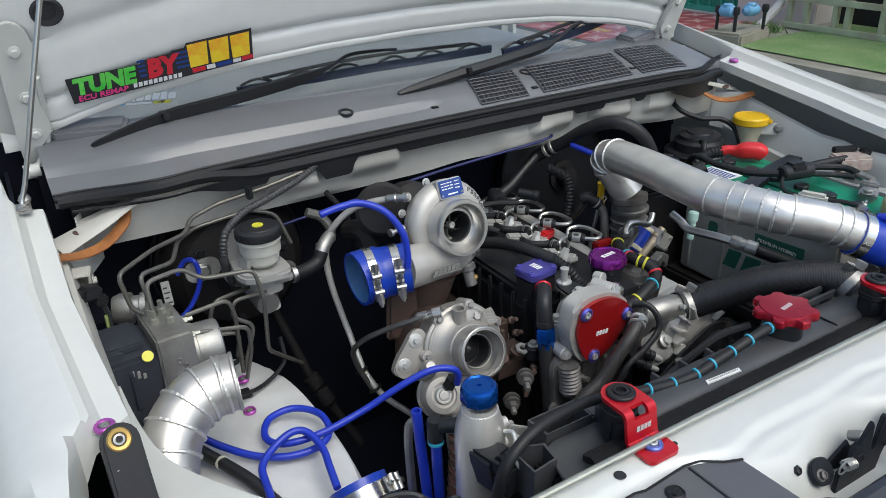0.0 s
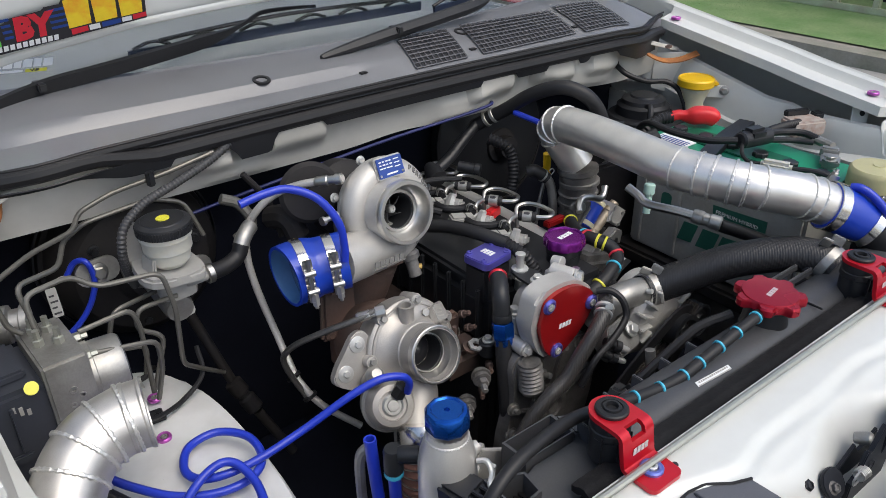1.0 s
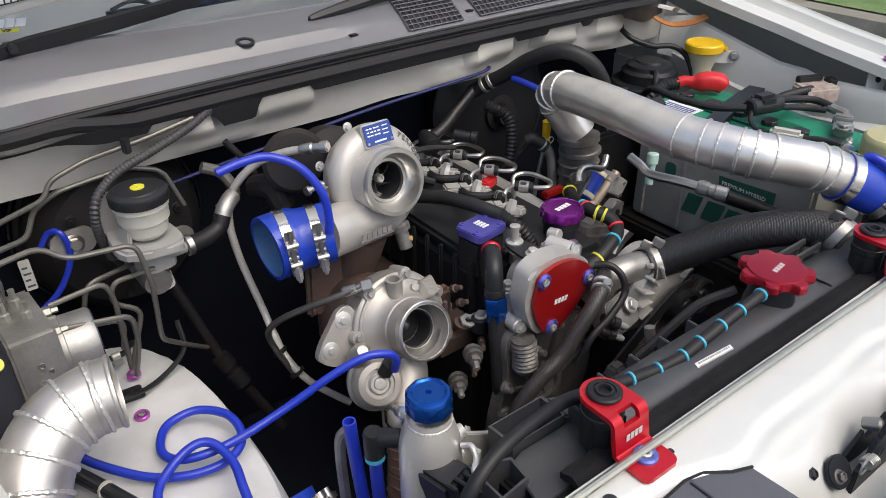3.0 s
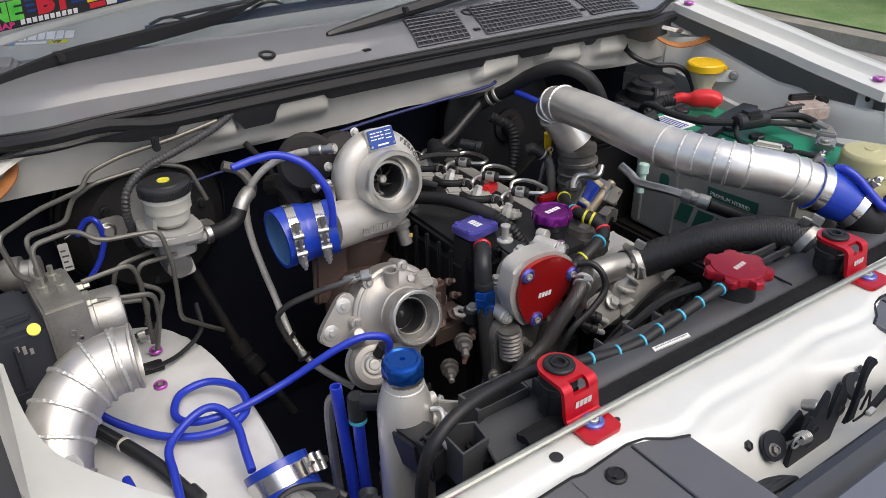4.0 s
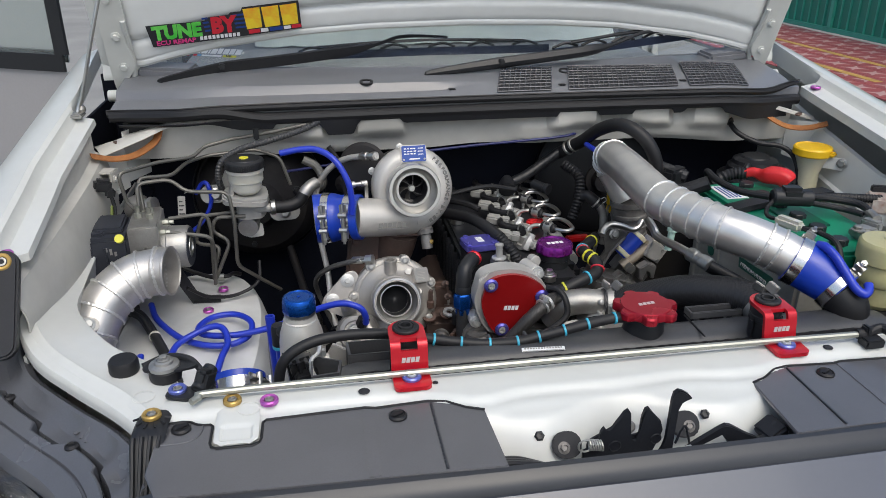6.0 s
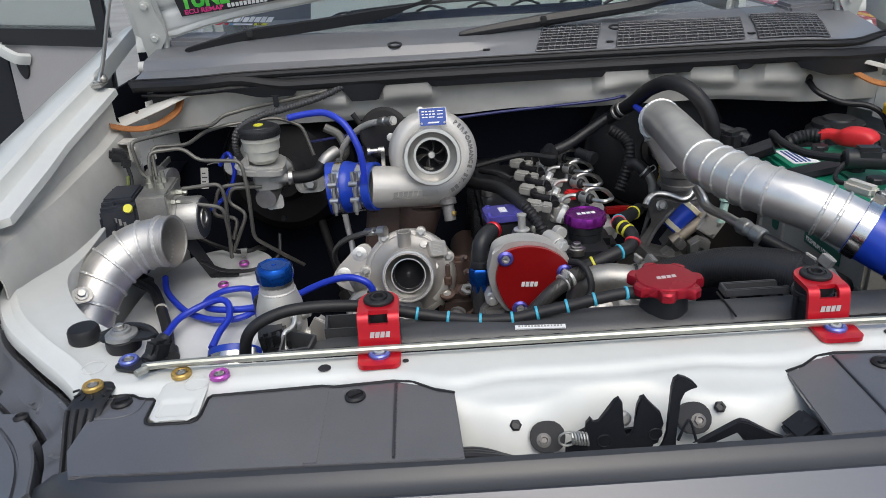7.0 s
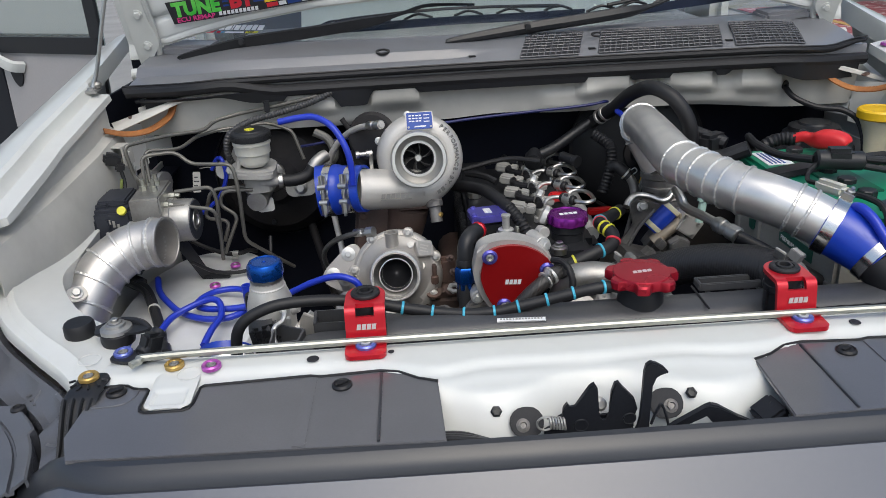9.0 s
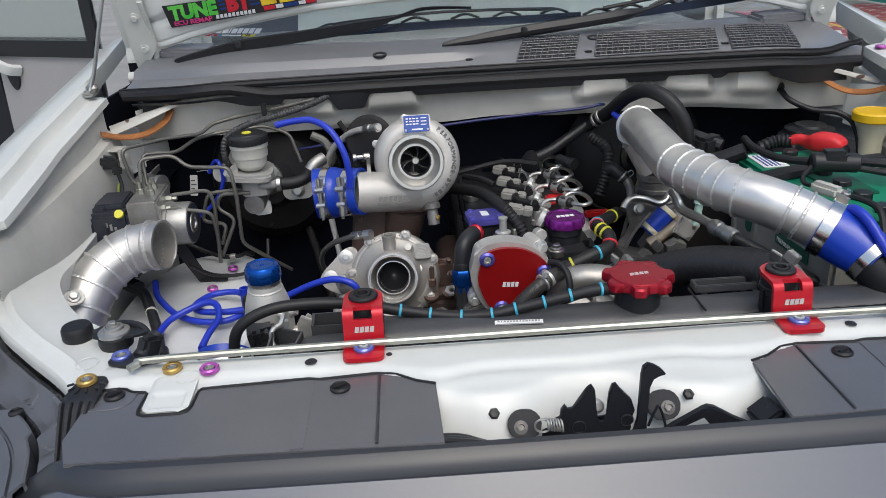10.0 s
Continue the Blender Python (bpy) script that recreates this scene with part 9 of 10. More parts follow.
slh = single("sleeved_hose", bm, WOVEN, "black hose in a woven grey-black sleeve", "hose")
bm = B()
lathe(bm, (0.010, 0.281, 0.942), (0.8, 0.5, 0.3), [(0.0122, 0), (0.0134, 0.0005), (0.0134, 0.0050), (0.0122, 0.0055)], 22)
lathe(bm, (0.002, 0.276, 0.939), (0.8, 0.5, 0.3), [(0.0122, 0), (0.0134, 0.0005), (0.0134, 0.0030), (0.0122, 0.0035)], 22)
box(bm, (0.006, 0.270, 0.955), (0.006, 0.010, 0.008), (0, 20, 30), 0.001)
part("hose_clip", bm, BOLTZ, slh)
alt = thing("alternator", (0.16, 0.27, 0.80), "cast alternator with cooling fins and a drive pulley", "alternator")
bm = B()
lathe(bm, (0.135, 0.315, 0.885), (0, -1, 0), [(0.052, -0.02), (0.058, 0.0), (0.058, 0.03), (0.050, 0.042), (0.03, 0.048)], 30)
part("body", bm, LCAST, alt)
bm = B()
for k in range(16):
    a = 2 * math.pi * k / 16
    box(bm, (0.135 + 0.046 * math.cos(a), 0.270, 0.885 + 0.046 * math.sin(a)), (0.024, 0.020, 0.004), (0, -math.degrees(a), 0), 0.001)
part("fin", bm, LCAST, alt)
bm = B()
lathe(bm, (0.149, 0.258, 0.868), (0, -1, 0), [(0.024, 0), (0.029, 0.002), (0.027, 0.005), (0.027, 0.021), (0.029, 0.025), (0.022, 0.026), (0.016, 0.018), (0.012, 0.018), (0.010, 0.022), (0, 0.022)], 30)
part("pulley", bm, BLACK, alt)
bm = B()
line = [(0.10, 0.246, 0.74), (0.160, 0.246, 0.835), (0.178, 0.246, 0.862), (0.172, 0.246, 0.888), (0.149, 0.246, 0.898), (0.120, 0.246, 0.890), (0.06, 0.246, 0.855), (-0.02, 0.246, 0.80)]
sweep(bm, spline(line, 5), 1.0, shape=[(-0.002, -0.010), (0.002, -0.010), (0.002, 0.010), (-0.002, 0.010)])
part("belt", bm, RUBBER, alt)
bm = B()
box(bm, (0.02, 0.17, 0.72), (0.50, 0.03, 0.20), bev=0.01)
lathe(bm, (0.02, 0.24, 0.66), (0, -1, 0), [(0.15, 0), (0.15, 0.04), (0.14, 0.045), (0.05, 0.05), (0, 0.05)], 36)
single("fan_shroud", bm, BLACK, "black plastic fan shroud behind the radiator", "fan shroud")


def pocket(bm, poly, top, depth, wall=0.0026):
    """An open-topped tray with thin walls round a polygon."""
    n = len(poly)
    cx, cy = sum(p[0] for p in poly) / n, sum(p[1] for p in poly) / n
    inner = []
    for p in poly:
        d = Vector((cx - p[0], cy - p[1]))
        inner.append((p[0] + d.x / d.length * wall * 1.4, p[1] + d.y / d.length * wall * 1.4))
    a = [bm.verts.new((*p, top - depth)) for p in poly]
    b = [bm.verts.new((*p, top)) for p in poly]
    c = [bm.verts.new((*p, top)) for p in inner]
    d = [bm.verts.new((*p, top - depth + wall)) for p in inner]
    skin(bm, [a, b, c, d])
    return bm


sf = thing("shroud_corner", (-0.29, 0.09, 0.95), "dusty black plastic shroud corner with open pockets beside the tank", "fan shroud")
bm = B()
prism(bm, [(-0.332, 0.045), (-0.222, 0.045), (-0.222, 0.104), (-0.300, 0.104), (-0.318, 0.098)], 0.004, pose(0, 0, 0.9720), 0.001)
box(bm, (-0.275, 0.047, 0.955), (0.11, 0.004, 0.036), bev=0.001)
part("tray", bm, TANKP, sf)
bm = B()
pocket(bm, [(-0.357, 0.066), (-0.322, 0.070), (-0.318, 0.098), (-0.357, 0.116)], 0.984, 0.05)
part("pocket", bm, TANKP, sf)
bm = B()
pocket(bm, [(-0.309, 0.106), (-0.240, 0.106), (-0.240, 0.140), (-0.311, 0.140)], 0.986, 0.06)
part("pocket", bm, TANKP, sf)
bm = B()
for k in range(3):
    box(bm, (-0.275, 0.118 + 0.006 * k, 0.957), (0.062, 0.0016, 0.003), bev=0)
part("grate_bar", bm, TANKP, sf)
bm = B()
prism(bm, [(-0.240, 0.104), (-0.212, 0.098), (-0.205, 0.120), (-0.238, 0.138)], 0.010, pose(0, 0, 0.974), 0.002)
for x in (-0.234, -0.222):
    box(bm, (x, 0.095, 0.986), (0.003, 0.026, 0.022), bev=0.001)
part("lug", bm, TANKP, sf)
plug = thing("shroud_plug", (-0.37, 0.12, 0.95), "black wiring plug with a bright spring clip", "connector")
bm = B()
box(bm, (-0.372, 0.128, 0.958), (0.034, 0.040, 0.052), (0, -8, 12), 0.004)
box(bm, (-0.362, 0.104, 0.950), (0.030, 0.016, 0.040), (0, -8, 12), 0.003)
for k in range(3):
    box(bm, (-0.382 + 0.010 * k, 0.105, 0.976), (0.004, 0.014, 0.018), (0, -8, 12), 0.001)
part("plug_body", bm, BLACK, plug)
bm = B()
tube(bm, [(-0.351, 0.132, 0.992), (-0.345, 0.124, 0.994), (-0.347, 0.114, 0.988), (-0.356, 0.106, 0.984), (-0.357, 0.098, 0.974), (-0.351, 0.093, 0.962)], 0.0030, 8)
box(bm, (-0.341, 0.120, 0.985), (0.006, 0.006, 0.010), (0, 0, 20), 0.001)
part("spring_clip", bm, BOLTZ, plug)
plate_arm = B()
prism(plate_arm, [(-0.004, -0.05), (0.004, -0.05), (0.005, -0.014), (0.001, -0.010), (-0.004, -0.014)], 0.003, facing((-0.322, 0.165, 0.985), (0.3, -0.9, 0.2)), 0.0008)
single("tank_strap", plate_arm, BOLTZ, "narrow bright steel strap beside the alloy tank", "strap")

fh = thing("banded_front_hose", (-0.15, 0.09, 0.98), "black hose with cyan bands lying along the radiator", "hose")
FL = spline([(-0.395, 0.085, 0.90), (-0.398, 0.078, 0.960), (-0.388, 0.074, 1.005), (-0.355, 0.080, 1.024), (-0.310, 0.088, 1.026), (-0.255, 0.096, 1.018), (-0.205, 0.096, 1.006), (-0.164, 0.092, 0.999), (-0.127, 0.087, 0.996), (-0.091, 0.083, 0.998), (-0.063, 0.083, 1.003), (-0.029, 0.082, 1.010), (0.002, 0.081, 1.017), (0.037, 0.080, 1.023), (0.056, 0.086, 1.018)], 8)
bm = B()
sweep(bm, FL, 0.0068, 14)
part("hose", bm, RUBBER, fh)
for k in (49, 56, 64, 72, 80, 88, 96, 104):
    bm = B()
    band(bm, FL, k, 0.0068, 0.0034)
    part("band", bm, CYAN, fh)
bm = B()
tube(bm, [(0.056, 0.120, 1.000), (0.02, 0.14, 0.985), (-0.02, 0.15, 0.96), (-0.06, 0.16, 0.93)], 0.006, 8)
single("overflow_hose", bm, RUBBER, "thin black overflow hose", "hose")

# ---- battery side ----
bat = thing("battery", (0.47, 0.37, 0.82), "grey car battery with a green lid and screw caps", "battery")
bm = B()
box(bm, (0.473, 0.372, 0.915), (0.168, 0.335, 0.19), bev=0.006)
part("case", bm, BATGREY, bat)
bm = B()
box(bm, (0.473, 0.372, 1.017), (0.176, 0.345, 0.030), bev=0.006)
lid = part("lid", bm, GREEN, bat, "green plastic lid")
bm = B()
box(bm, (0.473, 0.405, 1.0335), (0.060, 0.20, 0.004), bev=0.001)
part("vent_strip", bm, mat("dark_green_plastic", (0.006, 0.10, 0.055), 0.4), lid)
for k in range(6):
    bm = B()
    y = 0.235 + 0.055 * k
    rings = []
    for h, q in ((1.032, 1.0), (1.042, 1.0), (1.0435, 0.9)):
        rings.append([bm.verts.new((0.468 + 0.0135 * q * (1 - 0.14 * (i % 2)) * math.cos(2 * math.pi * i / 16), y + 0.0135 * q * (1 - 0.14 * (i % 2)) * math.sin(2 * math.pi * i / 16), h)) for i in range(16)])
    skin(bm, rings)
    part("screw_cap", bm, BLACK, bat)
bm = B()
box(bm, (0.425, 0.490, 1.0330), (0.050, 0.070, 0.001), bev=0)
stl = part("lid_sticker", bm, PAPER, bat, "white and blue printed sticker")
bm = B()
for k in range(4):
    box(bm, (0.408 + 0.007 * k, 0.490, 1.0338), (0.003, 0.060, 0.0006), bev=0)
part("sticker_bar", bm, LABELBLUE, stl)
bm = B()
prism(bm, [(-0.368, 0.958), (-0.266, 0.964), (-0.266, 0.943), (-0.366, 0.939)], 0.0012, facing((0.3885, 0, 0), (-1, 0, 0), (0, 0, 1)))
lb = part("case_label", bm, mat("dark_green_label", (0.02, 0.115, 0.085), 0.45), bat)
bm = B()
join(bm, words("PREMIUM HYBRID", 0.0098, facing((0.3870, 0.361, 0.9445), (-1, 0, 0)), 0.0003, squeeze=1.05))
part("label_words", bm, PAPER, lb)
for k, w in enumerate((0.030, 0.034, 0.028, 0.030)):
    bm = B()
    prism(bm, [(-0.43 + 0.040 * k, 0.868), (-0.43 + 0.040 * k + w, 0.870), (-0.42 + 0.040 * k + w, 0.908), (-0.42 + 0.040 * k, 0.906)], 0.0010, facing((0.3885, 0, 0), (-1, 0, 0), (0, 0, 1)))
    part("printed_bar", bm, lb.data.materials[0], bat)
bm = B()
prism(bm, rounded(0.022, 0.028, 0.008), 0.0010, facing((0.3885, 0.464, 0.933), (-1, 0, 0), (0, 0, 1)))
part("printed_badge", bm, lb.data.materials[0], bat)
bm = B()
for y in (0.435, 0.515):
    box(bm, (0.3875, y, 0.915), (0.006, 0.006, 0.17), bev=0.001)
box(bm, (0.3885, 0.37, 0.995), (0.008, 0.325, 0.008), bev=0.002)
part("case_rib", bm, BATGREY, bat)
hold = thing("battery_clamp", (0.47, 0.43, 1.03), "black steel hold-down bar across the battery", "clamp")
bm = B()
sweep(bm, spline([(0.370, 0.392, 1.038), (0.42, 0.408, 1.039), (0.50, 0.432, 1.039), (0.60, 0.455, 1.036)], 6), 1.0, shape=[(-0.016, -0.004), (0.016, -0.004), (0.014, 0.005), (-0.014, 0.005)])
part("bar", bm, BLACK, hold)
pos = thing("positive_terminal", (0.535, 0.528, 1.03), "red rubber terminal cover with black cables", "terminal")
bm = B()
sweep(bm, spline([(0.484, 0.548, 1.048), (0.496, 0.538, 1.053), (0.508, 0.524, 1.051), (0.520, 0.508, 1.055), (0.533, 0.494, 1.054), (0.540, 0.486, 1.046)], 5), lambda s, m: 0.010 + 0.0085 * ease(0.25, 0.55, s) - 0.003 * ease(0.9, 1.0, s), 18, shape=[(1.0 * math.copysign(abs(math.cos(a)) ** 0.6, math.cos(a)), 0.85 * math.copysign(abs(math.sin(a)) ** 0.6, math.sin(a))) for a in (2 * math.pi * i / 20 for i in range(20))])
part("cover", bm, REDRUB, pos)
bm = B()
ribbed(bm, [(0.486, 0.546, 1.048), (0.465, 0.556, 1.046), (0.440, 0.560, 1.035), (0.42, 0.575, 1.00)], 0.012, 0.007, 0.0018)
part("cable_sleeve", bm, RUBBER, pos)
neg = thing("negative_terminal", (0.52, 0.245, 1.03), "grey lead terminal clamp with bolts", "terminal")
bm = B()
lathe(bm, (0.520, 0.250, 1.030), (0, 0, 1), [(0.012, 0), (0.010, 0.022), (0.008, 0.023)], 16)
box(bm, (0.520, 0.250, 1.044), (0.040, 0.030, 0.012), (0, 0, 25), 0.003)
box(bm, (0.545, 0.265, 1.048), (0.018, 0.030, 0.018), (0, 0, 25), 0.003)
hexbolt(bm, (0.503, 0.243, 1.050), (0, 0, 1), 0.007, 0.008)
lathe(bm, (0.56, 0.285, 1.055), (0.3, 0.9, 0), [(0.008, -0.02), (0.008, 0.02)], 10)
part("clamp", bm, CASTDULL, neg)
loom = thing("battery_cable", (0.50, 0.40, 1.05), "black taped battery cables with a grey connector", "cable")
bm = B()
tube(bm, [(0.425, 0.575, 1.03), (0.395, 0.530, 1.062), (0.385, 0.470, 1.064), (0.395, 0.410, 1.064), (0.424, 0.366, 1.068)], 0.0062, 10)
tube(bm, [(0.488, 0.356, 1.068), (0.535, 0.350, 1.062), (0.565, 0.325, 1.060), (0.562, 0.290, 1.056)], 0.0062, 10)
tube(bm, [(0.488, 0.346, 1.060), (0.535, 0.332, 1.052), (0.555, 0.30, 1.052)], 0.005, 10)
tube(bm, [(0.428, 0.358, 1.066), (0.408, 0.345, 1.056), (0.398, 0.325, 1.050), (0.403, 0.305, 1.051)], 0.0035, 8)
tube(bm, [(0.420, 0.263, 1.051), (0.435, 0.235, 1.052), (0.442, 0.205, 1.046), (0.435, 0.175, 1.02)], 0.0045, 8)
part("cable", bm, RUBBER, loom)
bm = B()
cyl(bm, (0.424, 0.362, 1.069), (0.492, 0.350, 1.066), 0.0145, seg=18, ch=0.003)
box(bm, (0.456, 0.357, 1.074), (0.040, 0.028, 0.026), (0, 0, -10), 0.006)
part("junction", bm, BLACK, loom)
bm = B()
box(bm, (0.411, 0.284, 1.052), (0.020, 0.048, 0.017), (0, 0, 22), 0.005)
part("white_plug", bm, MILK, loom)
bm = B()
ribbed(bm, [(0.485, 0.358, 1.064), (0.54, 0.372, 1.058), (0.60, 0.38, 1.050), (0.65, 0.38, 1.045)], 0.008, 0.006, 0.0015)
part("sleeve", bm, RUBBER, loom)
fuse = thing("fuse_holder", (0.665, 0.38, 1.03), "clear plastic fuse holder with bolted links", "fuse holder")
bm = B()
box(bm, (0.668, 0.380, 1.035), (0.070, 0.045, 0.030), (0, 0, -25), 0.004)
part("case", bm, mat("milky_clear_plastic", (0.50, 0.47, 0.44), 0.3, var=0.2, scale=60, second=(0.35, 0.24, 0.20)), fuse)
bm = B()
box(bm, (0.675, 0.400, 1.055), (0.050, 0.012, 0.012), (0, 0, -25), 0.002)
box(bm, (0.705, 0.375, 1.050), (0.018, 0.020, 0.012), (0, 0, -25), 0.002)
part("mount", bm, BLACK, fuse)
ps = thing("fluid_reservoir", (0.493, 0.160, 0.98), "yellowed translucent power steering reservoir with a round cap", "reservoir")
bm = B()
lathe(bm, (0.495, 0.163, 0), (0, 0, 1), [(0.030, 0.965), (0.0345, 0.972), (0.0345, 1.000), (0.0385, 1.003), (0.0400, 1.007), (0.0400, 1.020), (0.0392, 1.022), (0.0392, 1.035)], 40)
part("body", bm, CREAM, ps)
bm = B()
lathe(bm, (0.495, 0.163, 0), (0, 0, 1), [(0.0400, 1.034), (0.0422, 1.036), (0.0422, 1.058), (0.0412, 1.0630), (0.038, 1.0665), (0.010, 1.069), (0.009, 1.0705), (0, 1.0705)], 40)
part("cap", bm, CREAM, ps)
bm = B()
box(bm, (0.475, 0.118, 0.958), (0.115, 0.055, 0.012), (0, 0, 8), 0.004)
tube(bm, [(0.44, 0.105, 0.968), (0.47, 0.088, 0.974), (0.51, 0.082, 0.992), (0.53, 0.075, 1.010)], 0.009, 8)
box(bm, (0.555, 0.155, 0.990), (0.010, 0.05, 0.07), (0, -20, -30), 0.003)
part("bracket", bm, BLACK, ps)
wr = thing("washer_filler", (0.685, 0.635, 0.85), "washer bottle filler with a yellow cap", "washer bottle")
bm = B()
lathe(bm, (0.685, 0.635, 0), (0, 0, 1), [(0.026, 0.86), (0.024, 0.94), (0.021, 0.96), (0.021, 1.015), (0.027, 1.035), (0.034, 1.051)], 28)
part("neck", bm, IVORY, wr)
bm = B()
lathe(bm, (0.685, 0.635, 0), (0, 0, 1), [(0.034, 1.050), (0.0385, 1.053), (0.0385, 1.066), (0.036, 1.069), (0.034, 1.0695), (0.033, 1.068), (0, 1.0690)], 32)
box(bm, (0.708, 0.606, 1.058), (0.018, 0.022, 0.008), (0, 0, -50), 0.003)
part("cap", bm, YELLOW, wr)
bm = B()
box(bm, (0.712, 0.606, 1.040), (0.046, 0.004, 0.026), (0, 0, -48), 0.001)
box(bm, (0.686, 0.634, 1.034), (0.030, 0.012, 0.020), (0, 0, -20), 0.003)
part("bracket", bm, DUSTY, wr)
bm = B()
hexbolt(bm, (0.724, 0.590, 1.043), (-0.75, -0.66, 0.1), 0.007, 0.008)
part("bracket_bolt", bm, CASTDULL, wr)
bm = B()
lathe(bm, (0.60, 0.70, 0.90), (0, 0, 1), [(0.062, 0), (0.064, 0.030), (0.070, 0.032), (0.070, 0.040), (0.064, 0.042), (0.064, 0.072), (0.074, 0.074), (0.076, 0.078), (0.076, 0.088), (0.072, 0.092), (0.058, 0.094), (0.056, 0.112), (0.048, 0.118), (0.046, 0.126), (0.030, 0.130), (0.028, 0.134), (0, 0.135)], 40)
ff = single("fuel_filter", bm, BLACK, "round black filter housing with clips by the firewall", "filter")
for k in range(9):
    a = radians(180 + 25 * k)
    bm = B()
    box(bm, (0.60 + 0.072 * math.cos(a), 0.70 + 0.072 * math.sin(a), 0.965), (0.008, 0.006, 0.036), (0, 0, math.degrees(a)), 0.001)
    part("clip", bm, BLACK, ff)
bm = B()
box(bm, (0.61, 0.62, 0.975), (0.10, 0.03, 0.030), (0, 0, 5), 0.006)
part("front_bracket", bm, BLACK, ff)
bm = B()
tube(bm, [(0.56, 0.66, 1.025), (0.545, 0.64, 1.030), (0.535, 0.63, 1.010), (0.53, 0.62, 0.97)], 0.006, 8)
part("pipe", bm, BLACK, ff)
bm = B()
lathe(bm, (0.555, 0.765, 1.098), (0.1, -0.9, 0), [(0.014, -0.01), (0.012, 0.008), (0.007, 0.018)], 16)
tube(bm, [(0.556, 0.752, 1.096), (0.565, 0.725, 1.078), (0.600, 0.700, 1.062), (0.640, 0.680, 1.058), (0.662, 0.660, 1.040), (0.668, 0.640, 1.00), (0.665, 0.63, 0.95)], 0.0055, 10)
single("firewall_cable", bm, RUBBER, "black cable leaving the firewall through a grommet", "cable")
bm = B()
box(bm, (0.40, 0.575, 0.88), (0.30, 0.02, 0.20), (0, 0, -5), 0.006)
box(bm, (0.475, 0.375, 0.80), (0.21, 0.38, 0.03), bev=0.006)
single("battery_tray", bm, DARK, "black steel battery tray", "tray")
for at, size, up in (((0.727, 0.243, 1.034), (0.038, 0.072), (-0.10, -0.10, 1)), ((0.738, 0.312, 1.052), (0.032, 0.058), (0.25, 0.0, 1))):
    bm = B()
    fm = facing(at, (-0.50, -0.76, 0.42), up)
    prism(bm, rounded(*size, 0.013), 0.003, fm, 0.001)
    tab_ob = part("wing_tab", bm, WHITE, truck, "white pressed tab at the wing's front")
    # black disc for the dark of the tab's hole
    bm = B()
    lathe(bm, fm @ Vector((0.003, 0.010, 0.0028)), fm.to_3x3() @ Vector((0, 0, 1)), [(0.0055, 0), (0.0050, 0.0008)], 16)
    part("tab_hole", bm, INK_HOLE, tab_ob)
lplate = thing("rating_plate", (0.70, 0.187, 1.01), "pale metal rating plate on the inner wing", "plate")
pm3 = facing((0.690, 0.168, 1.0165), (-0.15, 0, 0.99), (0.72, 0.69, 0))
bm = B()
prism(bm, rounded(0.085, 0.056, 0.003), 0.0008, pm3)
part("sheet", bm, mat("grey_rating_film", (0.42, 0.43, 0.45), 0.35, var=0.1), lplate)
bm = B()
for k in range(6):
    prism(bm, [(-0.036, 0.016 - 0.007 * k), (0.026 - 0.010 * (k % 2), 0.016 - 0.007 * k), (0.026 - 0.010 * (k % 2), 0.0178 - 0.007 * k), (-0.036, 0.0178 - 0.007 * k)], 0.0004, pm3 @ pose(0, 0, 0.0008))
part("print_bar", bm, BATGREY, lplate)

# ---- brake unit ----
absu = thing("abs_unit", (-0.65, 0.56, 0.90), "brake control unit with an alloy valve block and a round pump", "brake unit")
bm = B()
box(bm, (-0.706, 0.555, 0.948), (0.094, 0.108, 0.122), (0, 0, 4), 0.006)
ctrl = part("control_box", bm, MODULE, absu, "dark control box")
bm = B()
box(bm, (-0.695, 0.56, 1.013), (0.05, 0.07, 0.012), (0, 0, 4), 0.003)
box(bm, (-0.712, 0.528, 1.010), (0.030, 0.026, 0.010), (0, 0, 4), 0.002)
box(bm, (-0.726, 0.585, 1.012), (0.024, 0.034, 0.016), (0, 0, 4), 0.003)
part("box_lid", bm, MODULE, ctrl)
bm = B()
for k in range(3):
    box(bm, (-0.692 + 0.007 * k, 0.5005, 0.990 - 0.004 * k), (0.004, 0.0008, 0.008 + 0.003 * (k % 2)), (0, 0, 4), 0)
for k in range(4):
    box(bm, (-0.742 + 0.012 * k, 0.5015, 0.948), (0.006, 0.0008, 0.010), (0, 0, 4), 0)
part("printed_bar", bm, BATGREY, ctrl)
bm = B()
for k in range(3):
    box(bm, (-0.738 + 0.022 * k, 0.498, 0.965), (0.004, 0.006, 0.060), (0, 0, 4), 0.001)
box(bm, (-0.716, 0.499, 0.925), (0.060, 0.006, 0.012), (0, 0, 4), 0.002)
part("front_rib", bm, MODULE, ctrl)
for k in range(4):
    bm = B()
    box(bm, (-0.742, 0.52 + 0.022 * k, 0.96), (0.012, 0.012, 0.07), (0, 0, 4), 0.002)
    part("box_rib", bm, MODULE, ctrl)
bm = B()
box(bm, (-0.634, 0.556, 0.962), (0.050, 0.102, 0.126), (0, 0, 4), 0.003)
block = part("valve_block", bm, CASTDULL, absu, "alloy valve block")
bm = B()
for x, z, r in ((-0.630, 0.985, 0.0045), (-0.622, 0.975, 0.0035), (-0.634, 0.965, 0.0035), (-0.630, 0.945, 0.010), (-0.640, 0.915, 0.004)):
    lathe(bm, (x, 0.5045, z), (0, -1, 0), [(r, -0.001), (r, 0.0008), (r * 0.5, 0.0008), (r * 0.4, -0.001)], 14)
part("port_plug", bm, STEEL, block)
bm = B()
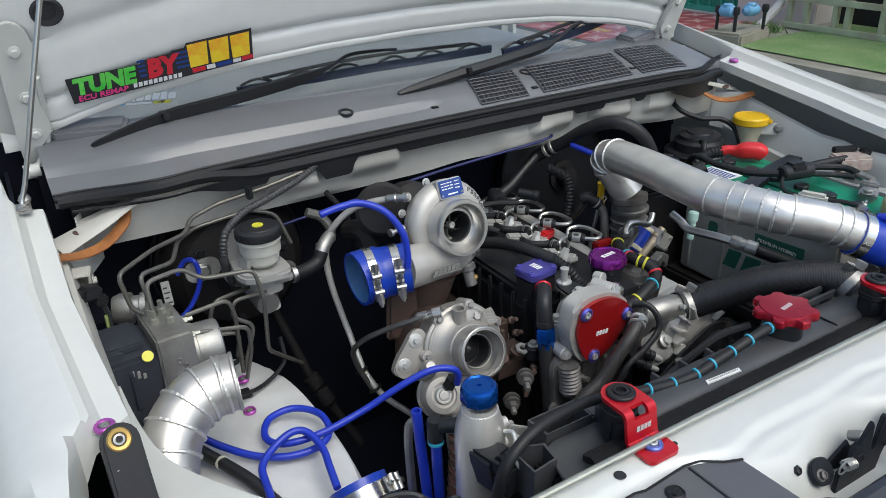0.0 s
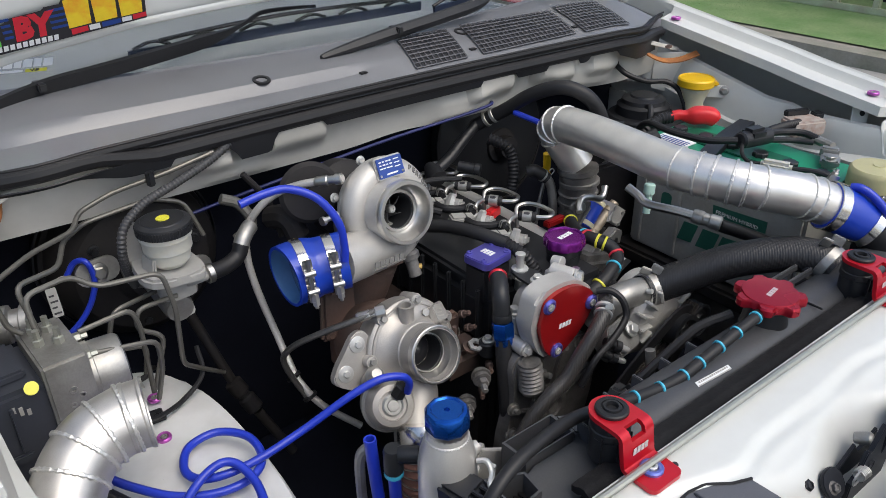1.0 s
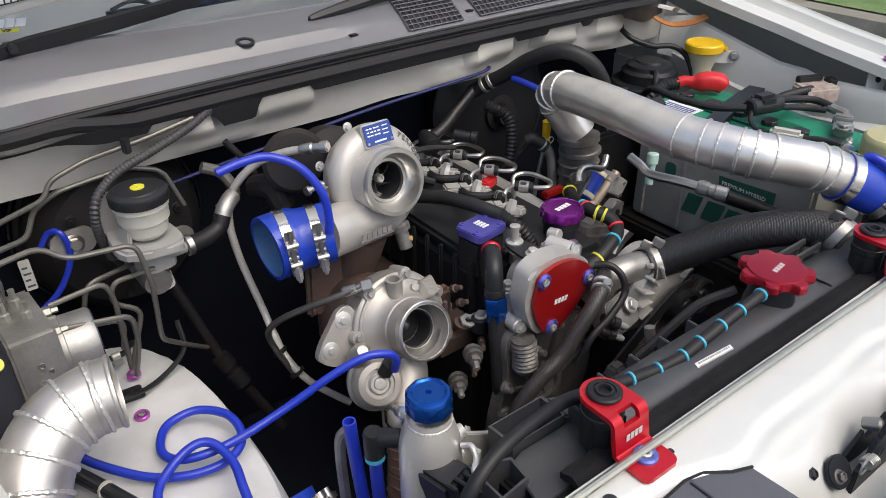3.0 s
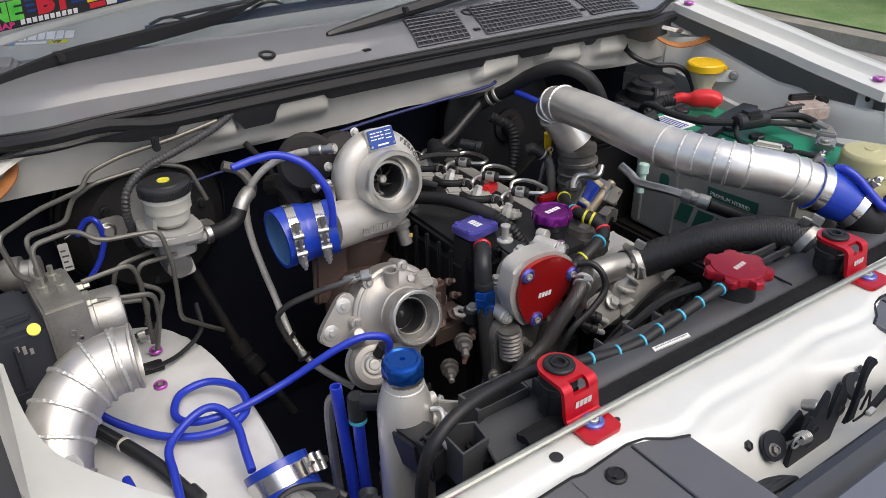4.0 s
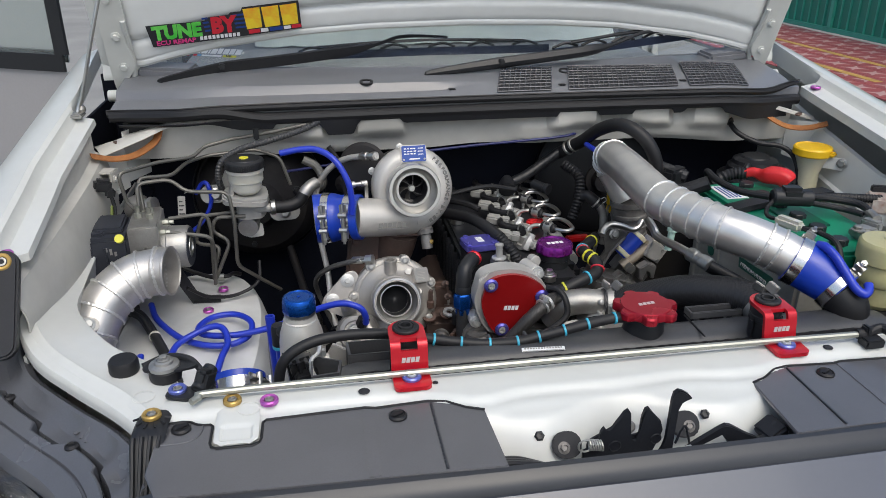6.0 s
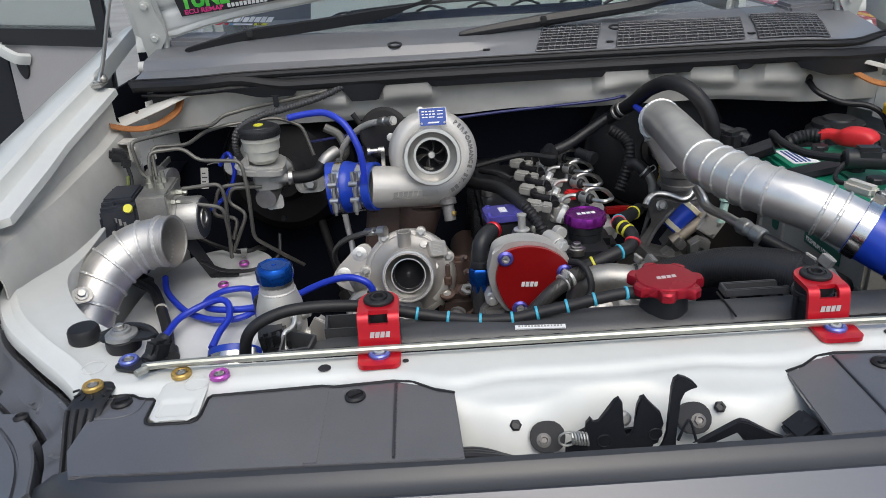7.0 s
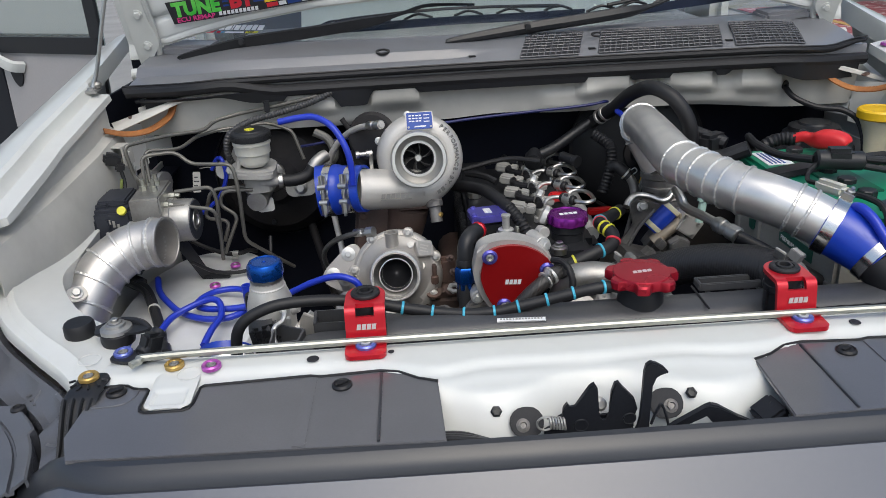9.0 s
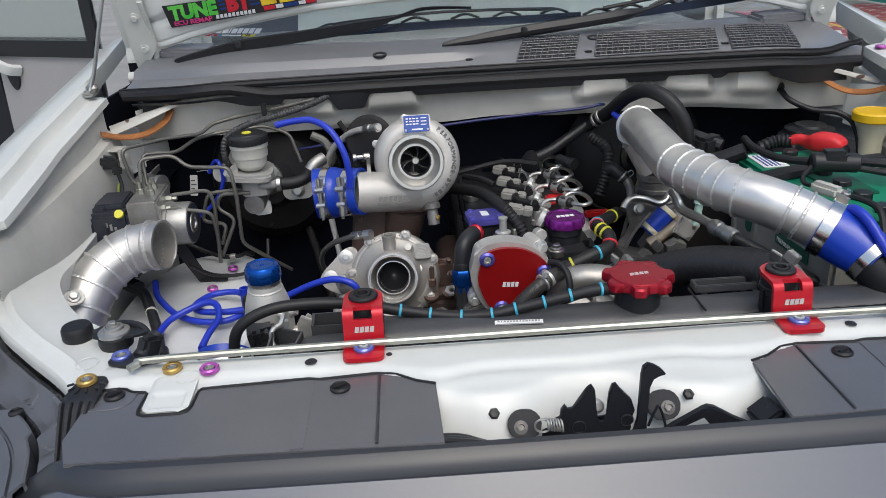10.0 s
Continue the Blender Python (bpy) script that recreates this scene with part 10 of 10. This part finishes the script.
lathe(bm, (-0.612, 0.552, 0.968), (1, -0.06, 0), [(0.038, 0), (0.039, 0.004), (0.039, 0.014), (0.0375, 0.015), (0.0375, 0.044), (0.0355, 0.048)], 36)
motor = part("pump_motor", bm, CASTDULL, absu, "round satin pump motor")
bm = B()
lathe(bm, (-0.612, 0.552, 0.968), (1, -0.06, 0), [(0.0350, 0.046), (0.0340, 0.0495), (0.0200, 0.0495), (0.0190, 0.047)], 32, True)
part("end_ring", bm, MODULE, motor)
bm = B()
lathe(bm, (-0.612, 0.552, 0.968), (1, -0.06, 0), [(0.0170, 0.046), (0.0160, 0.0500), (0.0100, 0.0505), (0.0090, 0.0485), (0, 0.0485)], 28)
part("end_disc", bm, MACH, motor)
bm = B()
for p in ((-0.645, 0.585, 1.025), (-0.630, 0.580, 1.025), (-0.645, 0.555, 1.025), (-0.625, 0.548, 1.025)):
    lathe(bm, p, (0, 0, 1), [(0.0065, 0), (0.0065, 0.008), (0.004, 0.009), (0.004, 0.020)], 6)
for p in ((-0.610, 0.575, 1.006), (-0.610, 0.535, 1.003)):
    lathe(bm, p, (1, 0, 0), [(0.0065, 0), (0.0065, 0.010), (0.004, 0.011), (0.004, 0.018)], 6)
part("pipe_nut", bm, ZINC, block)
bm = B()
lathe(bm, (-0.669, 0.503, 1.0085), (0, -0.75, 0.66), [(0.0075, -0.004), (0.0075, 0.0010), (0, 0.0012)], 20)
part("yellow_dot", bm, YBAND, absu)

for pts in (
        [(-0.655, 0.583, 1.03), (-0.667, 0.585, 1.042), (-0.675, 0.586, 1.096), (-0.618, 0.640, 1.097), (-0.559, 0.680, 1.093), (-0.545, 0.705, 1.104), (-0.495, 0.722, 1.112), (-0.42, 0.714, 1.124), (-0.35, 0.714, 1.137)],
        [(-0.643, 0.560, 1.03), (-0.644, 0.575, 1.080), (-0.590, 0.590, 1.080), (-0.566, 0.584, 1.058), (-0.492, 0.574, 1.056), (-0.486, 0.565, 1.005), (-0.490, 0.570, 0.915), (-0.453, 0.600, 0.870), (-0.42, 0.63, 0.83)],
        [(-0.640, 0.580, 1.03), (-0.647, 0.600, 1.082), (-0.594, 0.630, 1.074), (-0.574, 0.680, 1.083), (-0.54, 0.712, 1.085), (-0.45, 0.716, 1.092), (-0.405, 0.715, 1.075), (-0.388, 0.705, 1.02)],
        [(-0.600, 0.576, 1.012), (-0.536, 0.580, 1.016), (-0.530, 0.578, 0.990), (-0.534, 0.570, 0.890)],
        [(-0.605, 0.535, 1.004), (-0.524, 0.533, 0.990), (-0.523, 0.540, 0.945), (-0.532, 0.56, 0.885)],
        [(-0.470, 0.605, 0.998), (-0.524, 0.600, 1.000), (-0.532, 0.596, 0.975), (-0.500, 0.590, 0.955), (-0.531, 0.575, 0.890)],
        [(-0.480, 0.640, 0.995), (-0.550, 0.620, 0.997), (-0.568, 0.615, 0.945), (-0.521, 0.605, 0.941), (-0.533, 0.595, 0.905)]):
    bm = B()
    sweep(bm, bent(pts, 0.014), 0.0034, 10)
    single("brake_pipe", bm, LINE, "bent dark steel brake pipe", "brake pipe", group="brake pipes")
bm = B()
tube(bm, [(-0.575, 0.52, 0.90), (-0.545, 0.55, 0.865), (-0.50, 0.58, 0.850), (-0.46, 0.60, 0.865), (-0.455, 0.62, 0.90)], 0.0035, 8)
single("sensor_cable", bm, RUBBER, "thin black sensor cable over the suspension tower", "cable")
bm = B()
box(bm, (-0.445, 0.708, 1.124), (0.010, 0.010, 0.022), (0, 0, 12), 0.002)
box(bm, (-0.445, 0.706, 1.134), (0.014, 0.004, 0.003), (0, 0, 12), 0.001)
single("pipe_clip", bm, BLACK, "black plastic pipe clip on the firewall", "clip")

master = thing("brake_master_cylinder", (-0.465, 0.64, 0.96), "brake master cylinder with a milky reservoir and black cap", "brake cylinder")
bm = B()
lathe(bm, (-0.464, 0.622, 0), (0.0, 0.0, 1), [(0.0345, 1.086), (0.0355, 1.088), (0.0355, 1.096), (0.0345, 1.0995), (0.032, 1.1010), (0.028, 1.102), (0.027, 1.1035), (0, 1.104)], 44)
cap = part("cap", bm, BLACK, master, "black ribbed cap")
bm = B()
for k in range(60):
    a = 2 * math.pi * k / 60
    box(bm, (-0.464 + 0.0355 * math.cos(a), 0.622 + 0.0355 * math.sin(a), 1.0920), (0.0012, 0.0018, 0.010), (0, 0, math.degrees(a)), 0)
part("cap_rib", bm, BLACK, cap)
bm = B()
lathe(bm, (-0.464, 0.620, 1.1038), (0, 0, 1), [(0.0085, 0), (0.0085, 0.0012), (0.0055, 0.0012), (0.0055, 0.0006), (0.0022, 0.0006), (0.0022, 0.0012), (0, 0.0012)], 20)
part("cap_sticker", bm, YBAND, cap)
bm = B()
lathe(bm, (-0.464, 0.623, 0), (0, 0, 1), [(0.010, 1.036), (0.020, 1.038), (0.0265, 1.045), (0.0285, 1.058), (0.0290, 1.0605), (0.0312, 1.0615), (0.0316, 1.076), (0.0335, 1.079), (0.0335, 1.088)], 44)
part("reservoir", bm, MILK, master)
bm = B()
prism(bm, smooth_poly([(-0.040, -0.034), (0.020, -0.040), (0.034, -0.020), (0.030, 0.03), (0.015, 0.06), (-0.030, 0.062), (-0.046, 0.02)], 4), 0.012, pose(-0.462, 0.626, 1.022, 0, 4, 0), 0.004)
prism(bm, [(-0.052, 0.020), (-0.030, 0.066), (-0.018, 0.064), (0.010, 0.03), (0.030, 0.0), (-0.040, 0.0)], 0.006, facing((-0.466, 0.668, 1.020), (0.10, -0.97, 0.15)), 0.002)
box(bm, (-0.492, 0.622, 1.042), (0.006, 0.030, 0.030), (0, 10, 10), 0.002)
prism(bm, smooth_poly([(-0.022, -0.024), (0.018, -0.022), (0.026, 0.02), (0.018, 0.05), (-0.018, 0.05), (-0.026, 0.01)], 4), 0.032, pose(-0.460, 0.632, 0.990), 0.006)
lathe(bm, (-0.435, 0.614, 1.008), (1, 0.1, 0), [(0.008, -0.02), (0.008, 0.012)], 14)
part("reservoir_base", bm, WHITEP, master)
bm = B()
lathe(bm, (-0.468, 0.61, 0.972), (0, 1, 0.05), [(0.018, 0), (0.020, 0.01), (0.020, 0.12), (0.034, 0.13), (0.034, 0.14)], 24)
part("cylinder", bm, CASTDULL, master)
bm = B()
prism(bm, rounded(0.030, 0.026, 0.006), 0.024, facing((-0.462, 0.650, 0.952), (0.25, -0.9, 0.3)), 0.004)
part("sensor_plug", bm, LGREY, master)
for x, z in ((-0.535, 1.000), (-0.405, 0.955)):
    bm = B()
    prism(bm, rounded(0.060, 0.036, 0.016), 0.006, facing((x, 0.735, z), (0.1, -0.95, 0.2)), 0.001)
    ear = part("mounting_ear", bm, CASTDULL, master)
    bm = B()
    hexbolt(bm, (x, 0.727, z + 0.001), (0.1, -0.95, 0.2), 0.009, 0.012)
    part("ear_nut", bm, STEEL, ear)
bm = B()
tube(bm, [(-0.425, 0.615, 1.008), (-0.395, 0.622, 1.006), (-0.372, 0.628, 1.012), (-0.362, 0.632, 1.026)], 0.0115, 12)
mh = single("fluid_hose", bm, RUBBER, "black rubber hose from the reservoir to a grey pipe", "hose")
bm = B()
lathe(bm, (-0.424, 0.615, 1.008), (1, 0.1, 0), [(0.0125, 0), (0.014, 0.001), (0.014, 0.008), (0.0125, 0.009)], 16)
part("hose_clip", bm, STEEL, mh)
bm = B()
tube(bm, [(-0.364, 0.632, 1.022), (-0.356, 0.637, 1.032), (-0.346, 0.644, 1.038), (-0.338, 0.650, 1.040)], 0.0115, 14)
part("grey_pipe", bm, CASTDULL, mh)
bm = B()
tube(bm, [(-0.36, 0.69, 1.075), (-0.335, 0.685, 1.060), (-0.325, 0.675, 1.03), (-0.35, 0.68, 1.01)], 0.008, 10)
single("bent_pipe", bm, LINE, "bent dark pipe behind the reservoir", "pipe")
bm = B()
lathe(bm, (-0.46, 0.895, 0.955), (0, -1, 0.04), [(0.135, 0), (0.138, 0.02), (0.134, 0.05), (0.128, 0.055), (0.124, 0.085), (0.10, 0.115), (0.05, 0.13), (0.035, 0.15), (0, 0.15)], 44)
booster = thing("brake_booster", (-0.46, 0.895, 0.955), "round black brake booster on the dash panel", "brake booster")
part("shell", bm, DARK, booster)
bm = B()
lathe(bm, (-0.46, 0.895, 0.955), (0, -1, 0.04), [(0.139, 0.036), (0.141, 0.038), (0.141, 0.046), (0.138, 0.048)], 44, True)
part("crimped_rim", bm, BLACK, booster)
bm = B()
for a in (20, 140, 260):
    hexbolt(bm, (-0.46 + 0.085 * math.cos(radians(a)), 0.778, 0.955 + 0.085 * math.sin(radians(a))), (0, -1, 0.04), 0.006, 0.01)
part("boss", bm, BLACK, booster)
bm = B()
ribbed(bm, [(-0.500, 0.690, 0.985), (-0.512, 0.660, 1.030), (-0.515, 0.645, 1.065), (-0.505, 0.650, 1.092), (-0.470, 0.672, 1.107), (-0.420, 0.690, 1.115), (-0.360, 0.708, 1.128), (-0.315, 0.722, 1.145)], 0.0064, 0.0055, 0.0014)
single("corrugated_sleeve", bm, SLEEVE, "grey corrugated wiring sleeve climbing the firewall", "cable", group="wiring sleeves")
bm = B()
tube(bm, [(-0.575, 0.74, 1.00), (-0.560, 0.735, 1.022), (-0.547, 0.72, 1.023), (-0.545, 0.72, 0.987), (-0.570, 0.72, 0.943), (-0.623, 0.72, 0.905), (-0.66, 0.72, 0.87)], 0.0042, 10)
tagged_hose = single("vacuum_hose", bm, VAC, "blue vacuum hose behind the brake pipes", "hose", group="vacuum hoses")
tg = facing((-0.600, 0.712, 0.985), (0.25, -0.88, 0.40), (0.05, 0.3, 0.95))
bm = B()
prism(bm, rounded(0.014, 0.040, 0.002), 0.0008, tg)
tube(bm, [tg @ Vector((0.006, 0.026, 0)), tg @ Vector((0.020, 0.030, -0.008)), (-0.572, 0.738, 1.004)], 0.0008, 6)
tag_ob = part("tag", bm, BATGREY, tagged_hose, "small printed grey tag")
bm = B()
for k in range(4):
    prism(bm, [(-0.005, -0.016 + 0.008 * k), (0.005 - 0.003 * (k % 2), -0.016 + 0.008 * k), (0.005 - 0.003 * (k % 2), -0.0135 + 0.008 * k), (-0.005, -0.0135 + 0.008 * k)], 0.0003, tg @ pose(0, 0, 0.0008))
part("tag_bar", bm, INK_HOLE, tag_ob)
bm = B()
lathe(bm, (-0.665, 0.66, 1.005), (0.9, -0.3, 0), [(0.020, -0.02), (0.024, -0.01), (0.024, 0.006), (0.018, 0.008), (0.018, 0.018), (0.022, 0.020), (0.022, 0.028), (0.010, 0.030)], 24)
single("round_valve", bm, CASTDULL, "round silver valve beside the brake unit", "valve")
bm = B()
box(bm, (-0.712, 0.618, 1.066), (0.030, 0.022, 0.022), (0, 15, 20), 0.005)
box(bm, (-0.700, 0.615, 1.052), (0.016, 0.014, 0.016), (0, 15, 20), 0.003)
tube(bm, [(-0.700, 0.615, 1.050), (-0.696, 0.61, 1.02), (-0.700, 0.59, 0.99), (-0.70, 0.54, 0.92)], 0.0035, 8)
single("loose_plug", bm, BLACK, "black wiring plug hanging at the inner wing", "connector")
bm = B()
tube(bm, [(-0.700, 0.610, 1.03), (-0.702, 0.592, 1.00), (-0.708, 0.555, 0.97), (-0.71, 0.53, 0.92)], 0.0026, 6)
single("green_wire", bm, mat("olive_wire", (0.16, 0.20, 0.05), 0.5), "olive green wire below the loose plug", "wire")
bm = B()
box(bm, (-0.722, 0.672, 1.076), (0.040, 0.034, 0.003), (0, 0, -12), 0.001)
box(bm, (-0.703, 0.670, 1.058), (0.003, 0.034, 0.036), (0, 0, -12), 0.001)
box(bm, (-0.722, 0.688, 1.058), (0.040, 0.003, 0.036), (0, 0, -12), 0.001)
hexbolt(bm, (-0.7015, 0.664, 1.062), (1, -0.2, 0), 0.005, 0.005)
single("wing_bracket_plate", bm, FWALL, "pale pressed steel box bracket at the wing's rear", "bracket")
SH0, SH1, SH2 = Vector((-0.42, 0.83, 0.90)), Vector((-0.366, 0.76, 0.700)), Vector((-0.340, 0.735, 0.640))
shaft = thing("steering_shaft", (-0.40, 0.64, 0.80), "black steering shaft with a joint running down into the bay", "shaft")
bm = B()
cyl(bm, SH0, SH1, 0.0085, seg=14)
part("rod", bm, DARK, shaft)
bm = B()
ax = SH2 - SH1
lathe(bm, SH1, ax, [(0.010, -0.006), (0.0155, -0.002), (0.0155, 0.022), (0.011, 0.026), (0.011, 0.032), (0.0155, 0.036), (0.0155, 0.062), (0.010, 0.066)], 14)
box(bm, (SH1 + SH2) / 2, (0.040, 0.012, 0.012), (0, 40, 0), 0.003)
part("joint", bm, DARK, shaft)
bm = B()
cyl(bm, SH2, SH2 + ax * 1.5, 0.0085, seg=14)
part("lower_rod", bm, DARK, shaft)
for pts, r in (([(-0.31, 0.72, 1.09), (-0.28, 0.71, 1.04), (-0.27, 0.70, 0.98)], 0.005), ([(-0.285, 0.695, 1.02), (-0.275, 0.66, 1.03), (-0.265, 0.65, 1.00)], 0.018)):
    bm = B()
    tube(bm, pts, r, 10)
    single("rear_pipe", bm, DARK, "dark pipe behind the turbocharger", "pipe", group="rear pipes")

# ---- the yard ----
bm = B()
sheet(bm, lambda x, y: Vector((x, y, 0.0)), [-400, -60, -12, 0, 4, 12, 60, 400], [-400, -60, -12, 0, 4.6, 12, 60, 400])
tagged(part("ground", bm, ASPHALT), "worn grey concrete yard", "ground", kind="structure")
bm = B()
box(bm, (5.72, 7.9, 0.012), (2.2, 6.6, 0.03), bev=0)
paving = tagged(part("pavement", bm, KERB), "red patterned paving in front of a gate", "pavement", kind="structure")
bm = B()
box(bm, (6.75, 8.0, 1.15), (0.03, 7.0, 2.1), bev=0)
gate = thing("metal_gate", (6.75, 8.0, 0), "tall green sheet metal gate", "gate")
part("gate_sheet", bm, GATEG, gate)
bm = B()
for z in (0.10, 2.18):
    box(bm, (6.72, 8.0, z), (0.05, 7.0, 0.06), bev=0.004)
part("gate_rail", bm, GATEL, gate)
bm = B()
box(bm, (0, 0, 0), (0.05, 0.07, 2.1), bev=0.004)
post = part("gate_post", bm, GATEL, gate)
bm = B()
box(bm, (0, 0, 0), (0.03, 0.022, 2.05), bev=0.003)
bar = part("gate_bar", bm, GATEL, gate)
post.location, bar.location = Vector((6.72, 4.7, 1.15)) - WORLD[gate], Vector((6.73, 4.9, 1.15)) - WORLD[gate]
y = 4.9
k = 0
while y < 11.4:
    y += 0.17
    k += 1
    o = (post if k % 8 == 0 else bar).copy()
    scene.collection.objects.link(o)
    o.location = Vector((6.72 if k % 8 == 0 else 6.73, y, 1.15)) - WORLD[gate]
bm = B()
box(bm, (6.95, 4.97, 1.6), (0.62, 0.98, 3.2), bev=0.01)
tagged(part("wall_east", bm, WALLP), "pale plastered gate pier", "wall", kind="structure")
bm = B()
box(bm, (5.43, 4.47, 0.10), (0.58, 0.40, 0.22), (0, 0, 12), 0.02)
plinth = single("plinth", bm, KERB, "low mossy concrete plinth beside the gate", "plinth")
meters = thing("water_meter", (5.43, 4.5, 0.21), "two blue water meters on black pipes above the plinth", "water meter")
for x, y in ((5.26, 4.56), (5.28, 4.37), (5.62, 4.32)):
    bm = B()
    cyl(bm, (x, y, 0.20), (x, y, 0.43), 0.016, seg=10)
    lathe(bm, (x, y, 0.36), (0, 0, 1), [(0.026, 0), (0.032, 0.02), (0.032, 0.05), (0.026, 0.07)], 10)
    part("pipe", bm, BLACK, meters)
for a, b in (((5.26, 4.56), (5.28, 4.37)), ((5.28, 4.37), (5.62, 4.32))):
    a, b = Vector((*a, 0.39)), Vector((*b, 0.39))
    q, ax = (a + b) / 2, (b - a).normalized()
    bm = B()
    lathe(bm, q - ax * 0.075, ax, [(0.02, -0.02), (0.028, 0.0), (0.052, 0.02), (0.056, 0.07), (0.052, 0.13), (0.028, 0.15), (0.02, 0.17)], 14)
    lathe(bm, q, (0, 0, 1), [(0.046, 0), (0.046, 0.055), (0.036, 0.066)], 14)
    part("meter_body", bm, METER, meters)
bm = B()
tube(bm, [(5.95, 4.62, 0.13), (6.15, 4.66, 0.22), (6.45, 4.70, 0.40), (6.60, 4.72, 0.52)], 0.045, 10)
single("drain_pipe", bm, LGREY, "pale grey pipe sloping from the pier to the lawn", "pipe")
bm = B()
sheet(bm, lambda x, y: Vector((x, y, 0.10)), lin(4.98, 6.9, 10), lin(-6.0, 4.70, 20), 0.10)
lawn = tagged(part("lawn_bed", bm, KERB), "raised lawn bed with a concrete kerb", "lawn", kind="structure")
rng = np.random.default_rng(3)
n = 26000
gx, gy = rng.uniform(5.2, 6.6, n), 4.3 - 6.5 * rng.random(n) ** 1.3
vs, fs = [], []
for i in range(n):
    a, h, w = rng.uniform(0, 6.28), rng.uniform(0.006, 0.022), 0.0035
    dx, dy, lx, ly = math.cos(a) * w, math.sin(a) * w, rng.normal(0, 0.008), rng.normal(0, 0.008)
    vs += [(gx[i] - dx, gy[i] - dy, 0.10), (gx[i] + dx, gy[i] + dy, 0.10), (gx[i] + lx, gy[i] + ly, 0.10 + h)]
    fs.append((3 * i, 3 * i + 1, 3 * i + 2))
me = bpy.data.meshes.new("grass")
me.from_pydata(vs, [], fs)
me.materials.append(GRASSM)
tagged(new("grass", me), "short green lawn grass", "grass", kind="stuff")
bm = B()
sheet(bm, lambda x, y: Vector((x, y, 0.112)), lin(5.18, 6.9, 4), lin(-5.8, 4.3, 8))
tagged(part("turf", bm, GRASSM), "green turf under the grass blades", "grass", kind="stuff")
fence = thing("fence", (6.32, 2.0, 0.1), "pale green steel frame fence along the lawn", "fence")
bm = B()
box(bm, (0, 0, 0), (0.06, 0.055, 1.6), bev=0.006)
fpost = part("post", bm, FENCEP, fence)
fpost.location = Vector((6.32, 4.55, 0.9)) - WORLD[fence]
for y in (4.36, 4.05, 3.92, 3.58, 3.40, 3.05, 2.70, 2.30, 1.9, 1.5, 1.0, 0.5, 0.0, -0.6):
    o = fpost.copy()
    scene.collection.objects.link(o)
    o.location = Vector((6.32, y, 0.9)) - WORLD[fence]
for z in (0.14, 0.40, 0.85, 1.5):
    bm = B()
    box(bm, (6.30, 1.95, z), (0.05, 5.3, 0.055), bev=0.005)
    part("rail", bm, FENCEP, fence)
bm = B()
for y0, z0, y1, z1 in ((4.36, 0.45, 4.05, 0.85), (3.40, 0.85, 3.05, 0.45), (2.3, 0.45, 1.9, 0.85)):
    cyl(bm, (6.34, y0, z0), (6.34, y1, z1), 0.015, seg=6)
part("brace", bm, FENCEP, fence)
bm = B()
box(bm, (6.95, 1.2, 1.4), (0.05, 6.4, 2.8), bev=0)
tagged(part("wall_south", bm, DARK), "dark shed wall behind the fence", "wall", kind="structure")
rng = np.random.default_rng(8)
vs, fs = [], []
for i in range(260):
    c = (rng.normal(5.90, 0.12), rng.normal(4.58, 0.07), 0.10)
    a, h = rng.uniform(0, 6.28), rng.uniform(0.03, 0.13)
    dx, dy = 0.012 * math.cos(a), 0.012 * math.sin(a)
    lx, ly = rng.normal(0, 0.05), rng.normal(0, 0.05)
    vs += [(c[0] - dx, c[1] - dy, 0.10), (c[0] + dx, c[1] + dy, 0.10), (c[0] + lx, c[1] + ly, 0.10 + h)]
    fs.append((3 * i, 3 * i + 1, 3 * i + 2))
me = bpy.data.meshes.new("weeds")
me.from_pydata(vs, [], fs)
me.materials.append(GRASSM)
tagged(new("weeds", me), "tuft of green weeds beside the pier", "weeds", kind="stuff")

# red tiles with pale inlays: one mesh each, shared
bm = B()
box(bm, (0, 0, 0), (0.294, 0.294, 0.012), bev=0.003, seg=1)
me_tile = bpy.data.meshes.new("tile")
bm.to_mesh(me_tile)
bm.free()
me_tile.materials.append(TILER)
bm = B()
for k in range(4):
    m = pose(0, 0, 0.0065, 0, 0, 45 + 90 * k)
    prism(bm, [(0.012, 0), (0.06, 0.022), (0.135, 0.004), (0.135, -0.004), (0.06, -0.022)], 0.0012, m)
prism(bm, rounded(0.11, 0.11, 0.054), 0.0008, pose(0, 0, 0.0062))
me_inlay = bpy.data.meshes.new("inlay")
bm.to_mesh(me_inlay)
bm.free()
me_inlay.materials.append(TILEP)
for i in range(7):
    for j in range(20):
        o = new("tile", me_tile)
        o.parent, o.location = paving, Vector((4.77 + 0.3 * i, 4.78 + 0.3 * j, 0.034)) - WORLD[paving]
        q = new("inlay", me_inlay)
        q.parent = o
bm = B()
for x in (5.1, 5.75):
    box(bm, (x, 8.1, 0.043), (0.09, 4.5, 0.004), bev=0)
part("painted_line", bm, PAINTY, paving, "worn yellow parking line")
